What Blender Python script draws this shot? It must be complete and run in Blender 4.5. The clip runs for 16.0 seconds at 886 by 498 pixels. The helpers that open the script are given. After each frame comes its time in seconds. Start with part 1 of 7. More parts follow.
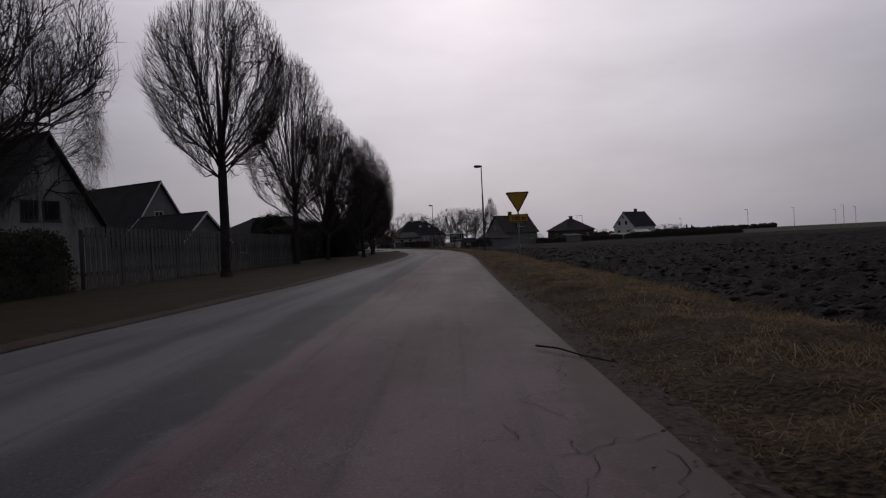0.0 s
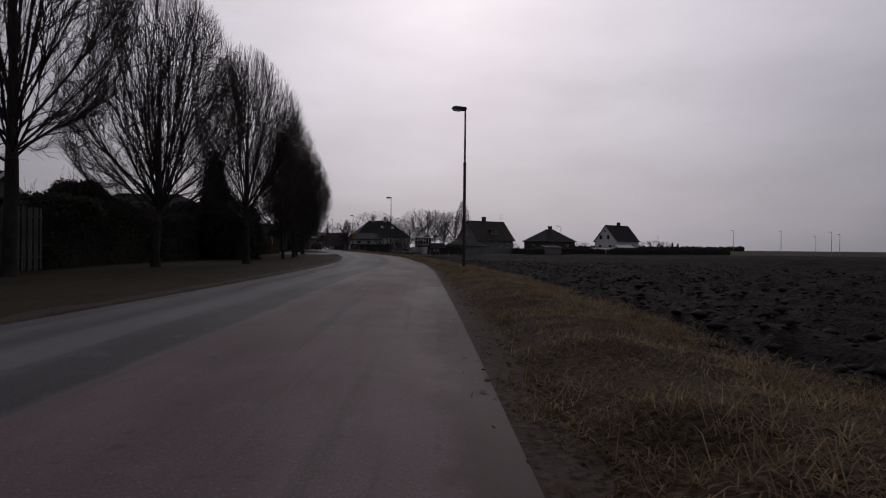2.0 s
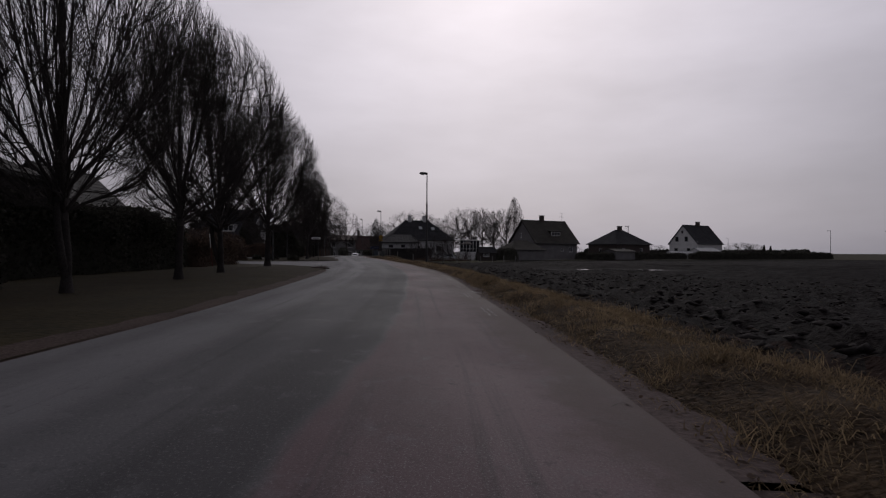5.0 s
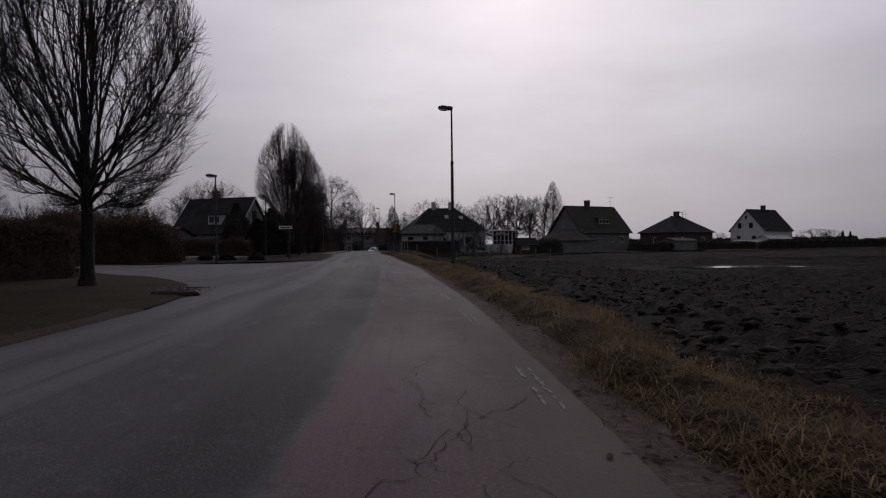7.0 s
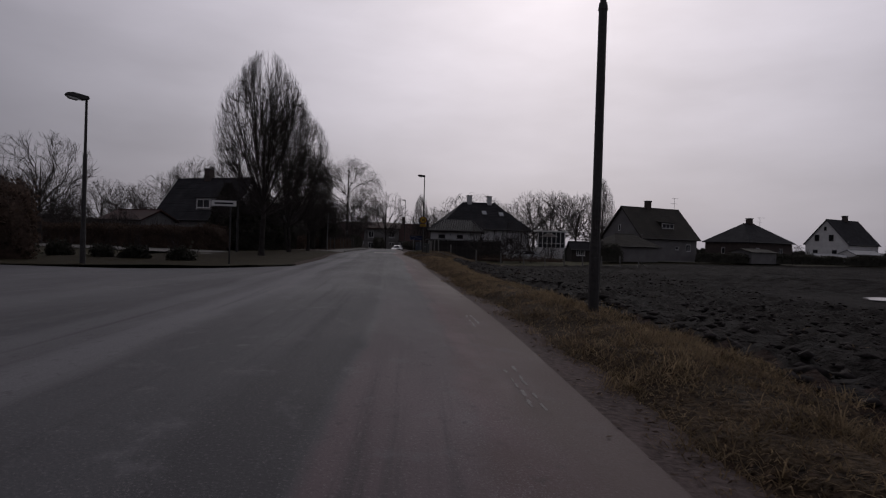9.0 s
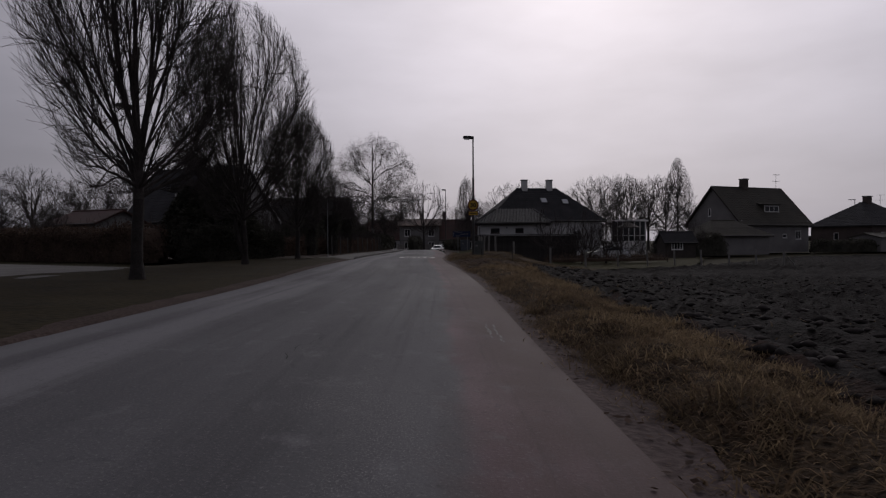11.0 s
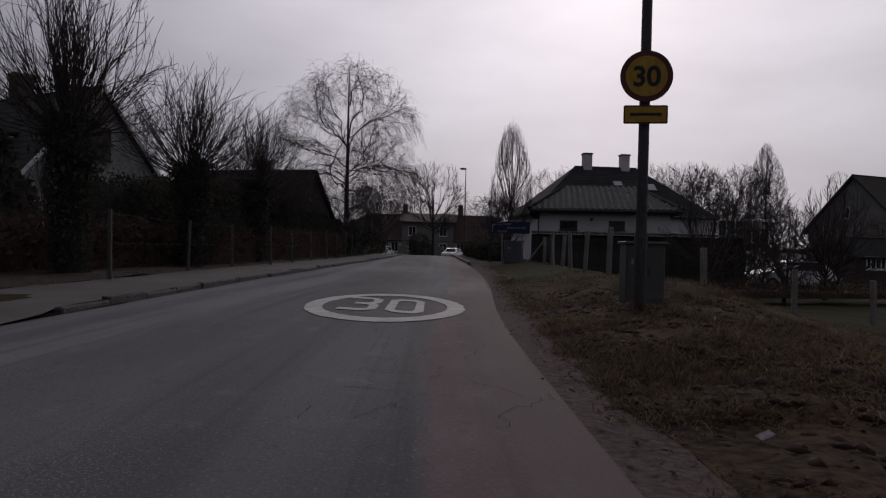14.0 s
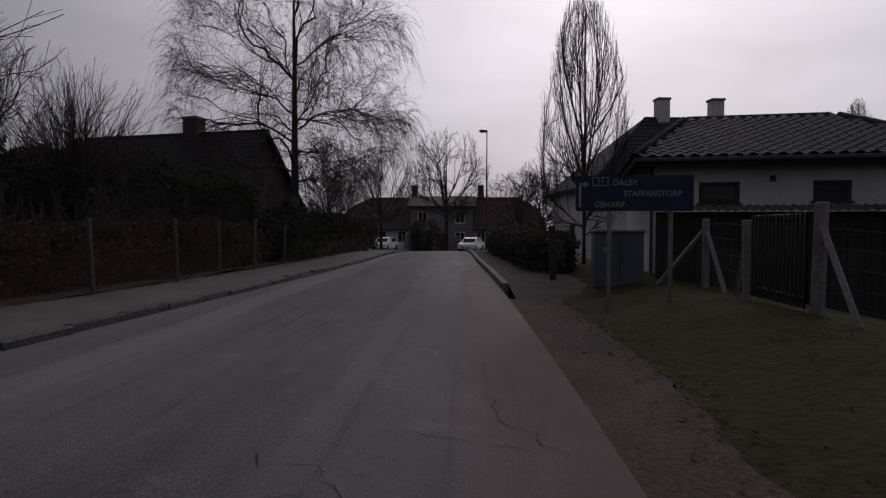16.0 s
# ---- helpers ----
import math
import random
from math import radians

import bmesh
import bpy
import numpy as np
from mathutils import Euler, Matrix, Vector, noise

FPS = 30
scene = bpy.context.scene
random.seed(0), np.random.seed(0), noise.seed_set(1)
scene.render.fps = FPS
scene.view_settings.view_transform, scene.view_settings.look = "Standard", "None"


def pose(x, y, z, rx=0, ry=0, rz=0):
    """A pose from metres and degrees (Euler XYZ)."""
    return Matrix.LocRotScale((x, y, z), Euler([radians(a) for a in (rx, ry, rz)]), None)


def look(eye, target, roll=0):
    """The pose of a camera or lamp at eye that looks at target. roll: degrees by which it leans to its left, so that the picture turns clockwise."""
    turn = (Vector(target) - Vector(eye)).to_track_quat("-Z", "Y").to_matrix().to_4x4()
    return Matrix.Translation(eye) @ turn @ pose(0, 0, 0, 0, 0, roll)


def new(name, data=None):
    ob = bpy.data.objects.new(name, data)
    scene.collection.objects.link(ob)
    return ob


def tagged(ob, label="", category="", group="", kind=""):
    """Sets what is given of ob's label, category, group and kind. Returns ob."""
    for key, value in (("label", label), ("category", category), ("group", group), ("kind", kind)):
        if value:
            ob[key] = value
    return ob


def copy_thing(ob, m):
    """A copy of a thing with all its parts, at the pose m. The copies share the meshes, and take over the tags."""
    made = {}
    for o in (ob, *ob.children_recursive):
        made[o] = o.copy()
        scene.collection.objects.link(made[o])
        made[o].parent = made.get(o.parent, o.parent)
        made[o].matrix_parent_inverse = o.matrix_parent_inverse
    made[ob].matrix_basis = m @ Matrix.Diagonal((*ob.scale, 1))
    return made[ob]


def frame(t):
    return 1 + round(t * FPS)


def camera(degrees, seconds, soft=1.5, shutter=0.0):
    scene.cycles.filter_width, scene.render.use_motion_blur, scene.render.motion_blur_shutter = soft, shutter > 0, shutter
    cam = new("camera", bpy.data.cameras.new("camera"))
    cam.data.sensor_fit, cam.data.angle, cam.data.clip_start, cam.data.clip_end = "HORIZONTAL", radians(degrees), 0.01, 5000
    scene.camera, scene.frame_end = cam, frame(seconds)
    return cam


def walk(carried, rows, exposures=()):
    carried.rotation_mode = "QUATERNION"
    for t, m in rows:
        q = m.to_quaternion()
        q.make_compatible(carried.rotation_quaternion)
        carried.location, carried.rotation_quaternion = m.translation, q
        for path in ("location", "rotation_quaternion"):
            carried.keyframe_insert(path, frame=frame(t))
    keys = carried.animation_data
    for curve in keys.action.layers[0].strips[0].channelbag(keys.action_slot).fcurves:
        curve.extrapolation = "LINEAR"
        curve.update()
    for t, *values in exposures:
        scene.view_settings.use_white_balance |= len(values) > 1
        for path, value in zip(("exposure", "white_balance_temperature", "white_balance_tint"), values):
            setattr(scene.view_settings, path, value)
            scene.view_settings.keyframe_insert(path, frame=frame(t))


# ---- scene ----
EXPOSURES = [(0.0, 0.0), (8.5, 0.0), (12.0, 0.05), (14.0, 0.09), (16.0, 0.14)]
cam = camera(70.86, 16.0, soft=1.2, shutter=0.02)
# seconds, eye, target, roll
ROWS = [
    (0, (0.000, 0.000, 1.029), (0.180, 9.998, 0.920), -2.75),
    (0.5, (0.333, 6.774, 1.006), (0.482, 16.773, 0.966), -2.87),
    (1, (0.694, 13.183, 0.975), (0.991, 23.179, 0.899), -1.51),
    (1.5, (1.082, 18.738, 0.949), (1.791, 28.713, 0.900), 0.73),
    (2, (1.531, 24.052, 0.944), (2.231, 34.027, 0.916), 0.58),
    (2.5, (1.770, 29.046, 0.950), (2.394, 39.026, 0.887), -0.10),
    (3, (1.957, 34.292, 0.957), (2.308, 44.286, 0.947), -0.81),
    (3.5, (1.911, 39.045, 0.941), (2.169, 49.041, 0.959), -0.61),
    (6, (1.517, 65.220, 0.999), (1.257, 75.217, 1.042), 0.22),
    (6.5, (1.469, 70.681, 1.009), (1.059, 80.672, 0.980), -0.21),
    (7, (1.181, 75.740, 1.007), (0.755, 85.731, 0.930), -0.62),
    (7.5, (0.645, 80.237, 1.019), (0.034, 90.219, 1.010), -0.64),
    (8, (0.193, 84.804, 1.004), (-0.649, 94.768, 0.977), 0.55),
    (8.5, (-0.412, 89.660, 1.021), (-1.230, 99.626, 0.962), 1.70),
    (11, (-3.993, 114.224, 0.971), (-5.518, 124.106, 0.850), -0.32),
    (11.5, (-4.705, 119.568, 0.984), (-6.644, 129.378, 0.917), -1.03),
    (12, (-5.544, 124.596, 0.994), (-7.644, 134.373, 0.957), -1.52),
    (12.5, (-6.547, 128.574, 0.969), (-8.448, 138.391, 0.904), -1.57),
    (13, (-7.358, 133.792, 0.977), (-9.150, 143.630, 0.880), -0.95),
    (13.5, (-8.222, 138.783, 0.980), (-9.959, 148.630, 0.846), 0.14),
    (14, (-9.082, 143.016, 0.899), (-10.779, 152.870, 0.813), 1.39),
    (14.5, (-9.833, 147.050, 0.899), (-11.453, 156.917, 0.784), 1.53),
    (15, (-10.437, 151.682, 1.015), (-11.871, 161.569, 0.596), 0.90),
    (15.5, (-10.991, 155.479, 1.070), (-12.875, 165.296, 0.826), 1.63),
    (16, (-11.528, 159.588, 1.104), (-13.546, 169.378, 0.804), 0.08),
]
walk(cam, [(t, look(eye, target, roll)) for t, eye, target, roll in ROWS], EXPOSURES)

# ---- daylight: overcast winter sky, brighter round the veiled sun ----
SUN_AZ, SUN_EL = radians(5.0), radians(31.0)      # azimuth from +y towards +x
SUN_DIR = Vector((math.sin(SUN_AZ) * math.cos(SUN_EL), math.cos(SUN_AZ) * math.cos(SUN_EL), math.sin(SUN_EL)))


def make_world():
    world = bpy.data.worlds.new("overcast_sky")
    world.use_nodes = True
    scene.world = world
    nt = world.node_tree
    nt.nodes.clear()
    n, l = nt.nodes.new, nt.links.new
    out, bg = n("ShaderNodeOutputWorld"), n("ShaderNodeBackground")
    bg.inputs["Strength"].default_value = 0.1
    sky = n("ShaderNodeTexSky")
    sky.sky_type = "NISHITA"
    sky.sun_disc = False
    sky.sun_elevation, sky.sun_rotation = SUN_EL, SUN_AZ
    sky.dust_density = 4.0
    co = n("ShaderNodeTexCoord")
    dot = n("ShaderNodeVectorMath")
    dot.operation = "DOT_PRODUCT"
    dot.inputs[1].default_value = SUN_DIR
    l(co.outputs["Generated"], dot.inputs[0])
    glow = n("ShaderNodeMapRange")
    glow.inputs["From Min"].default_value, glow.inputs["From Max"].default_value = 0.2, 1.0
    glow.inputs["To Min"].default_value, glow.inputs["To Max"].default_value = 0.0, 1.0
    l(dot.outputs["Value"], glow.inputs["Value"])
    stretch = n("ShaderNodeMapping")
    stretch.inputs["Scale"].default_value = (1.6, 1.6, 5.0)
    l(co.outputs["Generated"], stretch.inputs["Vector"])
    cloud = n("ShaderNodeTexNoise")
    cloud.inputs["Scale"].default_value, cloud.inputs["Detail"].default_value = 2.2, 6.0
    cloud.inputs["Roughness"].default_value = 0.5
    l(stretch.outputs["Vector"], cloud.inputs["Vector"])
    soft = n("ShaderNodeMapRange")
    soft.inputs["From Min"].default_value, soft.inputs["From Max"].default_value = 0.3, 0.7
    soft.inputs["To Min"].default_value, soft.inputs["To Max"].default_value = 0.90, 1.10
    l(cloud.outputs["Fac"], soft.inputs["Value"])
    ramp = n("ShaderNodeMix")
    ramp.data_type = "RGBA"
    ramp.inputs["A"].default_value = (1.85, 1.78, 2.10, 1)
    ramp.inputs["B"].default_value = (7.8, 7.35, 8.25, 1)
    power = n("ShaderNodeMath")
    power.operation = "POWER"
    power.inputs[1].default_value = 3.6
    l(glow.outputs["Result"], power.inputs[0])
    l(power.outputs[0], ramp.inputs["Factor"])
    mul = n("ShaderNodeVectorMath")
    mul.operation = "SCALE"
    l(ramp.outputs["Result"], mul.inputs[0])
    l(soft.outputs["Result"], mul.inputs["Scale"])
    mix = n("ShaderNodeMix")
    mix.data_type = "RGBA"
    mix.inputs["Factor"].default_value = 0.96
    l(sky.outputs["Color"], mix.inputs["A"])
    split = n("ShaderNodeSeparateXYZ")
    l(co.outputs["Generated"], split.inputs[0])
    low = n("ShaderNodeMapRange")
    low.inputs["From Min"].default_value, low.inputs["From Max"].default_value = 0.0, 0.30
    low.inputs["To Min"].default_value, low.inputs["To Max"].default_value = 0.80, 1.0
    l(split.outputs["Z"], low.inputs["Value"])
    hazy = n("ShaderNodeVectorMath")
    hazy.operation = "SCALE"
    l(mul.outputs["Vector"], hazy.inputs[0])
    l(low.outputs["Result"], hazy.inputs["Scale"])
    l(hazy.outputs["Vector"], mix.inputs["B"])
    l(mix.outputs["Result"], bg.inputs["Color"])
    l(bg.outputs["Background"], out.inputs["Surface"])


make_world()
sun = new("sun", bpy.data.lights.new("sun", "SUN"))
sun.data.energy, sun.data.angle, sun.data.color = 0.5, radians(35.0), (1.0, 0.97, 0.95)
sun.matrix_world = look(SUN_DIR * 100.0, (0, 0, 0))


# ---- materials ----
def surface(name, c1, c2, scale=2.0, fine=40.0, rough=0.85, bump=0.3, depth=0.01, metal=0.0, wear=0.5, coord="Object", gloss_var=0.1, island=0.0, spec=0.25, thin=0.0):
    """Two tones mixed by a coarse and a fine noise, with relief from the fine one."""
    m = bpy.data.materials.new(name)
    m.use_nodes = True
    nt = m.node_tree
    n, l = nt.nodes.new, nt.links.new
    b = nt.nodes["Principled BSDF"]
    co = n("ShaderNodeTexCoord")
    big, small = n("ShaderNodeTexNoise"), n("ShaderNodeTexNoise")
    big.inputs["Scale"].default_value, big.inputs["Detail"].default_value = scale, 5.0
    small.inputs["Scale"].default_value, small.inputs["Detail"].default_value = fine, 4.0
    for t in (big, small):
        l(co.outputs[coord], t.inputs["Vector"])
    add = n("ShaderNodeMath")
    add.operation = "MULTIPLY_ADD"
    add.inputs[1].default_value = wear
    l(small.outputs["Fac"], add.inputs[0])
    sub = n("ShaderNodeMath")
    sub.operation = "MULTIPLY"
    sub.inputs[1].default_value = 1.0 - wear
    l(big.outputs["Fac"], sub.inputs[0])
    l(sub.outputs[0], add.inputs[2])
    ramp = n("ShaderNodeMapRange")
    ramp.inputs["From Min"].default_value, ramp.inputs["From Max"].default_value = 0.36, 0.64
    l(add.outputs[0], ramp.inputs["Value"])
    mix = n("ShaderNodeMix")
    mix.data_type = "RGBA"
    mix.inputs["A"].default_value, mix.inputs["B"].default_value = (*c1, 1), (*c2, 1)
    l(ramp.outputs["Result"], mix.inputs["Factor"])
    colour = mix.outputs["Result"]
    if island:
        info = n("ShaderNodeObjectInfo")
        geo = n("ShaderNodeNewGeometry")
        s = n("ShaderNodeMath")
        s.operation = "ADD"
        l(info.outputs["Random"], s.inputs[0])
        l(geo.outputs["Random Per Island"], s.inputs[1])
        v = n("ShaderNodeMapRange")
        v.inputs["From Max"].default_value = 2.0
        v.inputs["To Min"].default_value, v.inputs["To Max"].default_value = 1.0 - island, 1.0 + island
        l(s.outputs[0], v.inputs["Value"])
        sc = n("ShaderNodeVectorMath")
        sc.operation = "SCALE"
        l(colour, sc.inputs[0])
        l(v.outputs["Result"], sc.inputs["Scale"])
        colour = sc.outputs["Vector"]
    l(colour, b.inputs["Base Color"])
    rr = n("ShaderNodeMapRange")
    rr.inputs["To Min"].default_value, rr.inputs["To Max"].default_value = max(0.02, rough - gloss_var), min(1.0, rough + gloss_var)
    l(big.outputs["Fac"], rr.inputs["Value"])
    l(rr.outputs["Result"], b.inputs["Roughness"])
    b.inputs["Metallic"].default_value = metal
    b.inputs["Specular IOR Level"].default_value = spec
    if bump:
        bp = n("ShaderNodeBump")
        bp.inputs["Strength"].default_value, bp.inputs["Distance"].default_value = bump, depth
        l(small.outputs["Fac"], bp.inputs["Height"])
        l(bp.outputs["Normal"], b.inputs["Normal"])
    if thin:
        tr, both = n("ShaderNodeBsdfTranslucent"), n("ShaderNodeMixShader")
        l(colour, tr.inputs["Color"])
        both.inputs["Fac"].default_value = thin
        l(b.outputs["BSDF"], both.inputs[1])
        l(tr.outputs["BSDF"], both.inputs[2])
        l(both.outputs["Shader"], nt.nodes["Material Output"].inputs["Surface"])
    return m


def garden_turf():
    """Brown matted turf that turns into dull green lawn along the verge, with a ragged change."""
    m = surface("garden_turf", (0.012, 0.0080, 0.0062), (0.070, 0.047, 0.031), 1.3, 12.0, 0.95, 0.8, 0.03, wear=0.5, spec=0.05)
    nt = m.node_tree
    n, l = nt.nodes.new, nt.links.new
    b = nt.nodes["Principled BSDF"]
    brown = b.inputs["Base Color"].links[0].from_socket
    fac = brown.node.inputs["Factor"].links[0].from_socket
    green = n("ShaderNodeMix")
    green.data_type = "RGBA"
    green.inputs["A"].default_value, green.inputs["B"].default_value = (0.017, 0.0165, 0.007, 1), (0.044, 0.039, 0.017, 1)
    l(fac, green.inputs["Factor"])
    co, sep, patch, add, ramp, mix = n("ShaderNodeTexCoord"), n("ShaderNodeSeparateXYZ"), n("ShaderNodeTexNoise"), n("ShaderNodeMath"), n("ShaderNodeMapRange"), n("ShaderNodeMix")
    l(co.outputs["Object"], sep.inputs[0])
    l(co.outputs["Object"], patch.inputs["Vector"])
    patch.inputs["Scale"].default_value, patch.inputs["Detail"].default_value = 0.6, 6.0
    add.operation = "MULTIPLY_ADD"
    add.inputs[1].default_value = 16.0
    l(patch.outputs["Fac"], add.inputs[0])
    l(sep.outputs["Y"], add.inputs[2])
    ramp.inputs["From Min"].default_value, ramp.inputs["From Max"].default_value = 163.0, 168.0
    l(add.outputs[0], ramp.inputs["Value"])
    mix.data_type = "RGBA"
    l(ramp.outputs["Result"], mix.inputs["Factor"])
    l(brown, mix.inputs["A"])
    l(green.outputs["Result"], mix.inputs["B"])
    l(mix.outputs["Result"], b.inputs["Base Color"])
    return m


def plain(name, colour, rough=0.5, metal=0.0, alpha=1.0):
    m = surface(name, [0.88 * c for c in colour], [min(1.0, 1.1 * c) for c in colour], 1.5, 25.0, rough, 0.1, 0.002, metal)
    return m


def asphalt_material():
    """Worn asphalt: reddish aggregate towards the cycle side, greyer wheel tracks, patches, fine grit. UV: metres from the edge, metres along."""
    m = bpy.data.materials.new("worn_asphalt")
    m.use_nodes = True
    nt = m.node_tree
    n, l = nt.nodes.new, nt.links.new
    b = nt.nodes["Principled BSDF"]
    uv = n("ShaderNodeUVMap")
    sep = n("ShaderNodeSeparateXYZ")
    l(uv.outputs["UV"], sep.inputs[0])

    def noise_at(scale, detail, sx=1.0, sy=1.0, rough=0.55):
        mp = n("ShaderNodeMapping")
        mp.inputs["Scale"].default_value = (sx, sy, 1)
        l(uv.outputs["UV"], mp.inputs["Vector"])
        t = n("ShaderNodeTexNoise")
        t.inputs["Scale"].default_value, t.inputs["Detail"].default_value, t.inputs["Roughness"].default_value = scale, detail, rough
        l(mp.outputs["Vector"], t.inputs["Vector"])
        return t.outputs["Fac"]

    def ranged(v, a, c, d=0.0, e=1.0, smooth=True):
        r = n("ShaderNodeMapRange")
        if smooth:
            r.interpolation_type = "SMOOTHSTEP"
        r.inputs["From Min"].default_value = a
        if isinstance(c, (int, float)):
            r.inputs["From Max"].default_value = c
        else:
            l(c, r.inputs["From Max"])
        r.inputs["To Min"].default_value, r.inputs["To Max"].default_value = d, e
        l(v, r.inputs["Value"])
        return r.outputs["Result"]

    def math_(op, a, c):
        k = n("ShaderNodeMath")
        k.operation = op
        for i, v in enumerate((a, c)):
            if isinstance(v, (int, float)):
                k.inputs[i].default_value = v
            else:
                l(v, k.inputs[i])
        return k.outputs[0]

    def blend(f, a, c):
        k = n("ShaderNodeMix")
        k.data_type = "RGBA"
        l(f, k.inputs["Factor"])
        for s, v in (("A", a), ("B", c)):
            if isinstance(v, tuple):
                k.inputs[s].default_value = (*v, 1)
            else:
                l(v, k.inputs[s])
        return k.outputs["Result"]

    wob = ranged(noise_at(0.35, 3.0, 1.0, 0.35), 0.0, 1.0, -0.5, 0.5, False)
    u = math_("ADD", sep.outputs[0], wob)
    along = sep.outputs[1]
    border = ranged(along, 42.0, 68.0, 2.72, 1.68)
    wob_small = ranged(noise_at(1.3, 3.0, 1.0, 0.6), 0.0, 1.0, -0.12, 0.12, False)
    over = math_("SUBTRACT", math_("ADD", sep.outputs[0], wob_small), border)
    reddish_far = ranged(over, -0.06, 0.06, 1.0, 0.0)
    reddish_near = ranged(math_("ADD", sep.outputs[0], math_("MULTIPLY", wob_small, 2.0)), 0.74, 0.92, 1.0, 0.0)
    later = ranged(along, 88.0, 112.0)
    red = math_("ADD", math_("MULTIPLY", reddish_far, math_("SUBTRACT", 1.0, later)), math_("MULTIPLY", reddish_near, later))
    grey = blend(ranged(noise_at(0.5, 5.0, 1.0, 0.16), 0.35, 0.65), ROAD_GREY_A, ROAD_GREY_B)
    rose = blend(ranged(noise_at(0.8, 5.0, 1.0, 0.3), 0.35, 0.65), ROAD_RED_A, ROAD_RED_B)
    col = blend(red, grey, rose)
    # lighter polished wheel tracks
    tracks = math_("ADD", ranged(math_("ABSOLUTE", math_("SUBTRACT", u, 3.95), 0.0), 0.15, 0.5, 1.0, 0.0), ranged(math_("ABSOLUTE", math_("SUBTRACT", u, 4.95), 0.0), 0.1, 0.4, 0.6, 0.0))
    col = blend(math_("MULTIPLY", tracks, 0.75), col, ROAD_TRACK)
    # darker mended band and damp patches
    mend = math_("MULTIPLY", math_("MULTIPLY", ranged(over, 0.0, 0.12), ranged(over, 0.55, 0.95, 1.0, 0.0)), math_("SUBTRACT", 1.0, math_("MULTIPLY", later, 0.6)))
    col = blend(math_("MULTIPLY", mend, 0.8), col, ROAD_DARK)
    damp = ranged(noise_at(0.22, 4.0, 1.0, 0.4), 0.55, 0.68)
    col = blend(math_("MULTIPLY", damp, 0.4), col, ROAD_DARK)
    # dust along the edge
    dust = ranged(math_("ADD", sep.outputs[0], ranged(noise_at(1.7, 5.0, 1.0, 0.7, 0.65), 0.2, 0.8, -0.4, 0.4, False)), 0.0, ranged(along, 50.0, 70.0, 0.55, 1.05), 1.0, 0.0)
    col = blend(math_("MULTIPLY", dust, 0.95), col, ROAD_DUST)
    streaks = noise_at(1.0, 6.0, 5.0, 0.10, 0.65)
    col = blend(ranged(streaks, 0.50, 0.72, 0.0, 0.55), col, ROAD_DARK)
    blots = noise_at(2.6, 6.0, 1.0, 0.7, 0.7)
    col = blend(ranged(blots, 0.54, 0.72, 0.0, 0.5), col, ROAD_TRACK)
    grit = noise_at(48.0, 4.0, 1.0, 1.0, 0.7)
    col = blend(math_("MULTIPLY", ranged(grit, 0.54, 0.70), 0.45), col, ROAD_CHIP)
    col = blend(math_("MULTIPLY", ranged(grit, 0.46, 0.30), 0.5), col, ROAD_DARK)
    # pitted patches with loose pale chips
    pits = math_("MULTIPLY", ranged(noise_at(0.55, 4.0, 1.0, 0.45, 0.6), 0.50, 0.62), ranged(noise_at(85.0, 2.0, 1.0, 1.0, 0.6), 0.56, 0.66))
    col = blend(math_("MULTIPLY", pits, 0.7), col, ROAD_CHIP)
    mottle = noise_at(7.0, 5.0, 1.0, 0.8, 0.7)
    col = blend(ranged(mottle, 0.56, 0.70, 0.0, 0.45), col, ROAD_DARK)
    col = blend(math_("MULTIPLY", dust, 0.75), col, ROAD_DUST)
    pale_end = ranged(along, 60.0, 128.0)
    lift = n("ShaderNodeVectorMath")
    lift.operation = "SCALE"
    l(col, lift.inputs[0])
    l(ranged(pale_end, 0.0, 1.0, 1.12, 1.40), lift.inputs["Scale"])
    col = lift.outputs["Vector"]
    l(col, b.inputs["Base Color"])
    l(ranged(noise_at(0.5, 4.0, 1.0, 0.3), 0.2, 0.8, 0.66, 0.84), b.inputs["Roughness"])
    b.inputs["Specular IOR Level"].default_value = 0.09
    bp = n("ShaderNodeBump")
    bp.inputs["Strength"].default_value, bp.inputs["Distance"].default_value = 0.5, 0.006
    l(grit, bp.inputs["Height"])
    l(bp.outputs["Normal"], b.inputs["Normal"])
    return m


ROAD_GREY_A, ROAD_GREY_B = (0.050, 0.049, 0.053), (0.080, 0.078, 0.083)
ROAD_RED_A, ROAD_RED_B = (0.074, 0.051, 0.056), (0.112, 0.079, 0.086)
ROAD_TRACK, ROAD_DARK, ROAD_DUST, ROAD_CHIP = (0.108, 0.105, 0.112), (0.032, 0.031, 0.034), (0.064, 0.046, 0.044), (0.17, 0.16, 0.16)
M_ROAD = asphalt_material()
M_GROUND = surface("rough_meadow", (0.020, 0.019, 0.011), (0.042, 0.036, 0.021), 0.4, 6.0, 0.95, 0.6, 0.05, spec=0.05)
# soil tones spread wide by fine noise, the paler flecks painted as glints
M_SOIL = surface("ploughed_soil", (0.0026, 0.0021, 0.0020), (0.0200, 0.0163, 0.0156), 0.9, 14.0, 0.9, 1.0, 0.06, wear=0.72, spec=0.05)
# dark tone puts the shade between the blades into the turf colour
M_DRYGRASS = surface("withered_turf_blade_shade", (0.009, 0.0062, 0.005), (0.076, 0.053, 0.033), 1.5, 22.0, 0.95, 1.0, 0.05, wear=0.68, spec=0.05)
M_LAWN = surface("winter_lawn", (0.0135, 0.0110, 0.0062), (0.034, 0.0268, 0.0138), 0.9, 9.0, 0.95, 0.8, 0.02, wear=0.55, spec=0.05)
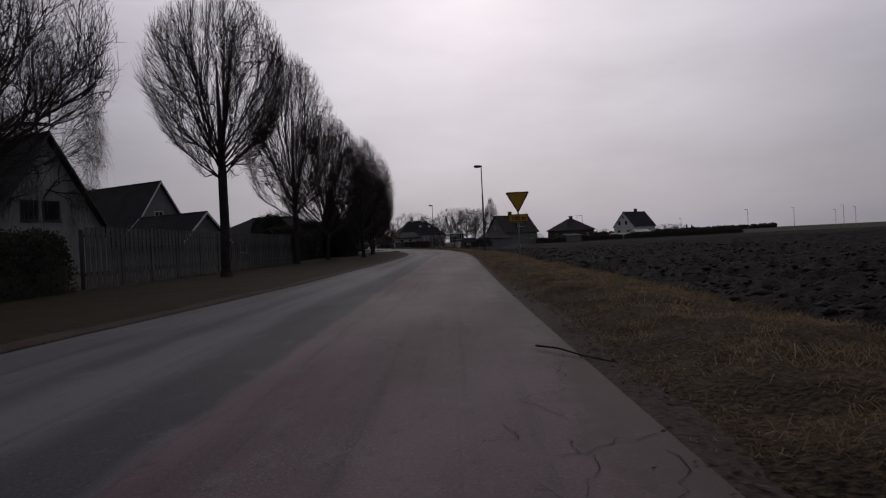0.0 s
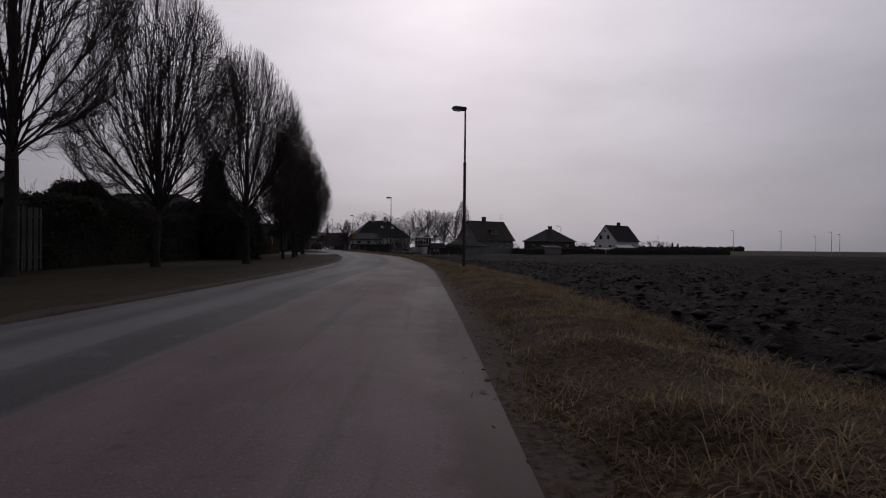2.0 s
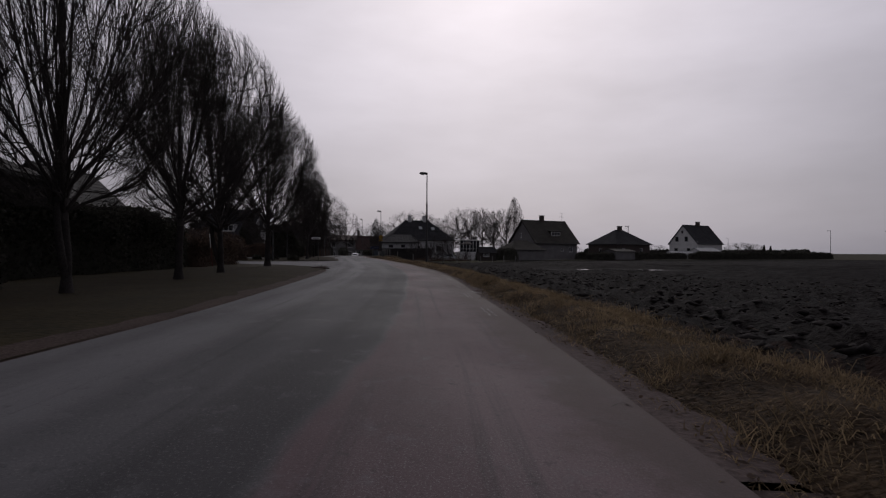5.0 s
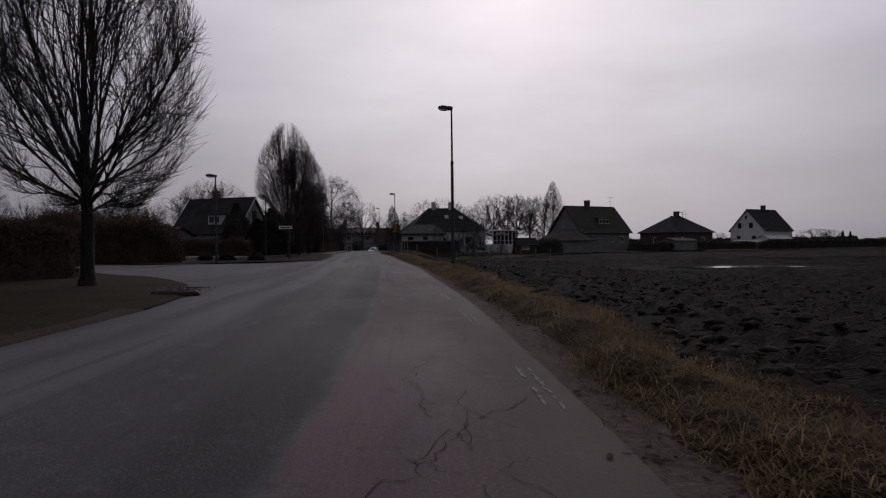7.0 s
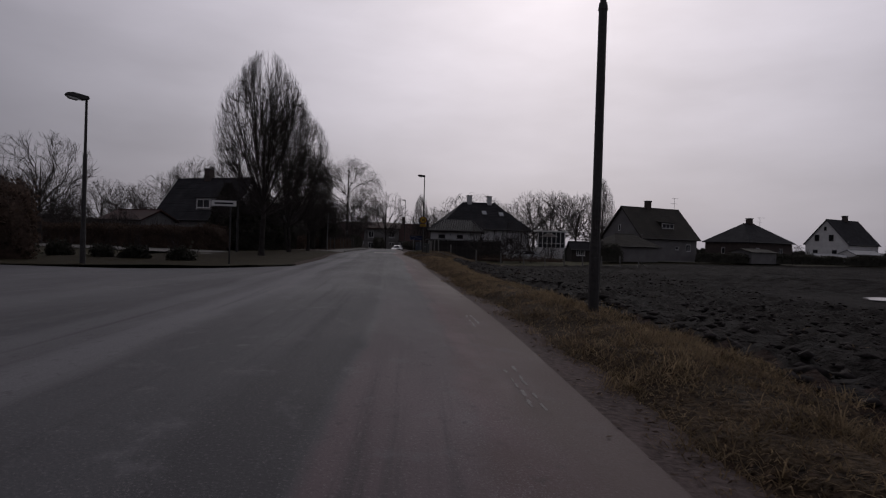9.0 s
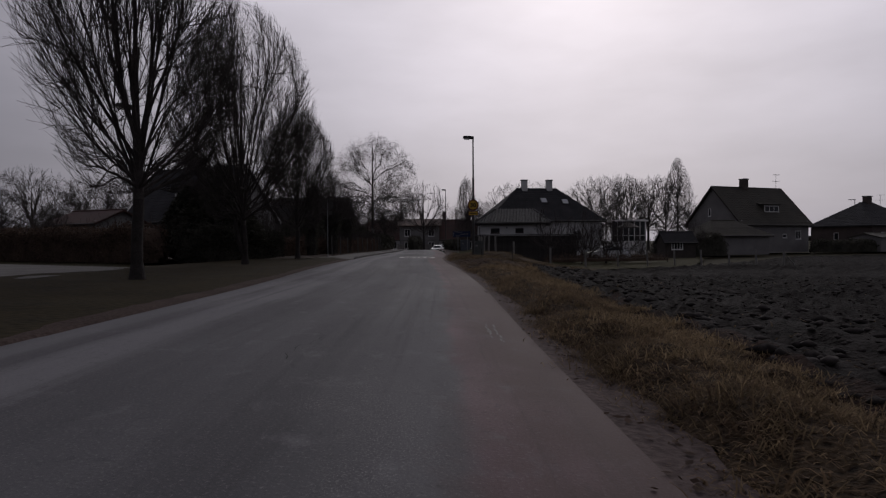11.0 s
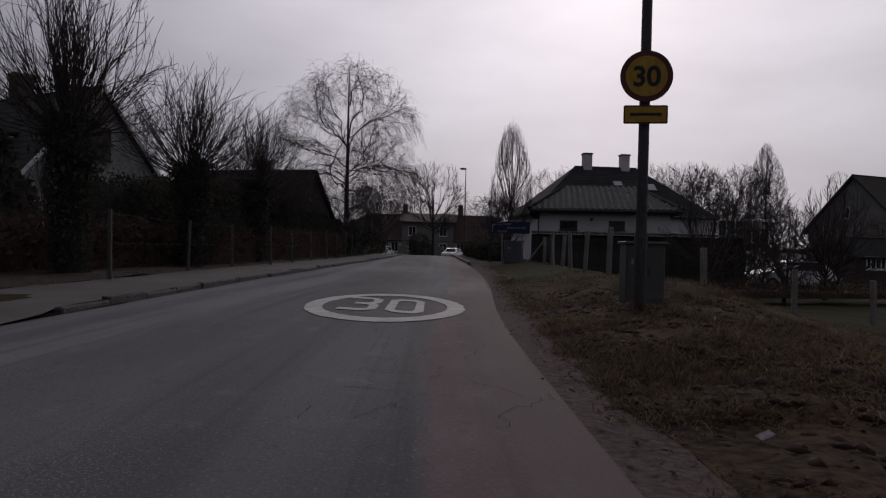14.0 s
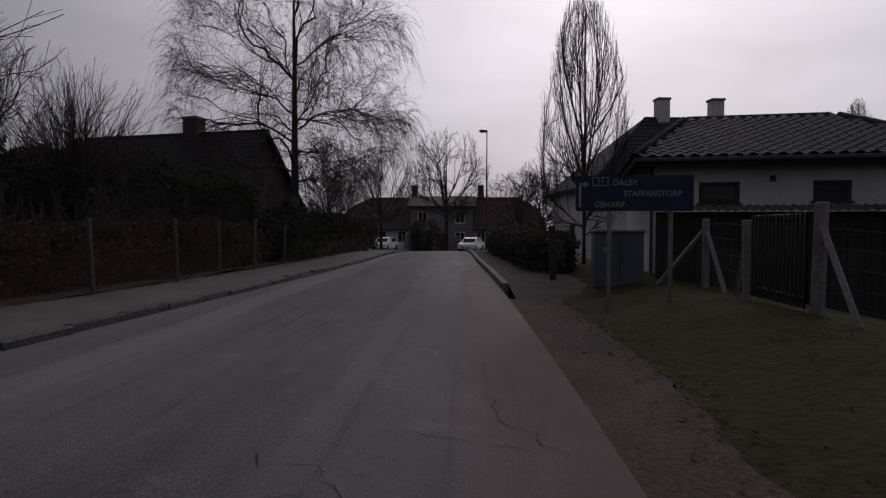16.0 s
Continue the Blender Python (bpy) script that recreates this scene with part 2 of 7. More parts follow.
M_DIRT = surface("gritty_shoulder_dirt", (0.030, 0.021, 0.019), (0.070, 0.052, 0.046), 1.1, 20.0, 0.95, 0.8, 0.02, wear=0.6, spec=0.05)
M_BLADE = surface("dead_grass_blades", (0.074, 0.053, 0.032), (0.240, 0.178, 0.108), 0.7, 5.0, 0.9, 0.0, island=0.75, spec=0.05, thin=0.5)
M_BLADE_GREEN = surface("short_green_grass", (0.024, 0.0215, 0.011), (0.050, 0.042, 0.021), 0.7, 5.0, 0.9, 0.0, island=0.4, spec=0.05, thin=0.4)
M_KERB = surface("weathered_concrete", (0.095, 0.092, 0.090), (0.18, 0.175, 0.17), 1.5, 30.0, 0.9, 0.5, 0.005)
M_PAVE = surface("footway_asphalt", (0.048, 0.044, 0.042), (0.108, 0.102, 0.098), 0.8, 60.0, 0.9, 0.5, 0.005, wear=0.5)
M_OLDKERB = surface("dirty_worn_kerb_concrete", (0.030, 0.028, 0.027), (0.105, 0.100, 0.096), 2.5, 30.0, 0.92, 0.7, 0.01, wear=0.6)
M_PAINT = surface("worn_white_paint", (0.26, 0.25, 0.24), (0.50, 0.48, 0.455), 3.0, 45.0, 0.8, 0.3, 0.003, wear=0.6)
M_CRACK = plain("crack_shadow", (0.012, 0.011, 0.011), 0.9)
M_BARK = surface("grey_bark", (0.020, 0.0175, 0.0165), (0.050, 0.044, 0.042), 3.0, 28.0, 0.9, 0.8, 0.02, spec=0.1)
M_TWIG = surface("dark_twigs", (0.036, 0.031, 0.030), (0.072, 0.062, 0.059), 3.0, 20.0, 0.9, 0.0, spec=0.1)
M_BIRCH = surface("birch_bark", (0.035, 0.031, 0.029), (0.16, 0.15, 0.145), 2.0, 9.0, 0.8, 0.5, 0.01, wear=0.6)
M_HEDGE = surface("dark_evergreen_foliage", (0.034, 0.033, 0.027), (0.070, 0.067, 0.055), 1.2, 9.0, 0.85, 0.0, island=0.4, spec=0.08, thin=0.3)
M_BROWNHEDGE = surface("brown_beech_hedge", (0.050, 0.036, 0.029), (0.110, 0.078, 0.062), 1.2, 9.0, 0.9, 0.0, island=0.5, spec=0.05, thin=0.35)
M_STEEL = surface("galvanised_steel", (0.16, 0.165, 0.17), (0.25, 0.255, 0.26), 3.0, 40.0, 0.5, 0.1, 0.002, metal=0.6)
M_POLE = surface("dark_lamp_pole", (0.030, 0.028, 0.028), (0.060, 0.056, 0.055), 1.0, 20.0, 0.6, 0.2, 0.003)
M_YELLOW = surface("sign_yellow", (0.28, 0.165, 0.018), (0.42, 0.26, 0.032), 2.0, 12.0, 0.5, 0.05, 0.002)
M_SIGNRED = surface("sign_red", (0.060, 0.018, 0.014), (0.11, 0.026, 0.020), 2.0, 12.0, 0.5, 0.05, 0.002)
M_BLACK = plain("black_print", (0.014, 0.013, 0.013), 0.5)
M_BLUE = surface("sign_blue", (0.006, 0.012, 0.036), (0.010, 0.018, 0.052), 2.0, 12.0, 0.45, 0.05, 0.002)
M_WHITE = surface("white_paint", (0.52, 0.51, 0.50), (0.68, 0.67, 0.655), 1.0, 14.0, 0.6, 0.15, 0.003)
M_RENDER = surface("white_render_wall", (0.37, 0.363, 0.363), (0.54, 0.53, 0.53), 0.6, 25.0, 0.9, 0.4, 0.006)
M_GREYRENDER = surface("grey_render_wall", (0.12, 0.115, 0.115), (0.19, 0.183, 0.18), 0.6, 25.0, 0.9, 0.4, 0.006)
M_BRICK = surface("dark_brick_wall", (0.050, 0.040, 0.037), (0.095, 0.075, 0.068), 0.8, 20.0, 0.9, 0.5, 0.006)
M_ROOF = surface("dark_roof_tiles", (0.020, 0.020, 0.0215), (0.045, 0.044, 0.0475), 0.7, 18.0, 0.85, 0.5, 0.01, island=0.25, spec=0.08)
M_ROOFRED = surface("old_red_roof_tiles", (0.030, 0.016, 0.014), (0.060, 0.030, 0.026), 0.7, 18.0, 0.8, 0.5, 0.01, island=0.25)
M_ROOFBROWN = surface("mossy_brown_roof", (0.025, 0.023, 0.019), (0.054, 0.049, 0.040), 0.5, 15.0, 0.85, 0.5, 0.01)
M_PATH = surface("gritty_path_dirt", (0.044, 0.034, 0.031), (0.088, 0.070, 0.064), 1.3, 30.0, 0.95, 0.8, 0.02, wear=0.6, spec=0.05)
M_DIMWHITE = surface("dimmed_white", (0.15, 0.13, 0.134), (0.27, 0.245, 0.248), 5.0, 30.0, 0.85, 0.0, 0.003, wear=0.7)
M_DASH = surface("worn_edge_paint", (0.11, 0.10, 0.10), (0.21, 0.195, 0.19), 5.0, 30.0, 0.85, 0.0, 0.003, wear=0.7)
M_ROOFDARK = surface("black_weathered_roof", (0.013, 0.012, 0.012), (0.030, 0.027, 0.026), 0.6, 16.0, 0.85, 0.5, 0.01)
M_IVYWALL = surface("patchy_grey_render", (0.13, 0.127, 0.123), (0.36, 0.35, 0.345), 0.9, 9.0, 0.9, 0.5, 0.01)
M_PALEBOARD = surface("pale_weathered_boards", (0.22, 0.218, 0.215), (0.36, 0.355, 0.35), 1.2, 24.0, 0.85, 0.3, 0.006, island=0.2)
M_DARKFENCE = surface("tarred_fence_boards", (0.022, 0.020, 0.019), (0.050, 0.046, 0.044), 1.2, 24.0, 0.9, 0.5, 0.006, island=0.3)
# lumps coloured paler than the soil to paint sky glints on the clods
M_CLOD_GLINT = surface("glint_toned_soil_lumps", (0.012, 0.010, 0.0098), (0.058, 0.050, 0.048), 1.5, 20.0, 0.9, 0.6, 0.02, island=0.5, spec=0.08)
M_SHOULDER = surface("dusty_shoulder_dirt", (0.050, 0.038, 0.036), (0.102, 0.079, 0.075), 1.1, 20.0, 0.95, 0.8, 0.02, wear=0.6, spec=0.05)
M_WEED = surface("matted_brown_weeds", (0.040, 0.027, 0.019), (0.150, 0.102, 0.063), 0.9, 5.0, 0.9, 0.0, island=0.6, spec=0.05, thin=0.4)
M_GLASS = surface("dark_window_glass", (0.015, 0.016, 0.018), (0.03, 0.032, 0.036), 0.5, 2.0, 0.08, 0.0, gloss_var=0.03)
M_FENCE = surface("weathered_grey_fence_boards", (0.050, 0.047, 0.046), (0.105, 0.100, 0.097), 1.2, 24.0, 0.9, 0.5, 0.006, island=0.3)
M_WOODBOARD = surface("dark_brown_wood", (0.026, 0.022, 0.020), (0.052, 0.044, 0.039), 1.2, 24.0, 0.85, 0.5, 0.006, island=0.2)
M_WALLBOARD = surface("pale_grey_wall_boards", (0.12, 0.118, 0.117), (0.20, 0.195, 0.193), 1.2, 24.0, 0.85, 0.3, 0.006, island=0.2)
M_OLDPOST = surface("weathered_old_posts", (0.050, 0.047, 0.044), (0.105, 0.099, 0.094), 2.0, 25.0, 0.95, 0.5, 0.006)
M_CAB = surface("grey_green_steel_cabinet", (0.055, 0.060, 0.056), (0.085, 0.090, 0.085), 1.5, 30.0, 0.5, 0.1, 0.002)
M_CONC = surface("pale_concrete_posts", (0.11, 0.105, 0.098), (0.21, 0.20, 0.19), 2.0, 25.0, 0.95, 0.5, 0.006)
M_RUBBER = plain("black_rubber", (0.015, 0.015, 0.015), 0.8)
M_CARWHITE = plain("white_car_paint", (0.75, 0.75, 0.75), 0.25)
M_WIRE = plain("thin_wire", (0.035, 0.034, 0.033), 0.8, 0.2)
M_LAMPGLASS = plain("lamp_lens", (0.45, 0.45, 0.43), 0.3)



# ---- building tools ----
def thing(name, label, category, group="", kind="", at=(0, 0, 0), turn=0.0):
    ob = new(name)
    ob.empty_display_size = 0.2
    ob.matrix_world = pose(*at, 0, 0, turn)
    return tagged(ob, label, category, group, kind)


def put_mesh(name, me, material, parent=None, label=""):
    if material and not me.materials:
        me.materials.append(material)
    ob = new(name, me)
    ob.parent = parent
    if label:
        ob["label"] = label
    return ob


def part(name, bm, material, parent=None, label="", smooth=False):
    me = bpy.data.meshes.new(name)
    bm.normal_update()
    bm.to_mesh(me)
    bm.free()
    if smooth:
        me.shade_smooth()
    return put_mesh(name, me, material, parent, label)


def box(bm, x0, x1, y0, y1, z0, z1, bevel=0.0):
    r = bmesh.ops.create_cube(bm, size=1.0, matrix=Matrix.Translation(((x0 + x1) / 2, (y0 + y1) / 2, (z0 + z1) / 2)) @ Matrix.Diagonal((x1 - x0, y1 - y0, z1 - z0, 1)))
    if bevel:
        es = {e for v in r["verts"] for e in v.link_edges}
        bmesh.ops.bevel(bm, geom=list(es), offset=bevel, segments=1, affect="EDGES")
    return bm


def boxed(x0, x1, y0, y1, z0, z1, bevel=0.0):
    return box(bmesh.new(), x0, x1, y0, y1, z0, z1, bevel)


def rod(bm, a, b, r0, r1=None, sides=8):
    """A tapered rod from a to b."""
    a, b = Vector(a), Vector(b)
    d = b - a
    m = Matrix.Translation((a + b) / 2) @ d.to_track_quat("Z", "Y").to_matrix().to_4x4()
    bmesh.ops.create_cone(bm, cap_ends=True, segments=sides, radius1=r0, radius2=r0 if r1 is None else r1, depth=d.length, matrix=m)
    return bm


def solid(bm, outline, y0, y1):
    """An outline in x, z drawn out from y0 to y1."""
    a = [bm.verts.new((x, y0, z)) for x, z in outline]
    b = [bm.verts.new((x, y1, z)) for x, z in outline]
    bm.faces.new(a)
    bm.faces.new(b[::-1])
    n = len(outline)
    for i in range(n):
        bm.faces.new((a[i], b[i], b[(i + 1) % n], a[(i + 1) % n]))
    bmesh.ops.recalc_face_normals(bm, faces=bm.faces[:])
    return bm


def mesh_of(name, verts, faces):
    me = bpy.data.meshes.new(name)
    me.from_pydata([tuple(v) for v in verts], [], [tuple(f) for f in faces])
    me.update()
    return me


def mesh_quads(name, verts, quads, smooth=False):
    """A mesh from arrays of vertices and of faces with equal corner counts."""
    v, q = np.asarray(verts, np.float32), np.asarray(quads, np.int32)
    k = q.shape[1]
    me = bpy.data.meshes.new(name)
    me.vertices.add(len(v))
    me.vertices.foreach_set("co", v.ravel())
    me.loops.add(q.size)
    me.loops.foreach_set("vertex_index", q.ravel())
    me.polygons.add(len(q))
    me.polygons.foreach_set("loop_start", np.arange(0, q.size, k, dtype=np.int32))
    me.update(calc_edges=True)
    if smooth:
        me.shade_smooth()
    return me


def smoothstep(a, b, x):
    t = np.clip((np.asarray(x, float) - a) / (b - a), 0, 1)
    return t * t * (3 - 2 * t)


def line(points):
    """x(y) through points (x, y), eased."""
    p = np.array(points, float)
    yy = np.arange(p[0, 1], p[-1, 1] + 0.5, 0.5)
    xx = np.interp(yy, p[:, 1], p[:, 0])
    ker = np.hanning(19)
    ker /= ker.sum()
    xs = np.convolve(np.pad(xx, 9, mode="reflect", reflect_type="odd"), ker, "valid")
    return lambda y: np.interp(y, yy, xs)


EDGE_R = line([(0.7, -16), (1.05, -4), (1.2, 3.4), (1.35, 8), (1.6, 15), (2.0, 24), (2.4, 33), (2.8, 44), (3.0, 52), (2.9, 60), (2.45, 70), (2.0, 79), (1.2, 87), (0.2, 94), (-1.0, 103), (-2.4, 111), (-3.87, 119.3), (-5.22, 128), (-6.72, 136), (-8.36, 143.5), (-9.75, 151), (-10.15, 155), (-10.68, 159), (-11.3, 163), (-12.0, 167), (-13.2, 173.5), (-15.1, 183), (-17.3, 195), (-19.3, 206), (-21.5, 219)])


def land(x, y):
    """Height of the land: level along the road, falling a little beyond the crest at the end of the street, and towards the low field."""
    x, y = np.asarray(x, float), np.asarray(y, float)
    low = smoothstep(1.5, 11, x - EDGE_R(y)) * smoothstep(45, 122, y)
    return -1.35 * smoothstep(184, 240, y) * smoothstep(30, 0, x) * (1 - low) - 0.95 * low


RNG = np.random.default_rng(7)
LATTICE = RNG.random((256, 256))


def bumps(x, y, octaves=4, gain=0.5):
    """Value noise, 0 to 1, in numpy."""
    x, y = np.asarray(x, float), np.asarray(y, float)
    total, amp, norm = np.zeros(np.broadcast(x, y).shape), 1.0, 0.0
    for o in range(octaves):
        xi, yi = np.floor(x).astype(int), np.floor(y).astype(int)
        fx, fy = x - xi, y - yi
        fx, fy = fx * fx * (3 - 2 * fx), fy * fy * (3 - 2 * fy)
        a, b = LATTICE[xi % 256, yi % 256], LATTICE[(xi + 1) % 256, yi % 256]
        c, d = LATTICE[xi % 256, (yi + 1) % 256], LATTICE[(xi + 1) % 256, (yi + 1) % 256]
        total += amp * ((a * (1 - fx) + b * fx) * (1 - fy) + (c * (1 - fx) + d * fx) * fy)
        norm += amp
        amp *= gain
        x, y = x * 2.03 + 17.1, y * 2.03 + 9.7
    return total / norm


def sheet(name, left, right, ys, across, height, material, uv=False, smooth=True):
    """A strip of ground between two lines x(y), as a grid, with a height function."""
    ys = np.asarray(ys, float)
    s = np.linspace(0, 1, across) if np.isscalar(across) else np.asarray(across, float)
    xl, xr = left(ys), right(ys)
    X = xl[:, None] + (xr - xl)[:, None] * s[None]
    Y = np.repeat(ys[:, None], len(s), 1)
    Z = height(X, Y)
    n, k = X.shape
    idx = np.arange(n * k).reshape(n, k)
    q = np.stack([idx[:-1, :-1], idx[:-1, 1:], idx[1:, 1:], idx[1:, :-1]], -1).reshape(-1, 4)
    me = mesh_quads(name, np.stack([X, Y, Z], -1).reshape(-1, 3), q, smooth)
    if uv:
        lay = me.uv_layers.new(name="UVMap")
        vi = q.ravel()
        u = (xr[:, None] - X).ravel()[vi]
        lay.data.foreach_set("uv", np.stack([u, Y.ravel()[vi]], -1).astype(np.float32).ravel())
    return put_mesh(name, me, material)


# ---- trees ----
def tubes(paths, sides):
    """One mesh's vertices and quads for many tapered paths: (points, r0, r1)."""
    V, Q, base = [], [], 0
    ang = np.arange(sides) * 2 * math.pi / sides
    for pts, r0, r1 in paths:
        n = len(pts)
        d = np.empty_like(pts)
        d[1:-1], d[0], d[-1] = pts[2:] - pts[:-2], pts[1] - pts[0], pts[-1] - pts[-2]
        d /= np.linalg.norm(d, axis=1)[:, None] + 1e-9
        ref = np.where(np.abs(d[:, 2:]) < 0.9, np.array([[0, 0, 1.0]]), np.array([[1.0, 0, 0]]))
        u = np.cross(d, ref)
        u /= np.linalg.norm(u, axis=1)[:, None] + 1e-9
        w = np.cross(d, u)
        r = np.linspace(r0, r1, n)[:, None, None]
        ring = pts[:, None] + r * (u[:, None] * np.cos(ang)[None, :, None] + w[:, None] * np.sin(ang)[None, :, None])
        V.append(ring.reshape(-1, 3))
        i = np.arange(n * sides).reshape(n, sides) + base
        j = np.roll(i, -1, 1)
        Q.append(np.stack([i[:-1], j[:-1], j[1:], i[1:]], -1).reshape(-1, 4))
        base += n * sides
    return np.concatenate(V), np.concatenate(Q)


def tube_part(name, paths, sides, material, parent, label=""):
    return put_mesh(name, mesh_quads(name, *tubes(paths, sides), smooth=True), material, parent, label)


def crown_part(name, groups, material, parent):
    """One part of many fine pieces: groups of (paths, sides) in one mesh."""
    V, Q, base = [], [], 0
    for paths, sides in groups:
        if not paths:
            continue
        v, q = tubes(paths, sides)
        V.append(v)
        Q.append(q + base)
        base += len(v)
    ob = put_mesh(name, mesh_quads(name, np.concatenate(V), np.concatenate(Q), smooth=True), material, parent)
    ob["kind"] = "stuff"
    return ob


def arc(p0, d0, length, bend, n, rng, wobble=0.05):
    """A path from p0 along d0 that bends towards the vector bend and wanders a little."""
    pts, d, p = [np.array(p0, float)], np.array(d0, float), np.array(p0, float)
    d /= np.linalg.norm(d)
    step = length / (n - 1)
    for i in range(n - 1):
        d = d + bend * step + rng.normal(0, wobble, 3)
        d /= np.linalg.norm(d)
        p = p + d * step
        pts.append(p)
    return np.array(pts)


def side_way(d, angle, rng):
    """A direction turned from d by an angle in degrees, about a random side."""
    d = d / np.linalg.norm(d)
    r = rng.normal(0, 1, 3)
    r -= d * (r @ d)
    r /= np.linalg.norm(r) + 1e-9
    a = radians(angle)
    return d * math.cos(a) + r * math.sin(a)


def offshoots(paths, count, lo, hi, angle, length, bend, n, r, rng, keep=None, shrink=0.5):
    out = []
    for pts, r0, r1 in paths:
        m = len(pts)
        for t in np.sort(rng.uniform(lo, hi, count)):
            f = t * (m - 1)
            i = min(int(f), m - 2)
            p = pts[i] + (pts[i + 1] - pts[i]) * (f - i)
            d = side_way(pts[i + 1] - pts[i], rng.uniform(*angle), rng)
            L = rng.uniform(*length) * (1 - shrink * t)
            a = arc(p, d, L, np.array(bend), n, rng)
            if keep is not None:
                ok = keep(a)
                if ok < 2:
                    continue
                a = a[:ok]
            out.append((a, min(r, 0.8 * (r0 + (r1 - r0) * t)), max(0.3 * r, 0.004)))
    return out


def bare_tree(name, seed, label, H, fork, R, limbs=34, trunk_r=0.19, subs=13, twigs=8, twig_r=0.011, girth=0.6, low=0.13):
    """A leafless shrub: short trunk, upright limbs and a crown of branches and twigs."""
    rng = np.random.default_rng(seed)
    root = thing(name, label, "tree")

    def env(z):
        s = np.clip((z - fork * 0.85) / (H - fork * 0.85), 0, 1)
        return R * np.clip(np.sin(np.pi * s ** 0.70) ** 0.58, 0, 1) * (1.0 - 0.10 * s) * 1.05

    def keep(a):
        rad = np.hypot(a[:, 0], a[:, 1])
        ok = (rad < env(a[:, 2]) * 1.05 + 0.06) & (a[:, 2] < H * 1.01)
        return len(a) if ok.all() else int(np.argmin(ok))

    top = H * 0.6
    n = 14
    z = np.linspace(-0.05, top, n)
    trunk = np.stack([np.cumsum(rng.normal(0, 0.03, n)), np.cumsum(rng.normal(0, 0.03, n)), z], 1)
    trunk[:2, :2] = 0
    k = max(3, int(n * fork / top) + 1)
    tr = [(trunk[: k + 1], trunk_r, trunk_r * 0.78)]
    flare = [(np.array([[0, 0, -0.1], [0, 0, 0.12], [0, 0, 0.45]]), trunk_r * 1.7, trunk_r * 0.95)]
    leader = [(trunk[k:], trunk_r * 0.78, 0.03)]
    tube_part("trunk", tr + flare, 9, M_BARK, root)
    big = []
    for i in range(limbs):
        az = i * 2.39996 + rng.normal(0, 0.25)
        out = np.array([math.cos(az), math.sin(az), 0])
        s = (i + 0.5) / limbs
        z0 = fork + rng.uniform(-0.25, 0.4) + 0.22 * (H - fork) * s ** 1.5
        p0 = np.array([np.interp(z0, z, trunk[:, 0]), np.interp(z0, z, trunk[:, 1]), z0])
        zt = fork + (H - fork) * (low + (1 - low) * rng.random() ** 0.75)
        rt = env(zt) * (rng.uniform(0.90, 1.0) if i % 4 else rng.uniform(0.15, 0.8))
        p2 = out * rt + np.array([0, 0, zt])
        p1 = p0 + out * max(rt, env(z0 + 0.35 * (zt - z0)) * 0.8 * (rt / max(env(zt), 0.3))) * rng.uniform(0.55, 0.85) + np.array([0, 0, (zt - z0) * rng.uniform(0.32, 0.46)])
        t = np.linspace(0, 1, 10)[:, None]
        pts = (1 - t) ** 2 * p0 + 2 * t * (1 - t) * p1 + t * t * p2
        pts[1:-1] += rng.normal(0, 0.035, (8, 3))
        big.append((pts, rng.uniform(0.035, 0.085) * girth / 0.6, 0.008))
    small = offshoots(big, subs, 0.22, 0.97, (11, 27), (0.9, 2.5), (0, 0, 0.14), 6, 0.0125, rng, keep)
    fine = offshoots(small, twigs, 0.4, 1.0, (10, 32), (0.25, 0.75), (0, 0, 0.16), 3, twig_r, rng, keep, 0.3)
    crown_part("crown", [(leader + big, 6), (small, 4), (fine, 3)], M_TWIG, root)
    return root


def strand(p0, d0, p2, d2, n, rng, wander=0.02):
    """A smooth branch from p0, leaving along d0 and arriving at p2 along d2."""
    L = np.linalg.norm(p2 - p0)
    t = np.linspace(0, 1, n)[:, None]
    a, b = p0 + d0 * L * 0.36, p2 - d2 * L * 0.30
    pts = (1 - t) ** 3 * p0 + 3 * t * (1 - t) ** 2 * a + 3 * t * t * (1 - t) * b + t ** 3 * p2
    if n > 3:
        drift = np.cumsum(rng.normal(0, wander * L / n, (n, 3)), 0)
        pts += drift * np.sin(np.pi * t)
    return pts


def along_path(pts, t):
    f = t * (len(pts) - 1)
    i = min(int(f), len(pts) - 2)
    d = pts[i + 1] - pts[i]
    return pts[i] + d * (f - i), d / (np.linalg.norm(d) + 1e-9)


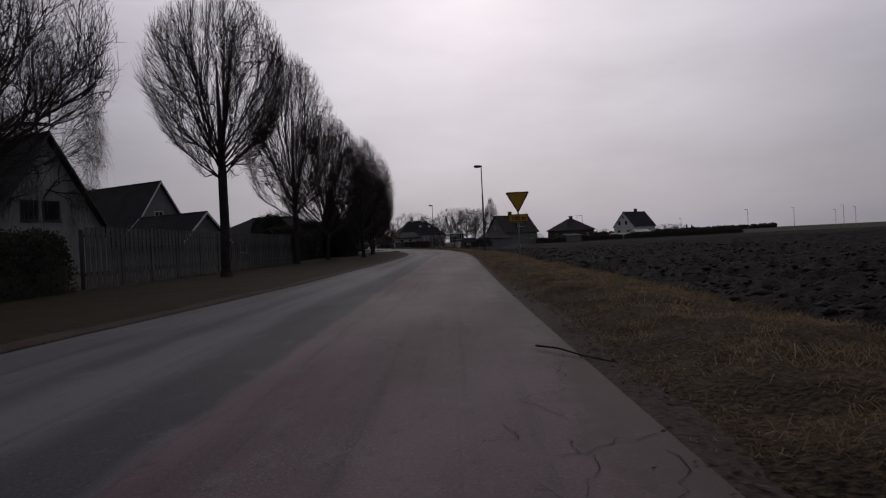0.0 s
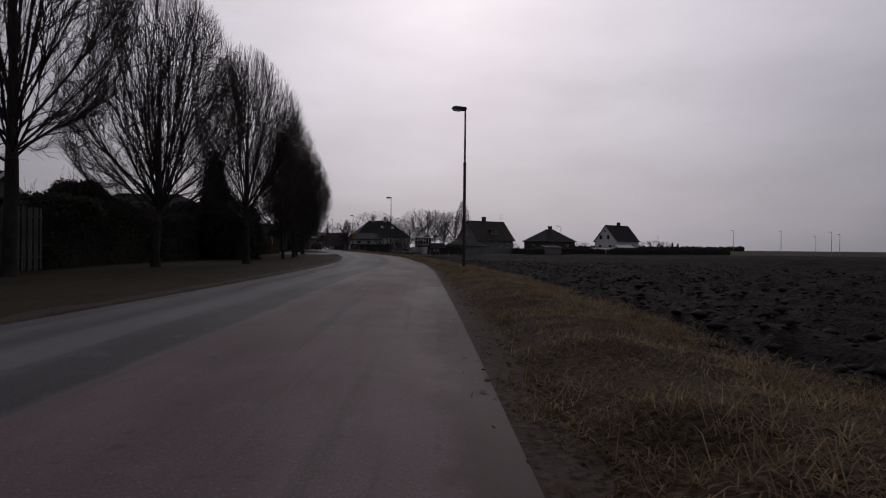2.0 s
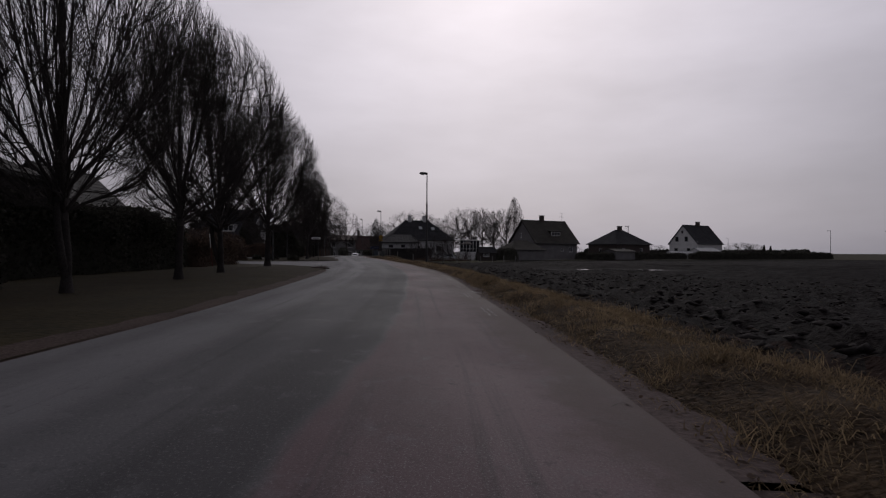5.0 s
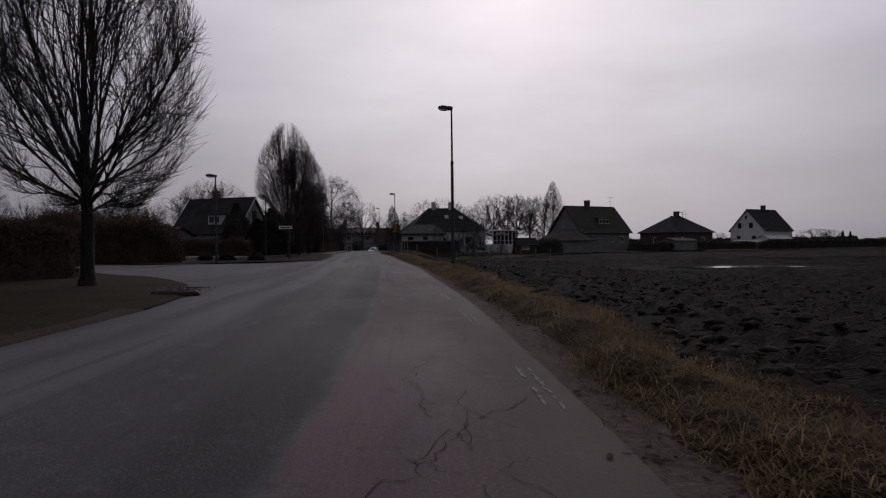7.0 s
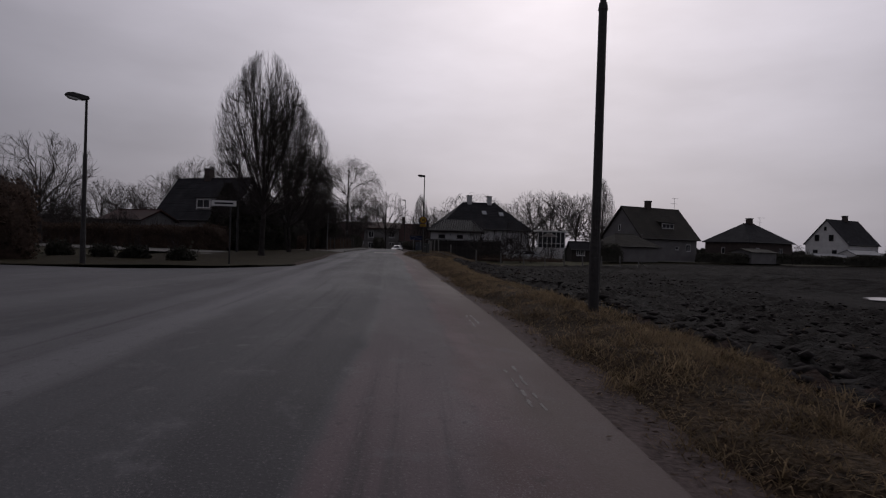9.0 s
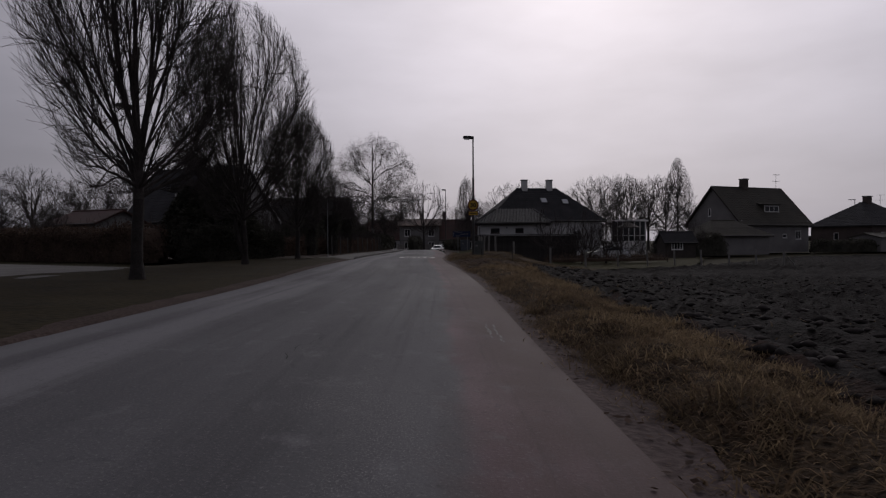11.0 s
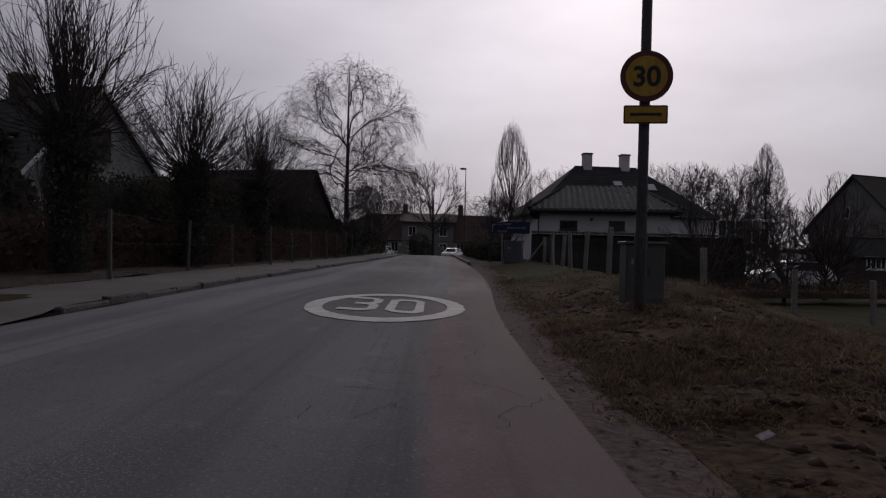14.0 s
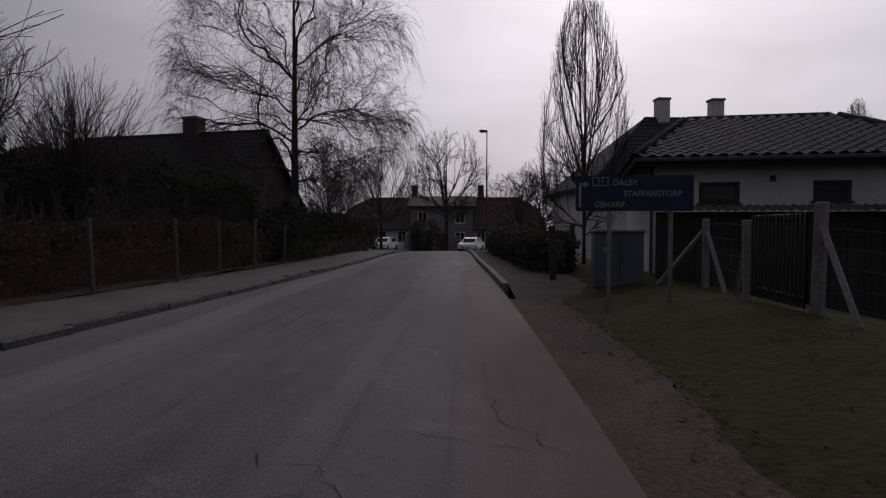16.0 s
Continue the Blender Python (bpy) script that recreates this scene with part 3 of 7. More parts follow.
def fan_tree(name, seed, label, H, fork, R, limbs=16, second=8, third=8, twigs=7, trunk_r=0.2, peak=0.45, full=0.7, twin=False, wander=0.15, rise=(40, 84), leader=0.72,
             spread=(0.38, 0.13), limb_r=0.07, twig_r=0.007, twig_len=(0.35, 0.95), start=0.30, hang=0.0, top=0.85, bark=None, category="tree"):
    """A leafless tree whose limbs fan out from the fork and fill a rounded crown: limbs, two orders of branches, twigs."""
    rng = np.random.default_rng(seed)
    root = thing(name, label, category)
    z_low = fork * 0.85
    power = math.log(0.5) / math.log(peak)

    def env(z):
        s = np.clip((np.asarray(z) - z_low) / (H - z_low), 0, 1)
        w = np.clip(np.sin(np.pi * s ** power), 0, 1)
        return R * np.where(s > peak, w ** (full * top), w ** full)

    lump = lambda az, s: 0.93 + 0.14 * bumps(np.array([az * 1.9 + seed * 3.1]), np.array([s * 4.0 + seed]), 2)[0]

    def goal(az, s, k):
        z = z_low + (H - z_low) * s
        r = float(env(z)) * k * lump(az, s)
        el = radians(rise[0] + (rise[1] - rise[0]) * s ** 0.8)
        out = np.array([math.cos(az), math.sin(az), 0.0])
        return out * r + np.array([0, 0, z]), out * math.cos(el) * min(1.0, 0.4 + k) + np.array([0, 0, math.sin(el)])

    bend = np.cumsum(rng.normal(0, 0.02, (9, 2)), 0)
    bend[:2] = 0
    zt = np.linspace(-0.08, H * leader, 9)
    stem = np.column_stack([bend, zt])
    axis = lambda z: np.array([np.interp(z, zt, stem[:, 0]), np.interp(z, zt, stem[:, 1]), z])
    low = np.array([axis(z) for z in np.linspace(-0.08, fork, 6)])
    foot = (np.array([[0, 0, -0.12], [0, 0, 0.10], [0, 0, 0.38]]), trunk_r * 1.6, trunk_r * 1.0)
    trunks = [(low, trunk_r, trunk_r * 0.86), foot]
    if twin:
        trunks.append((strand(np.array([0.02, 0, 0.3]), np.array([0.35, 0.1, 0.93]), np.array([0.42, 0.1, fork + 0.5]), np.array([0.1, 0, 1.0]), 7, rng, 0.02), trunk_r * 0.8, trunk_r * 0.6))
    tube_part("trunk", trunks, 10, bark or M_BARK, root)
    upper = np.array([axis(z) for z in np.linspace(fork, H * leader, 8)])
    one = []
    for i in range(limbs):
        s = 0.12 + 0.84 * ((i + 0.5) / limbs) ** 1.2
        az, k = i * 2.39996 + rng.normal(0, 0.2), (1.0 if i % 3 else rng.uniform(0.35, 0.85))
        if s > 0.9:
            k = rng.uniform(0.3, 1.0)
        z0 = fork + rng.uniform(-0.18, 0.10) * fork * 0.6 + start * (H * leader - fork) * s * rng.uniform(0.3, 1.0)
        p2, d2 = goal(az, s, k)
        flat = p2 - axis(z0)
        lift = max(0.55, flat[2] / (np.linalg.norm(flat) + 1e-9))
        d0 = np.array([math.cos(az), math.sin(az), 0]) * math.sqrt(max(0.05, 1 - min(0.98, lift) ** 2)) * 1.25 + np.array([0, 0, lift])
        pts = strand(axis(z0), d0 / np.linalg.norm(d0), p2, d2, 12, rng, wander)
        one.append((pts, limb_r * rng.uniform(0.7, 1.15), 0.010, az, s, k))

    def children(parents, count, lo, hi, da, ds, r0, r1, n):
        out = []
        for pts, a, b, az, s, k in parents:
            for t in np.sort(rng.uniform(lo, hi, count)):
                p, d = along_path(pts, t)
                az2 = az + rng.normal(0, da) * (1.0 + 0.8 * (s > 0.8))
                s2 = max(0.06, s + rng.normal(-0.01, ds))
                s2 = s2 if s2 < 0.985 else 0.97 - 1.3 * min(s2 - 0.97, 0.25)
                k2 = float(np.clip(k + rng.normal(0, 0.16), 0.1, 1.0))
                if rng.random() < 0.55:
                    k2 = rng.uniform(0.93, 1.03)
                p2, d2 = goal(az2, s2, k2)
                way = p2 - p
                far = np.linalg.norm(way)
                if far < 0.25 or way @ d < 0.35 * far:
                    continue
                out.append((strand(p, d, p2, d2, n, rng, wander), min(r0, 0.75 * (a + (b - a) * t)), r1, az2, s2, k2))
        return out

    two = children(one, second, 0.10, 0.78, spread[0], spread[1], limb_r * 0.42, 0.006, 8)
    three = children(one + two, third, 0.22, 0.9, spread[0] * 0.55, spread[1] * 0.6, limb_r * 0.2, 0.0045, 6)
    fine = []
    for pts, a, b, az, s, k in two + three:
        for t in rng.uniform(0.30, 1.0, twigs):
            p, d = along_path(pts, t)
            d = side_way(d, rng.uniform(14, 38), rng)
            L = rng.uniform(*twig_len)
            if hang:
                fine.append((arc(p, d, L * rng.uniform(0.7, 2.2), np.array([0, 0, -hang]), 5, rng), twig_r, twig_r * 0.6))
                continue
            tip = p + d * L * 0.5 + (d + np.array([0, 0, 0.5])) * L * 0.45
            if math.hypot(tip[0], tip[1]) > float(env(tip[2])) * 1.10 + 0.08:
                continue
            fine.append((np.array([p, tip]), twig_r, twig_r * 0.5))
    strip = lambda many: [q[:3] for q in many]
    crown_part("crown", [([(upper, trunk_r * 0.86, 0.022)] + strip(one), 6), (strip(two), 4), (strip(three), 3), (fine, 3)], M_TWIG, root)
    return root


def pollard(name, seed, label, trunk_h, trunk_r, whips, length, knob=0.5):
    rng = np.random.default_rng(seed)
    root = thing(name, label, "tree")
    tube_part("trunk", [(np.array([[0, 0, -0.1], [0, 0, 0.4], [0.03, 0.02, trunk_h * 0.6], [0, 0, trunk_h]]), trunk_r * 1.25, trunk_r * 0.95)], 10, M_BARK, root)
    bm = bmesh.new()
    bmesh.ops.create_icosphere(bm, subdivisions=3, radius=1.0)
    for v in bm.verts:
        k = 1 + 0.5 * noise.noise(v.co * 2.3 + Vector((seed, 0, 0))) + 0.2 * noise.noise(v.co * 6)
        v.co = Vector((v.co.x * knob * k, v.co.y * knob * k, trunk_h - 0.1 + v.co.z * knob * 1.15 * k))
    part("pollard_head", bm, M_BARK, root, "knobbly pollard head", True)
    q = 3200
    z = (trunk_h + 0.55) * rng.random(q) ** 0.7
    az = rng.uniform(0, 2 * math.pi, q)
    r = trunk_r * 1.05 + 0.03 + (0.16 + 0.34 * smoothstep(trunk_h * 0.55, trunk_h * 0.95, z)) * rng.random(q) * (0.5 + bumps(az * 1.5, z * 2, 3))
    iv = put_mesh("ivy", mesh_quads("ivy", *leaf_cloud(np.stack([r * np.cos(az), r * np.sin(az), z], 1), 0.06, rng)), M_HEDGE, root, "dark ivy on the trunk")
    iv["kind"] = "stuff"
    big = []
    for i in range(whips):
        az, el = rng.uniform(0, 2 * math.pi), radians(88 - 78 * rng.random() ** 1.2)
        d = np.array([math.cos(az) * math.cos(el), math.sin(az) * math.cos(el), math.sin(el)])
        p = np.array([0, 0, trunk_h]) + d * knob * 0.8
        big.append((arc(p, d, length * rng.uniform(0.6, 1.1), np.array([0, 0, 0.22]), 9, rng, 0.15), 0.014, 0.005))
    crown_part("crown", [(big, 4), (offshoots(big, 6, 0.3, 1.0, (15, 45), (0.3, 1.0), (0, 0, 0.2), 4, 0.006, rng), 3)], M_TWIG, root)
    return root


def leaf_cloud(points, size, rng, stretch=1.0):
    """Small crossed leaf quads at the points."""
    n = len(points)
    a = rng.normal(0, 1, (n, 3))
    a /= np.linalg.norm(a, axis=1)[:, None]
    b = np.cross(a, rng.normal(0, 1, (n, 3)))
    b /= np.linalg.norm(b, axis=1)[:, None] + 1e-9
    s = size * rng.uniform(0.5, 1.3, (n, 1))
    a, b = a * s * stretch, b * s * 0.55
    V = np.stack([points - a, points - b * 0.9, points + a, points + b], 1).reshape(-1, 3)
    return V, np.arange(4 * n).reshape(n, 4)


def hedge(name, label, a, b, thick, h, n, material=None, seed=1, size=0.09, ragged=0.25, kind="", sprigs=0):
    """A hedge from a to b on the ground: a dense core, leaves over it and loose shoots on top."""
    rng = np.random.default_rng(seed)
    material = material or M_HEDGE
    a, b = np.array(a, float), np.array(b, float)
    L = np.linalg.norm(b - a)
    along = (b - a) / L
    side = np.array([-along[1], along[0]])
    root = thing(name, label, "hedge", kind=kind, at=(a[0], a[1], float(land(a[0], a[1]))))
    ns, nc = max(4, int(L / 0.45)), 15
    s = np.linspace(0, L, ns)
    th = np.linspace(0, math.pi, nc)
    prof_x, prof_z = np.sign(np.cos(th)) * np.abs(np.cos(th)) ** 0.45, np.abs(np.sin(th)) ** 0.45
    X = np.repeat(s[:, None], nc, 1)
    k = 0.78 + 0.32 * bumps(X * 0.7 + seed, th[None] * 3 + seed, 3)
    edge = np.minimum(1, np.minimum(s, L - s) / (0.5 + 1.2 * ragged) + 0.02)[:, None] ** 0.5
    O, Z = prof_x[None] * thick / 2 * k * edge, prof_z[None] * h * (0.78 + ragged * bumps(X * 0.55 + 3 * seed, X * 0 + seed, 4) * np.ones((1, nc)) + 0.45 * ragged * (bumps(X * 2.1 + seed, th[None] * 1.3, 3) - 0.5)) * edge
    Pn = along[None, None] * X[..., None] + side[None, None] * O[..., None]
    V = np.concatenate([Pn, Z[..., None]], -1)
    idx = np.arange(ns * nc).reshape(ns, nc)
    Q = np.stack([idx[:-1, :-1], idx[1:, :-1], idx[1:, 1:], idx[:-1, 1:]], -1).reshape(-1, 4)
    i, j = rng.integers(0, ns - 1, n), rng.integers(0, nc - 1, n)
    u, v = rng.random((n, 1)), rng.random((n, 1))
    p = (V[i, j] * (1 - u) + V[i + 1, j] * u) * (1 - v) + (V[i, j + 1] * (1 - u) + V[i + 1, j + 1] * u) * v
    p = p + rng.normal(0, 0.05 + 0.12 * ragged, (n, 3)) + np.array([0, 0, 0.03])
    p[:, 2] = np.maximum(p[:, 2], 0.02)
    lv, lq = leaf_cloud(p, size, rng)
    inset = 1 - min(0.12, 0.3 * thick) / (0.5 * thick)
    Pi = along[None, None] * X[..., None] + side[None, None] * (O * inset)[..., None]
    core = np.concatenate([Pi, (Z * (1 - 0.10 / h))[..., None]], -1)
    fo = put_mesh("foliage", mesh_quads("foliage", np.concatenate([core.reshape(-1, 3), lv]), np.concatenate([Q, lq + ns * nc])), material, root)
    fo["kind"] = "stuff"
    if sprigs:
        st = []
        for q in range(sprigs):
            i = rng.integers(0, ns)
            base = V[i, rng.integers(4, nc - 4)]
            st.append((arc(base - np.array([0, 0, 0.2]), side_way(np.array([0, 0, 1.0]), rng.uniform(0, 35), rng), rng.uniform(0.4, 1.3), np.array([0, 0, 0.2]), 4, rng), 0.012, 0.004))
        crown_part("twig_growth", [(st + offshoots(st, 4, 0.3, 1.0, (15, 45), (0.2, 0.5), (0, 0, 0.2), 3, 0.006, rng), 3)], M_TWIG, root)
    return root


def conifer(name, seed, label, H, R, n, material=None, size=0.11):
    """A dark column of scale leaves round a trunk, with ragged tip."""
    rng = np.random.default_rng(seed)
    material = material or M_HEDGE
    root = thing(name, label, "tree")
    tube_part("trunk", [(np.array([[0, 0, -0.1], [0, 0, H * 0.5], [0, 0, H * 0.92]]), 0.02 * H, 0.02)], 7, M_BARK, root)
    z = H * rng.random(n) ** 0.9
    prof = lambda z: R * np.clip(np.minimum(1, 0.35 + z / (0.25 * H)), 0, 1) * np.clip((H - z) / (0.75 * H), 0.06, 1) ** 0.75
    az = rng.uniform(0, 2 * math.pi, n)
    lump = 0.7 + 0.5 * bumps(az * 2.5 + seed, z * 1.3, 3)
    r = prof(z) * lump * np.sqrt(rng.uniform(0.25, 1, n))
    p = np.stack([r * np.cos(az), r * np.sin(az), z + 0.05], 1)
    put_mesh("foliage", mesh_quads("foliage", *leaf_cloud(p, size, rng, 1.4)), material, root)
    return root


# ---- walls, windows, houses ----
def wall_with_openings(bm, length, height, thick, holes, y=0.0):
    """A wall along x from 0, outer face at y, thickness inwards (+y), with openings (x0, x1, z0, z1) right through."""
    xs = sorted({0.0, length, *[h[0] for h in holes], *[h[1] for h in holes]})
    for x0, x1 in zip(xs, xs[1:]):
        cuts = sorted((h[2], h[3]) for h in holes if h[0] <= x0 + 1e-6 and h[1] >= x1 - 1e-6)
        z = 0.0
        for z0, z1 in cuts:
            if z0 > z + 1e-4:
                box(bm, x0, x1, y, y + thick, z, z0)
            z = z1
        if z < height - 1e-4:
            box(bm, x0, x1, y, y + thick, z, height)
    bmesh.ops.remove_doubles(bm, verts=bm.verts[:], dist=1e-4)
    return bm


def window(parent, m, w, h, frame_mat, panes=1, bars=0, name="window"):
    """A window in an opening whose lower left outer corner is at the matrix m: frame, panes and a sill."""
    bm = bmesh.new()
    t, d = min(0.09, 0.12 * w), 0.08
    box(bm, 0, w, 0.03, 0.03 + d, 0, t)
    box(bm, 0, w, 0.03, 0.03 + d, h - t, h)
    box(bm, 0, t, 0.03, 0.03 + d, t, h - t)
    box(bm, w - t, w, 0.03, 0.03 + d, t, h - t)
    for i in range(1, panes):
        x = w * i / panes
        box(bm, x - t * 0.4, x + t * 0.4, 0.035, 0.03 + d, t, h - t)
    for i in range(1, bars + 1):
        zz = h * i / (bars + 1)
        box(bm, t, w - t, 0.04, 0.03 + d * 0.8, zz - 0.02, zz + 0.02)
    fr = part(name, bm, frame_mat, parent)
    fr.matrix_local = m
    gl = part("pane", boxed(t * 0.6, w - t * 0.6, 0.06, 0.075, t * 0.6, h - t * 0.6), M_GLASS, fr)
    part("sill", boxed(-0.05, w + 0.05, -0.05, 0.06, -0.05, -0.002), frame_mat, fr)
    return fr


def roof_slab(bm, p, thick):
    """A roof plane through corner points, with thickness downwards."""
    top = [bm.verts.new(q) for q in p]
    bot = [bm.verts.new((q[0], q[1], q[2] - thick)) for q in p]
    bm.faces.new(top)
    bm.faces.new(bot[::-1])
    for i in range(len(p)):
        j = (i + 1) % len(p)
        bm.faces.new((top[i], bot[i], bot[j], top[j]))
    bmesh.ops.recalc_face_normals(bm, faces=bm.faces[:])


def chimney(parent, x, y, z0, z1, w=0.7, material=None, cap=True):
    bm = boxed(x - w / 2, x + w / 2, y - w / 2, y + w / 2, z0, z1, 0.015)
    c = part("chimney", bm, material or M_BRICK, parent)
    if cap:
        part("chimney_cap", boxed(x - w * 0.58, x + w * 0.58, y - w * 0.58, y + w * 0.58, z1 + 0.001, z1 + 0.14, 0.01), M_KERB, c)
    return c


def courses(bm, p0, p1, q0, q1, rows, lift=0.02):
    """Thin raised tile courses across a roof plane from the eave p0-p1 up to q0-q1."""
    for i in range(1, rows):
        t = i / rows
        a, b = Vector(p0).lerp(Vector(q0), t), Vector(p1).lerp(Vector(q1), t)
        up = (Vector(q0) - Vector(p0)).normalized() * 0.05
        nrm = (Vector(p1) - Vector(p0)).cross(Vector(q0) - Vector(p0)).normalized()
        if nrm.z < 0:
            nrm = -nrm
        v = [a - nrm * 0.01, b - nrm * 0.01, b + nrm * lift, a + nrm * lift, a + up - nrm * 0.005, b + up - nrm * 0.005]
        vv = [bm.verts.new(k) for k in v]
        bm.faces.new((vv[0], vv[1], vv[2], vv[3]))
        bm.faces.new((vv[3], vv[2], vv[5], vv[4]))


def house(name, label, at, turn, L, W, wall_h, ridge, wall_mat, roof_mat, hip=0.0, over=0.45, windows=(), frame_mat=None, chimneys=(), barge=None, rows=16, gable_mat=None, floor_z=0.0, whole=False):
    """A house with its ridge along its own x. at: middle of the plan. hip: how far the ridge ends stand in from the gables.
    windows: (side, x from the wall's left end seen from outside, z, width, height, panes). sides: s, n, w, e."""
    root = thing(name, label, "house", at=(at[0], at[1], floor_z), turn=turn)
    frame_mat = frame_mat or M_WHITE
    th = 0.3
    half = 0 < hip < 0.3 * W and not whole
    sides = {"s": (L, pose(-L / 2, -W / 2, 0)), "n": (L, pose(L / 2, W / 2, 0, 0, 0, 180)), "e": (W - 2 * th, pose(L / 2, -W / 2 + th, 0, 0, 0, 90)), "w": (W - 2 * th, pose(-L / 2, W / 2 - th, 0, 0, 0, -90))}
    rise = (ridge - wall_h) / (W / 2)
    for key, (length, m) in sides.items():
        mine = [w for w in windows if w[0] == key]
        low = [(x, x + w, z, z + h) for _, x, z, w, h, _p in mine if z + h <= wall_h]
        wall = part("wall", wall_with_openings(bmesh.new(), length, wall_h, th, low), wall_mat, root)
        wall.matrix_local = m
        for _, x, z, w, h, p in mine:
            if z + h <= wall_h:
                window(root, m @ pose(x, 0, z), w, h, frame_mat, p)
        if key in "ew" and (hip == 0 or half):
            g = bmesh.new()
            z1 = ridge if hip == 0 else wall_h + rise * (W / 2) * 0.55
            if hip == 0:
                out = [(-th, wall_h + 0.002), (length + th, wall_h + 0.002), (length / 2, ridge - 0.06)]
            else:
                k = (z1 - wall_h) / rise
                out = [(-th, wall_h + 0.002), (length + th, wall_h + 0.002), (length + th - k, z1 - 0.06), (-th + k, z1 - 0.06)]
            solid(g, out, 0.0, 0.25)
            gw = part("gable_wall", g, gable_mat or wall_mat, root)
            gw.matrix_local = m
            for _, x, z, w, h, p in mine:
                if z + h > wall_h:
                    window(root, m @ pose(x, -0.09, z), w, h, frame_mat, p)
    # roof
    e = wall_h - over * rise
    x, y, rx = L / 2 + over, W / 2 + over, L / 2 - hip + (over if hip == 0 else 0)
    a, b, c, d = (-x, -y, e), (x, -y, e), (x, y, e), (-x, y, e)
    p, q = (-rx, 0, ridge), (rx, 0, ridge)
    bm = bmesh.new()
    if half:
        zt = wall_h + rise * (W / 2) * 0.55
        k = y - (zt - e) / rise
        roof_slab(bm, [a, b, (x, -k, zt), q, p, (-x, -k, zt)], 0.18)
        roof_slab(bm, [c, d, (-x, k, zt), p, q, (x, k, zt)], 0.18)
        roof_slab(bm, [(x, -k, zt), (x, k, zt), q], 0.18)
        roof_slab(bm, [(-x, k, zt), (-x, -k, zt), p], 0.18)
    else:
        roof_slab(bm, [a, b, q, p], 0.18)
        roof_slab(bm, [c, d, p, q], 0.18)
        if hip:
            roof_slab(bm, [b, c, q], 0.18)
            roof_slab(bm, [d, a, p], 0.18)
    roof = part("roof", bm, roof_mat, root)
    tiles = bmesh.new()
    if rows:
        if not half:
            courses(tiles, a, b, p, q, rows)
            courses(tiles, c, d, q, p, rows)
        if hip and not half:
            courses(tiles, b, c, q, q, rows)
            courses(tiles, d, a, p, p, rows)
    rod(tiles, p, q, 0.09, sides=6)
    part("roof_tiles", tiles, roof_mat, roof)
    if hip == 0 and barge:
        for sx in (-1, 1):
            bb = bmesh.new()
            for sy in (-1, 1):
                v0, v1 = Vector((sx * (x + 0.02), sy * y, e)), Vector((sx * (x + 0.02), 0, ridge))
                roof_slab(bb, [v0 + Vector((0, 0, 0.05)), v1 + Vector((0, 0, 0.05)), v1 + Vector((-sx * 0.05, 0, 0.05)), v0 + Vector((-sx * 0.05, 0, 0.05))], 0.28)
            part("barge_board", bb, barge, roof)
    for cx, cy, z1, w in chimneys:
        chimney(root, cx, cy, ridge - abs(cy) * rise - 0.4, z1, w)
    gut = bmesh.new()
    rod(gut, (-x, -y - 0.05, e - 0.06), (x, -y - 0.05, e - 0.06), 0.06, sides=6)
    part("gutter", gut, M_POLE, roof)
    return root



# ---- the ground, road and verges ----
EDGE_L = line([(-6.4, -16), (-5.9, -4), (-5.4, 4), (-4.6, 12), (-3.9, 19), (-3.4, 28), (-2.8, 38), (-2.4, 47), (-2.2, 55), (-2.3, 64), (-2.8, 71), (-3.55, 80), (-4.3, 87), (-9.1, 119), (-10.8, 129), (-12.3, 135.5), (-13.5, 141.5), (-14.6, 149), (-15.7, 156), (-16.7, 164), (-17.6, 172), (-18.8, 181), (-20.7, 192), (-23.0, 206), (-25.2, 219)])
FIELD_L = line([(3.4, -16), (3.8, 4), (4.0, 13), (4.3, 24), (4.7, 34), (5.2, 43), (5.0, 55), (4.2, 64), (3.5, 72), (2.5, 87), (1.5, 95), (0.6, 104), (-0.9, 111), (-2.5, 119), (-3.9, 130), (-4.9, 139), (-4.6, 147), (-3.0, 153), (1.0, 158.5), (8, 164.5), (24, 190), (60, 213), (105, 236)])


def ground_height(x, y):
    under = ((x > EDGE_L(y) - 10) & (x < 175) & (y > -16) & (y < 236)) * 1.0
    return land(x, y) - 0.04 - 0.28 * under - 0.0 * x


def far_axis(near, far, step):
    a = np.arange(-near, near + step, step)
    g = near * 1.35 ** np.arange(1, 14)
    g = g[g < far].tolist() + [far]
    return np.concatenate([-np.array(g)[::-1], a, g])


gx, gy = far_axis(120, 2600, 4.0), far_axis(130, 2600, 4.0) + 110
GX, GY = np.meshgrid(gx, gy)
gi = np.arange(GX.size).reshape(GX.shape)
ground = put_mesh("ground", mesh_quads("ground", np.stack([GX, GY, ground_height(GX, GY)], -1).reshape(-1, 3), np.stack([gi[:-1, :-1], gi[:-1, 1:], gi[1:, 1:], gi[1:, :-1]], -1).reshape(-1, 4), True), M_GROUND)
tagged(ground, "flat winter farmland and gardens reaching the horizon", "ground", kind="structure")


def road_height(x, y):
    u = (x - EDGE_L(y)) / (EDGE_R(y) - EDGE_L(y))
    return land(x, y) + 0.035 * (1 - (2 * u - 1) ** 2) - 0.03 + 0.012 * (bumps(x * 0.8, y * 0.25, 3) - 0.5)


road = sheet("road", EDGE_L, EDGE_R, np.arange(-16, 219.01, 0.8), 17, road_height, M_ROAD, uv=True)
tagged(road, "worn grey and reddish asphalt road with cracks", "road", kind="structure")

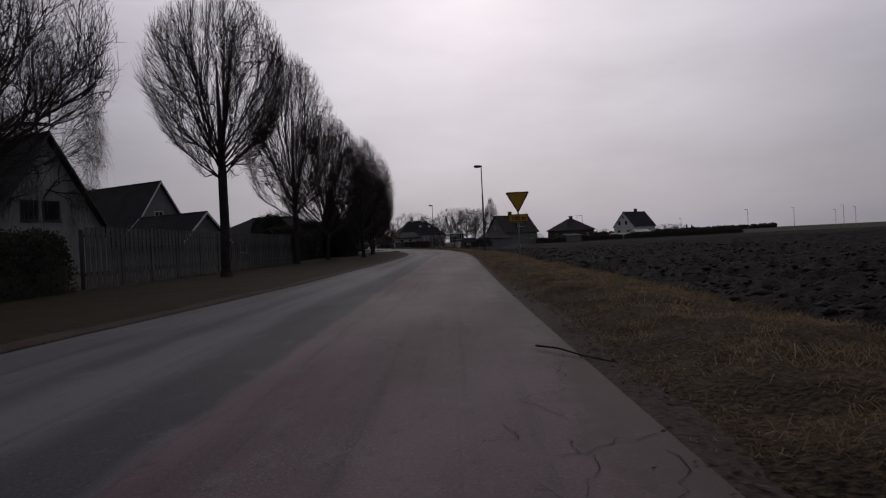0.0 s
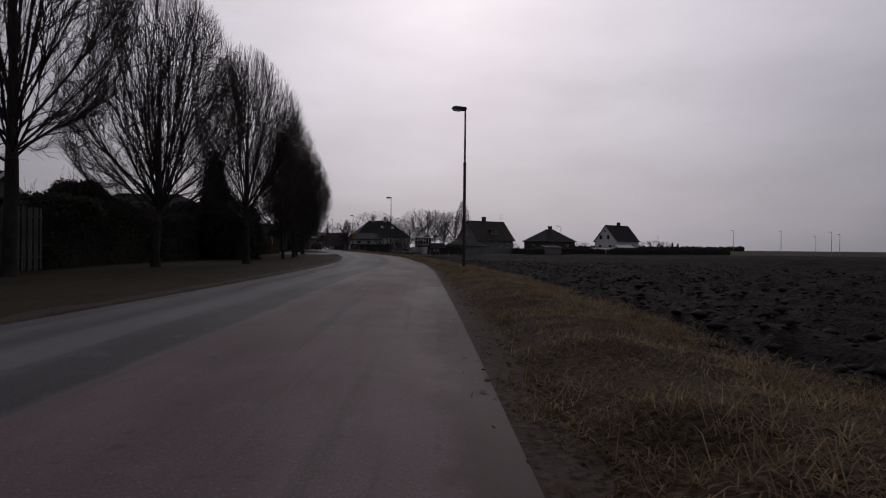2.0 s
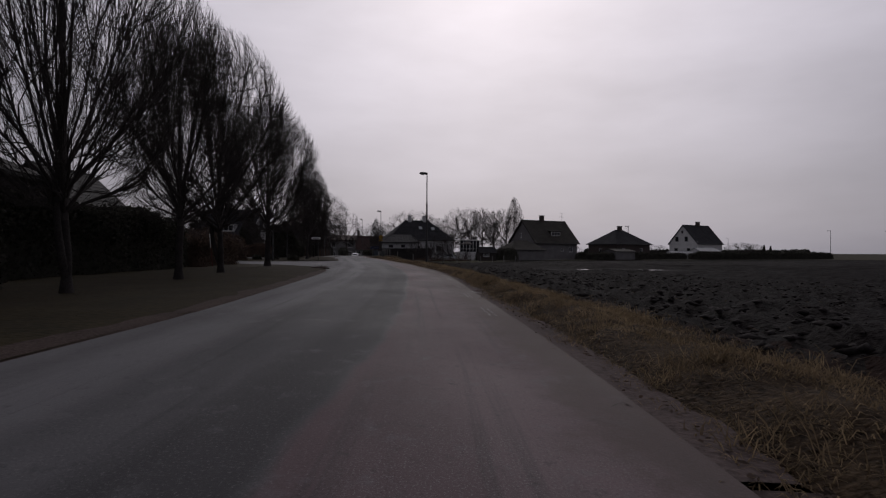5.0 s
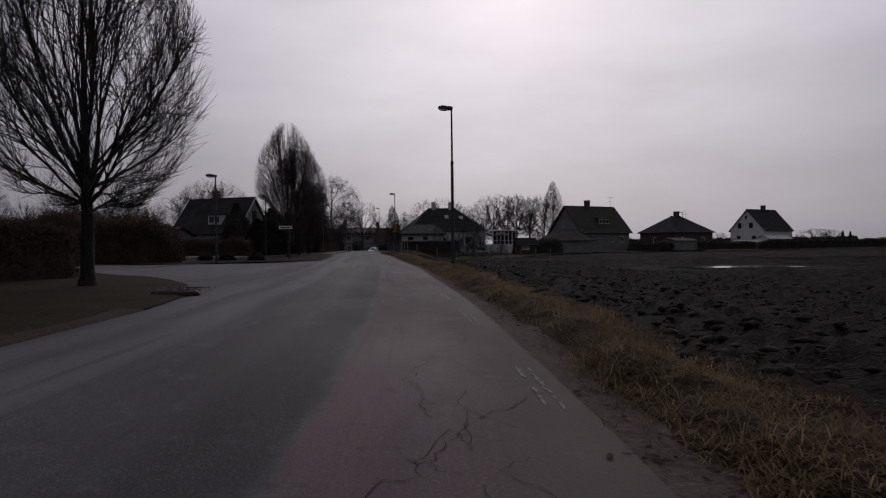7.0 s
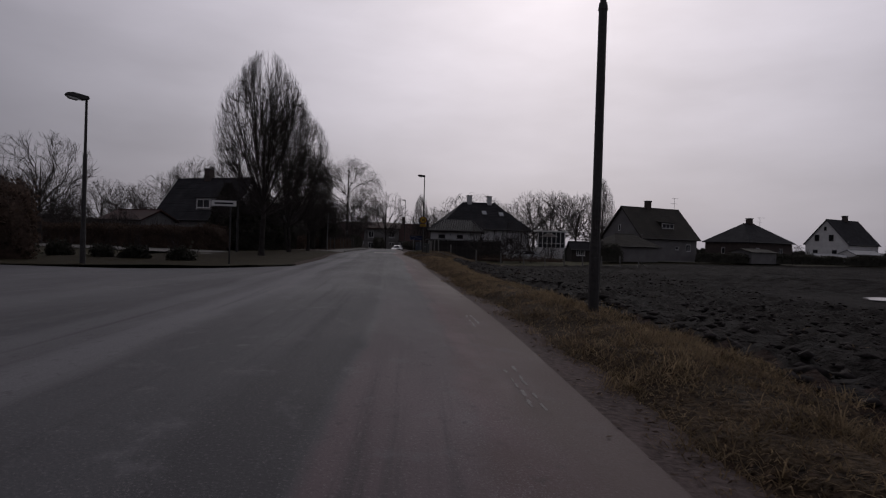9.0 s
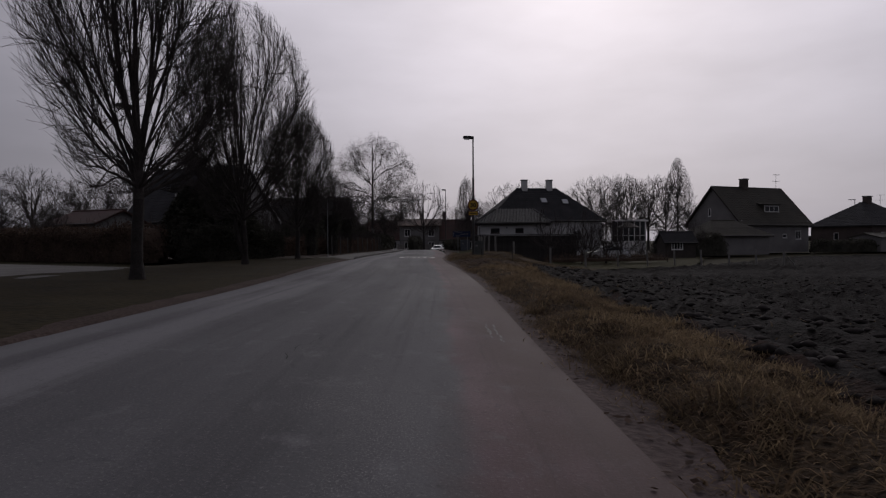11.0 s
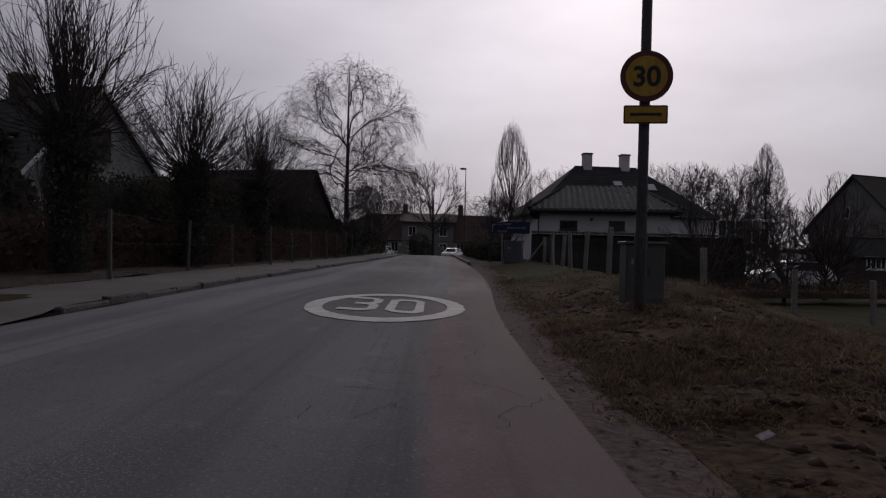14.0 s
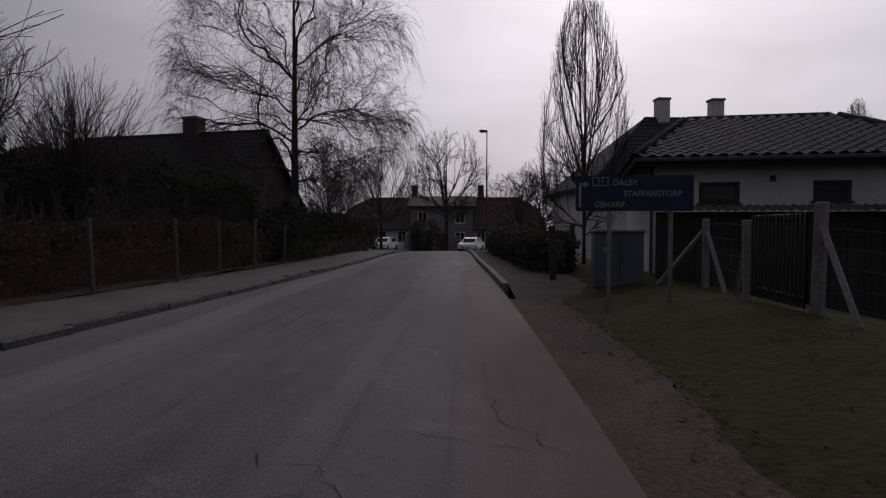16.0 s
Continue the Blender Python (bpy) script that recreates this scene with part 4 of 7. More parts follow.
# the street it meets at the far end
cross = sheet("cross_street", lambda y: 0 * y - 95.0, lambda y: 0 * y + 45.0, np.linspace(218.7, 227, 8), 40, lambda x, y: land(x, y) - 0.02, M_PAVE)
tagged(cross, "grey asphalt cross street", "road", kind="structure")


def two_lines(name, a, b, n, material, z, label, category):
    """Ground between two polylines of x, y."""
    def along(p):
        p = np.array(p, float)
        d = np.concatenate([[0], np.cumsum(np.linalg.norm(np.diff(p, axis=0), axis=1))])
        t = np.linspace(0, d[-1], n)
        return np.stack([np.interp(t, d, p[:, 0]), np.interp(t, d, p[:, 1])], 1)
    A, B = along(a), along(b)
    s = np.linspace(0, 1, 12)[None, :, None]
    G = A[:, None] * (1 - s) + B[:, None] * s
    Z = land(G[..., 0], G[..., 1]) + z + 0.015 * (bumps(G[..., 0] * 0.4, G[..., 1] * 0.4, 3) - 0.5)
    i = np.arange(n * 12).reshape(n, 12)
    me = mesh_quads(name, np.concatenate([G, Z[..., None]], -1).reshape(-1, 3), np.stack([i[:-1, :-1], i[1:, :-1], i[1:, 1:], i[:-1, 1:]], -1).reshape(-1, 4), True)
    me.flip_normals()
    lay = me.uv_layers.new(name="UVMap")
    vi = np.empty(len(me.loops), np.int32)
    me.loops.foreach_get("vertex_index", vi)
    lay.data.foreach_set("uv", (G.reshape(-1, 2)[vi] * np.array([1.0, 1.0]) + np.array([30.0, 0])).astype(np.float32).ravel())
    return tagged(put_mesh(name, me, material), label, category, kind="structure")


two_lines("side_road", [(-3.4, 84.2), (-5.3, 88.4), (-7.1, 92.6), (-11.4, 97.3), (-17, 101.0), (-60, 111.5)], [(-8.3, 120.0), (-9.7, 116.5), (-10.7, 114.2), (-12.6, 112.4), (-19, 112.2), (-60, 121)], 40, M_ROAD, -0.036, "asphalt side road opening into a wide junction", "road")
two_lines("side_lane", [(-17.6, 129.0), (-30, 133.5), (-60, 141)], [(-19.3, 136.2), (-31, 140.5), (-60, 148)], 24, M_PAVE, 0.035, "pale asphalt lane behind the verge", "road")


def left_verge(x, y):
    d = EDGE_L(y) - x
    return land(x, y) + 0.05 * smoothstep(0, 1.2, d) + 0.09 * (bumps(x * 0.5, y * 0.5, 3) - 0.5) * smoothstep(0.1, 1.5, d) - 0.015


VERGE1_R = line([(-6.4, -16), (-5.9, -4), (-5.4, 4), (-4.6, 12), (-3.9, 19), (-3.4, 28), (-2.8, 38), (-2.4, 47), (-2.2, 55), (-2.3, 64), (-2.8, 71), (-3.55, 80), (-4.25, 86.5), (-5.0, 89.6), (-6.7, 92.8), (-10.9, 97.6), (-16, 101.0)])
v1 = sheet("verge_junction", lambda y: np.where(y < 80, -14.0, -14.0 - 0.5 * (y - 80)), VERGE1_R, np.arange(-16, 101, 0.5), 24, left_verge, M_LAWN)
tagged(v1, "short dull green winter grass verge", "grass", kind="structure")
VERGE2_R = line([(-17.5, 111.8), (-12.5, 111.9), (-10.3, 113.9), (-9.4, 116.6), (-9.2, 119), (-10.8, 129), (-12.3, 135.5), (-13.5, 141.5), (-14.45, 148), (-14.9, 151)])
v2 = sheet("verge_bend", lambda y: np.interp(y, [111.8, 125, 151], [-19.5, -19.0, -20.5]), VERGE2_R, np.arange(111.8, 151, 0.5), 20, left_verge, M_LAWN)
tagged(v2, "brownish green grass verge beside the bend", "grass", kind="structure")


def shoulder_height(x, y):
    d = x - EDGE_R(y)
    w = smoothstep(0.02, 0.4, d)
    return (road_height(EDGE_R(y), y) - 0.001) * (1 - w) + (land(x, y) - 0.045 + 0.016 * (bumps(x * 1.1, y * 1.1, 3) - 0.5)) * w


rim = sheet("verge_rim", lambda y: EDGE_L(y) - 0.10 - 0.5 * bumps(y * 0.9, y * 0, 4, 0.7), lambda y: EDGE_L(y) + 0.05, np.arange(-16, 86, 0.25), 6, lambda x, y: np.where(x > EDGE_L(y) - 0.01, land(x, y) - 0.045, left_verge(x, y) + 0.012), M_DIRT)
tagged(rim, "bare brown earth rim along the road edge", "ground", kind="structure")
rim2 = sheet("verge_rim", lambda y: EDGE_L(y) - 0.10 - 0.5 * bumps(y * 0.9, y * 0, 4, 0.7), lambda y: EDGE_L(y) + 0.05, np.arange(119, 148, 0.25), 6, lambda x, y: np.where(x > EDGE_L(y) - 0.01, land(x, y) - 0.045, left_verge(x, y) + 0.012), M_DIRT)
tagged(rim2, "bare brown earth rim along the road edge", "ground", kind="structure")
wander = lambda y: 0.30 * (bumps(y * 0.35, y * 0 + 3.3, 3) - 0.5) + 0.16 * (bumps(y * 1.9, y * 0 + 1.3, 3, 0.7) - 0.5)
SHOULDER = lambda y: EDGE_R(y) + 0.36 + 1.5 * wander(y) * (1 - 0.2 * smoothstep(150, 156, y)) + 0.55 * smoothstep(156, 168, y)
sh = sheet("dirt_shoulder", EDGE_R, SHOULDER, np.arange(-16, 57.01, 0.15), 9, shoulder_height, M_DIRT)
sh3 = sheet("dirt_shoulder", EDGE_R, SHOULDER, np.arange(57.0, 151.95, 0.15), 9, shoulder_height, M_SHOULDER)
tagged(sh3, "strip of dusty brown grit beside the asphalt", "ground", kind="structure")
sh2 = sheet("dirt_path", EDGE_R, SHOULDER, np.arange(151.8, 170.1, 0.15), 9, shoulder_height, M_PATH)
tagged(sh2, "trodden brown dirt path beside the asphalt", "path", kind="structure")
tagged(sh, "strip of brown grit beside the asphalt", "ground", kind="structure")


def right_verge(x, y):
    a, b = SHOULDER(y), np.minimum(FIELD_L(y), EDGE_R(y) + 4.5)
    s = np.clip((x - a) / np.maximum(b - a, 0.4), 0, 1)
    lumps = 1.25 * (bumps(x * 1.3, y * 1.3, 4) - 0.42) + 0.5 * (np.abs(bumps(x * 3.1, y * 3.1, 3) - 0.5) * 2 - 0.3)
    mound = 0.28 * np.exp(-(((x + 6.2) / 1.3) ** 2 + ((y - 156.5) / 1.6) ** 2))
    d = x - EDGE_R(y)
    bank = 0.24 * smoothstep(0.9, 3.0, d) * (1 - smoothstep(4.5, 8.0, d)) * smoothstep(153, 160, y)
    return land(x, y) - 0.05 + bank + (0.14 * np.sin(np.pi * s) + 0.17 * lumps * smoothstep(0, 0.25, s)) * (1 - 0.5 * smoothstep(154, 162, y)) + mound * 1.0


lawn_z = lambda x, y: right_verge(np.array([x]), np.array([y]))[0]
VERGE_END = lambda y: np.where(y < 164, FIELD_L(y) + 0.25, np.interp(y, [164, 186], [7.6, 14.0]))
vr = sheet("verge_dry", SHOULDER, VERGE_END, np.arange(-16, 137.2, 0.2), 30, right_verge, M_DRYGRASS)
tagged(vr, "tussocky withered yellow-brown grass verge", "grass", kind="structure")
LAWN_L = SHOULDER
vl = sheet("verge_garden", LAWN_L, VERGE_END, np.arange(136.9, 186, 0.24), 50, right_verge, garden_turf())
tagged(vl, "rough brown turf turning into dull green lawn", "grass", kind="structure")

# footpath of grit along the right near the garden
PATH_L, PATH_R = lambda y: EDGE_R(y) + 0.14, lambda y: EDGE_R(y) + 1.75
gp = sheet("gravel_path", PATH_L, PATH_R, np.arange(169.5, 218, 0.5), 8, lambda x, y: land(x, y) - 0.06 + 0.14 * smoothstep(169.5, 172.5, y) + 0.02 * (bumps(x * 2, y * 2, 3) - 0.5), M_PATH)
tagged(gp, "gritty brown footpath behind a kerb", "path", kind="structure")


def soil_height(x, y):
    d = x - FIELD_L(y)
    near = smoothstep(0.0, 0.8, d)
    clods = np.abs(bumps(x * 1.5, y * 1.1, 4, 0.65) - 0.5) * 2
    big = bumps(x * 0.35, y * 0.22, 3) - 0.5
    furrow = np.sin((x + 0.09 * y + 0.6 * big) * 2 * np.pi / 1.7)
    puddle = np.exp(-(((y - 126.3) / np.where(y < 126.3, 6.0, 4.5)) ** 4)) * smoothstep(11, 15, x) * smoothstep(33, 28.5, x)
    fine = np.abs(bumps(x * 4.3, y * 3.0, 3, 0.75) - 0.5) * 2
    return land(x, y) - 0.14 + near * (0.17 * clods + 0.23 * fine + 0.12 * big + 0.08 * furrow) * (1 - 0.82 * puddle) - 0.03 * puddle


across = np.concatenate([np.arange(0, 11, 0.15), 11 + np.cumsum(0.16 * 1.05 ** np.arange(80))])
across /= across[-1]
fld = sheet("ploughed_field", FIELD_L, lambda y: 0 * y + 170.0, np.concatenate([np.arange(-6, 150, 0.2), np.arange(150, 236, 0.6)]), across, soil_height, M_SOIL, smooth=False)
tagged(fld, "dark ploughed winter field of rough clods", "field", kind="structure")
rim3 = sheet("field_rim", lambda y: FIELD_L(y) - 0.05 - 0.25 * bumps(y * 1.1, y * 0 + 4.4, 3), lambda y: FIELD_L(y) + 0.35 + 0.55 * bumps(y * 0.8, y * 0 + 6.2, 4, 0.65), np.arange(-6, 149, 0.2), 7, lambda x, y: np.maximum(soil_height(x, y), np.where(x < FIELD_L(y) + 0.2, right_verge(x, y) - 0.03, -9.0)) + 0.012, surface("reddish_earth_rim", (0.010, 0.0062, 0.0052), (0.036, 0.022, 0.018), 1.2, 16.0, 0.95, 1.0, 0.05, wear=0.6, spec=0.05))
tagged(rim3, "crumbling reddish-brown earth rim of the field", "ground", kind="structure")
WATER_L = lambda y: 15.8 + 2.2 * bumps(y * 1.7, y * 0 + 2.0, 3) + 0.7 * np.abs(y - 126.3)
WATER_R = lambda y: 29.3 - 3.0 * bumps(y * 1.3, y * 0 + 7.0, 3) - 0.9 * np.abs(y - 126.3)
pud = sheet("puddle", WATER_L, WATER_R, np.arange(124.4, 128.4, 0.2), 12, lambda x, y: land(x, y) - 0.088, surface("standing_water", (0.02, 0.02, 0.02), (0.03, 0.03, 0.03), 1.0, 3.0, 0.06, 0.03, 0.002, gloss_var=0.02, spec=0.5))
tagged(pud, "shallow standing water between the clods", "water", kind="structure")


# ---- grass blades ----
def blades(name, label, tufts, each, place, material, lo, hi, seed, clump=0.0, width=0.005, spread=0.05, lean=(0.3, 1.2)):
    """Tufts of drooping blades: each blade is a narrow strip bent over at its middle."""
    rng = np.random.default_rng(seed)
    x, y, z = place(rng, tufts)
    if clump:
        ok = bumps(x * 1.1, y * 1.1, 4, 0.6) + rng.normal(0, 0.13, tufts) > clump
        x, y, z = x[ok], y[ok], z[ok]
    tall = 0.35 + 2.2 * bumps(x * 1.7, y * 1.7, 2) ** 2 * rng.uniform(0.6, 1.4, len(x))
    x, y, z, tall = (np.repeat(v, each) for v in (x, y, z, tall))
    m = len(x)
    x, y = x + rng.normal(0, spread, m), y + rng.normal(0, spread, m)
    h = rng.uniform(lo, hi, m) * tall
    az, l1 = rng.uniform(0, 2 * np.pi, m), rng.uniform(*lean, m)
    l2 = l1 + rng.uniform(0.25, 0.95, m)
    side = np.stack([-np.sin(az), np.cos(az), 0 * az], 1) * width
    out = lambda l: np.stack([np.cos(az) * np.sin(l), np.sin(az) * np.sin(l), np.cos(l)], 1)
    base = np.stack([x, y, z - 0.015], 1)
    mid = base + out(l1) * (0.55 * h)[:, None]
    tip = mid + out(l2) * (0.5 * h)[:, None]
    V = np.stack([base - side, base + side, mid - 0.8 * side, mid + 0.8 * side, tip], 1).reshape(-1, 3)
    F = np.array([(0, 1, 3), (0, 3, 2), (2, 3, 4)])[None] + 5 * np.arange(m)[:, None, None]
    ob = put_mesh(name, mesh_quads(name, V, F.reshape(-1, 3)), material)
    return tagged(ob, label, "grass", kind="stuff")


def on_dry_verge(rng, n):
    y = rng.uniform(-4, 148, n)
    y = np.where((y > 137) & (rng.random(n) < 0.85), y - 70, y)
    a, b = SHOULDER(y) - 0.16, FIELD_L(y) + 0.5
    x = a + (b - a) * rng.random(n) ** 0.7
    return x, y, right_verge(x, y)


def on_left_verge(rng, n):
    y = np.concatenate([rng.uniform(2, 98, n * 2 // 3), rng.uniform(113, 150, n - n * 2 // 3)])
    r = np.where(y < 105, VERGE1_R(y), VERGE2_R(y))
    x = r - 0.02 - np.where(y < 105, 7.0, 6.0) * rng.random(n) ** 1.4
    return x, y, left_verge(x, y)


def on_path_edge(rng, n):
    y = rng.uniform(-4, 184, n)
    x = SHOULDER(y) + rng.normal(-0.02, 0.13, n)
    return x, y, np.maximum(right_verge(x, y), shoulder_height(x, y))


def on_field(rng, n):
    y = rng.uniform(-4, 150, n)
    x = FIELD_L(y) + 0.4 + 14 * rng.random(n) ** 2
    return x, y, soil_height(x, y)


def on_lawn(rng, n):
    y = rng.uniform(154, 182, n)
    x = LAWN_L(y) + 0.1 + (np.minimum(VERGE_END(y), -1.0) - LAWN_L(y)) * rng.random(n)
    return x, y, right_verge(x, y)


def on_corner(rng, n):
    y = 146.5 + 14 * rng.random(n) ** 1.8
    x = LAWN_L(y) + (np.minimum(VERGE_END(y), -1.0) - LAWN_L(y)) * rng.random(n)
    return x, y, right_verge(x, y)


blades("withered_grass", "withered straw-coloured grass tufts", 64000, 9, on_dry_verge, M_BLADE, 0.05, 0.17, 11, 0.455, 0.0036, 0.07, (0.5, 1.5))
blades("edge_grass", "sparse dry grass creeping over the shoulder", 9000, 8, on_path_edge, M_BLADE, 0.03, 0.11, 16, 0.36, 0.0036, 0.06, (0.7, 1.45))
blades("short_grass", "short green winter grass", 14000, 4, on_left_verge, M_BLADE_GREEN, 0.02, 0.05, 12, 0.0, 0.005, 0.08, (0.9, 1.5))
blades("garden_grass", "rough mixed withered grass and weeds", 9000, 10, on_corner, M_BLADE, 0.05, 0.16, 13, 0.36, 0.0042, 0.09, (0.6, 1.4))
blades("lawn_grass", "short green lawn grass", 12000, 4, on_lawn, M_BLADE_GREEN, 0.015, 0.035, 14, 0.0, 0.006, 0.08, (0.7, 1.5))
def on_late_verge(rng, n):
    y = 96 + 62 * rng.random(n) ** 0.7
    a = SHOULDER(y) - 0.05
    b = np.minimum(np.where(y < 147, FIELD_L(y) + 0.4, VERGE_END(y)), a + 7.0)
    x = a + (b - a) * rng.random(n)
    return x, y, right_verge(x, y)


blades("matted_weeds", "low matted brown weeds and grass", 17000, 8, on_late_verge, M_WEED, 0.04, 0.13, 17, 0.42, 0.0055, 0.10, (0.8, 1.5))
blades("stubble", "pale straw scraps on ploughed soil", 2500, 3, on_field, M_BLADE, 0.05, 0.14, 15, 0.0, 0.009, 0.2, (0.8, 1.5))


def in_field(rng, n):
    y = rng.uniform(-4, 148, n)
    x = FIELD_L(y) + 0.2 + 16 * rng.random(n) ** 1.7
    return x, y, soil_height(x, y)


def in_late_verge(rng, n):
    y = 136 + 19 * rng.random(n) ** 0.8
    a = SHOULDER(y) + 0.15
    b = np.minimum(np.where(y < 147, FIELD_L(y) + 0.3, VERGE_END(y)), a + 5.0)
    x = a + (b - a) * rng.random(n)
    return x, y, right_verge(x, y) - 0.008


def clod_stuff(label, seed, n, place, material, least, most):
    """Loose lumps of earth."""
    rng = np.random.default_rng(seed)
    x, y, z = place(rng, n)
    base = np.array([(1, 0, 0), (-1, 0, 0), (0, 1, 0), (0, -1, 0), (0, 0, 1), (0, 0, -1)], float)
    tri = np.array([(0, 2, 4), (2, 1, 4), (1, 3, 4), (3, 0, 4), (2, 0, 5), (1, 2, 5), (3, 1, 5), (0, 3, 5)])
    s = least + most * rng.random((n, 1, 1)) ** 2.4
    s = s * rng.uniform(0.6, 1.4, (n, 6, 1)) * np.array([1, 1, 1.6, 1.6, 0.8, 0.8])[None, :, None]
    az = rng.uniform(0, 6.28, n)
    R = np.zeros((n, 3, 3))
    R[:, 0, 0], R[:, 0, 1], R[:, 1, 0], R[:, 1, 1], R[:, 2, 2] = np.cos(az), -np.sin(az), np.sin(az), np.cos(az), 0.7
    V = np.einsum("nij,nkj->nki", R, base[None] * s) + np.stack([x, y, z], 1)[:, None]
    F = tri[None] + 6 * np.arange(n)[:, None, None]
    ob = put_mesh("clods", mesh_quads("clods", V.reshape(-1, 3), F.reshape(-1, 3)), material)
    tagged(ob, label, "soil", kind="stuff")


clod_stuff("dark lumps of turned earth", 21, 38000, in_field, M_CLOD_GLINT, 0.018, 0.085)
clod_stuff("reddish-brown lumps of earth on the churned verge", 22, 9000, in_late_verge, surface("reddish_earth_lumps", (0.012, 0.0075, 0.006), (0.058, 0.036, 0.027), 1.5, 20.0, 0.9, 0.6, 0.02, island=0.5, spec=0.12), 0.012, 0.055)


# ---- markings and damage on the asphalt ----
def flat_strip(points, width, rng=None):
    """Vertices and quads of a thin strip that lies on the road along points x, y."""
    p = np.array(points, float)
    d = np.gradient(p, axis=0)
    d /= np.linalg.norm(d, axis=1)[:, None] + 1e-9
    nrm = np.stack([-d[:, 1], d[:, 0]], 1)
    w = np.full(len(p), width) if rng is None else width * rng.uniform(0.35, 1.3, len(p))
    a, b = p + nrm * w[:, None] / 2, p - nrm * w[:, None] / 2
    za, zb = road_height(a[:, 0], a[:, 1]) + 0.006, road_height(b[:, 0], b[:, 1]) + 0.006
    V = np.concatenate([np.column_stack([a, za]), np.column_stack([b, zb])])
    n = len(p)
    return V, np.array([(i, i + n, i + n + 1, i + 1) for i in range(n - 1)])


def net(rng, cx, cy, w, l, step, V, Q):
    """Crazed asphalt: crooked cracks between the knots of an uneven grid."""
    nx, ny = int(w / step) + 1, int(l / step) + 1
    knot = np.stack(np.meshgrid(np.arange(nx) * step - w / 2 + cx, np.arange(ny) * step - l / 2 + cy, indexing="ij"), -1) + rng.normal(0, 0.33 * step, (nx, ny, 2))
    for i in range(nx):
        for j in range(ny):
            for di, dj in ((1, 0), (0, 1)):
                if i + di >= nx or j + dj >= ny or rng.random() > (0.30 if di else 0.52):
                    continue
                t = np.linspace(0, 1, 7)[:, None]
                r = knot[i, j] * (1 - t) + knot[i + di, j + dj] * t
                r[1:-1] += rng.normal(0, 0.016, (5, 2))
                if (r[:, 0] > EDGE_R(r[:, 1]) - 0.06).any():
                    continue
                v, q = flat_strip(r, 0.005, rng)
                base = sum(len(k) for k in V)
                V.append(v)
                Q.append(q + base)


def cracks():
    rng = np.random.default_rng(31)
    V, Q = [], []
    starts = [(EDGE_R(y) - o, y, L, a) for y, o, L, a in [(2.0, 0.35, 4.5, 0.25), (2.9, 0.75, 1.3, 1.4), (4.4, 0.4, 2.6, 0.1), (6.2, 1.0, 1.4, 0.0), (7.5, 0.3, 3.0, 0.15), (9.2, 0.8, 3.0, -0.1), (13.0, 0.7, 2.4, 0.1), (16.5, 1.2, 3.0, 0.0), (20.0, 1.0, 5.0, -0.15), (23, 0.4, 4.0, 0.0), (30.5, 0.4, 3.2, 0.35), (31.5, 1.1, 2.6, -0.2), (33, 0.8, 2.0, 0.2), (78, 1.2, 7.0, 0.08), (80, 1.0, 4.0, 0.0), (70, 1.1, 4.0, 0.1), (146, 0.4, 3.0, 0.2), (127, 0.5, 3.0, 0.1), (148.5, 1.6, 3.0, 0.25)]]
    for k in range(16):
        y = rng.uniform(0, 180)
        starts.append((EDGE_R(y) - rng.uniform(0.2, 2.2), y, rng.uniform(0.6, 2.0), rng.normal(0.0, 0.4)))
    for x, y, L, a in starts:
        n = max(8, int(L / 0.09))
        ang = a + np.cumsum(rng.normal(0, 0.16, n)) * 0.4 + rng.normal(0, 0.6, n)
        pts = np.cumsum(np.stack([np.sin(ang), np.cos(ang)], 1) * L / n, 0) + np.array([x, y])
        runs = [pts]
        for b in range(rng.integers(0, 3)):
            i = rng.integers(1, n - 2)
            m = rng.integers(4, 9)
            an = ang[i] + rng.choice([-1, 1]) * rng.uniform(0.6, 1.3) + rng.normal(0, 0.4, m)
            runs.append(np.cumsum(np.stack([np.sin(an), np.cos(an)], 1) * 0.14, 0) + pts[i])
        for r in runs:
            r = r[(r[:, 0] < EDGE_R(r[:, 1]) - 0.05) & (r[:, 0] > EDGE_L(r[:, 1]) + 0.1)]
            if len(r) < 3:
                continue
            v, q = flat_strip(r, 0.0065, rng)
            base = sum(len(k) for k in V)
            V.append(v)
            Q.append(q + base)
    for k, (back, y0, w, l, step) in enumerate(((0.85, 33.4, 0.9, 4.2, 0.27), (0.6, 3.6, 0.5, 2.4, 0.3), (1.2, 70.4, 0.8, 2.6, 0.27), (0.8, 79.0, 0.6, 3.4, 0.3), (0.9, 147.6, 0.6, 3.0, 0.27), (0.8, 12.5, 0.6, 2.0, 0.27), (0.45, 130.5, 0.4, 2.0, 0.25))):
        net(rng, float(EDGE_R(y0)) - back, y0, w, l, step, V, Q)
    ob = put_mesh("road_cracks", mesh_quads("road_cracks", np.concatenate(V), np.concatenate(Q)), M_CRACK)
    tagged(ob, "branching dark cracks in the asphalt", "crack", kind="stuff")


cracks()


def worn_patch(bm, cx, cy, w, l, turn, seed, z=0.008):
    """An uneven blotch of old paint on the road."""
    rng = np.random.default_rng(seed)
    n = 22
    a = np.linspace(0, 2 * np.pi, n, endpoint=False)
    sq = 1 / np.maximum(np.abs(np.cos(a)), np.abs(np.sin(a)))
    k = sq * (0.75 + 0.35 * rng.random(n))
    x, y = np.cos(a) * k * w / 2, np.sin(a) * k * l / 2
    c, s = math.cos(turn), math.sin(turn)
    X, Y = cx + c * x - s * y, cy + s * x + c * y
    bm.faces.new([bm.verts.new((X[i], Y[i], float(road_height(X[i], Y[i])) + z)) for i in range(n)])


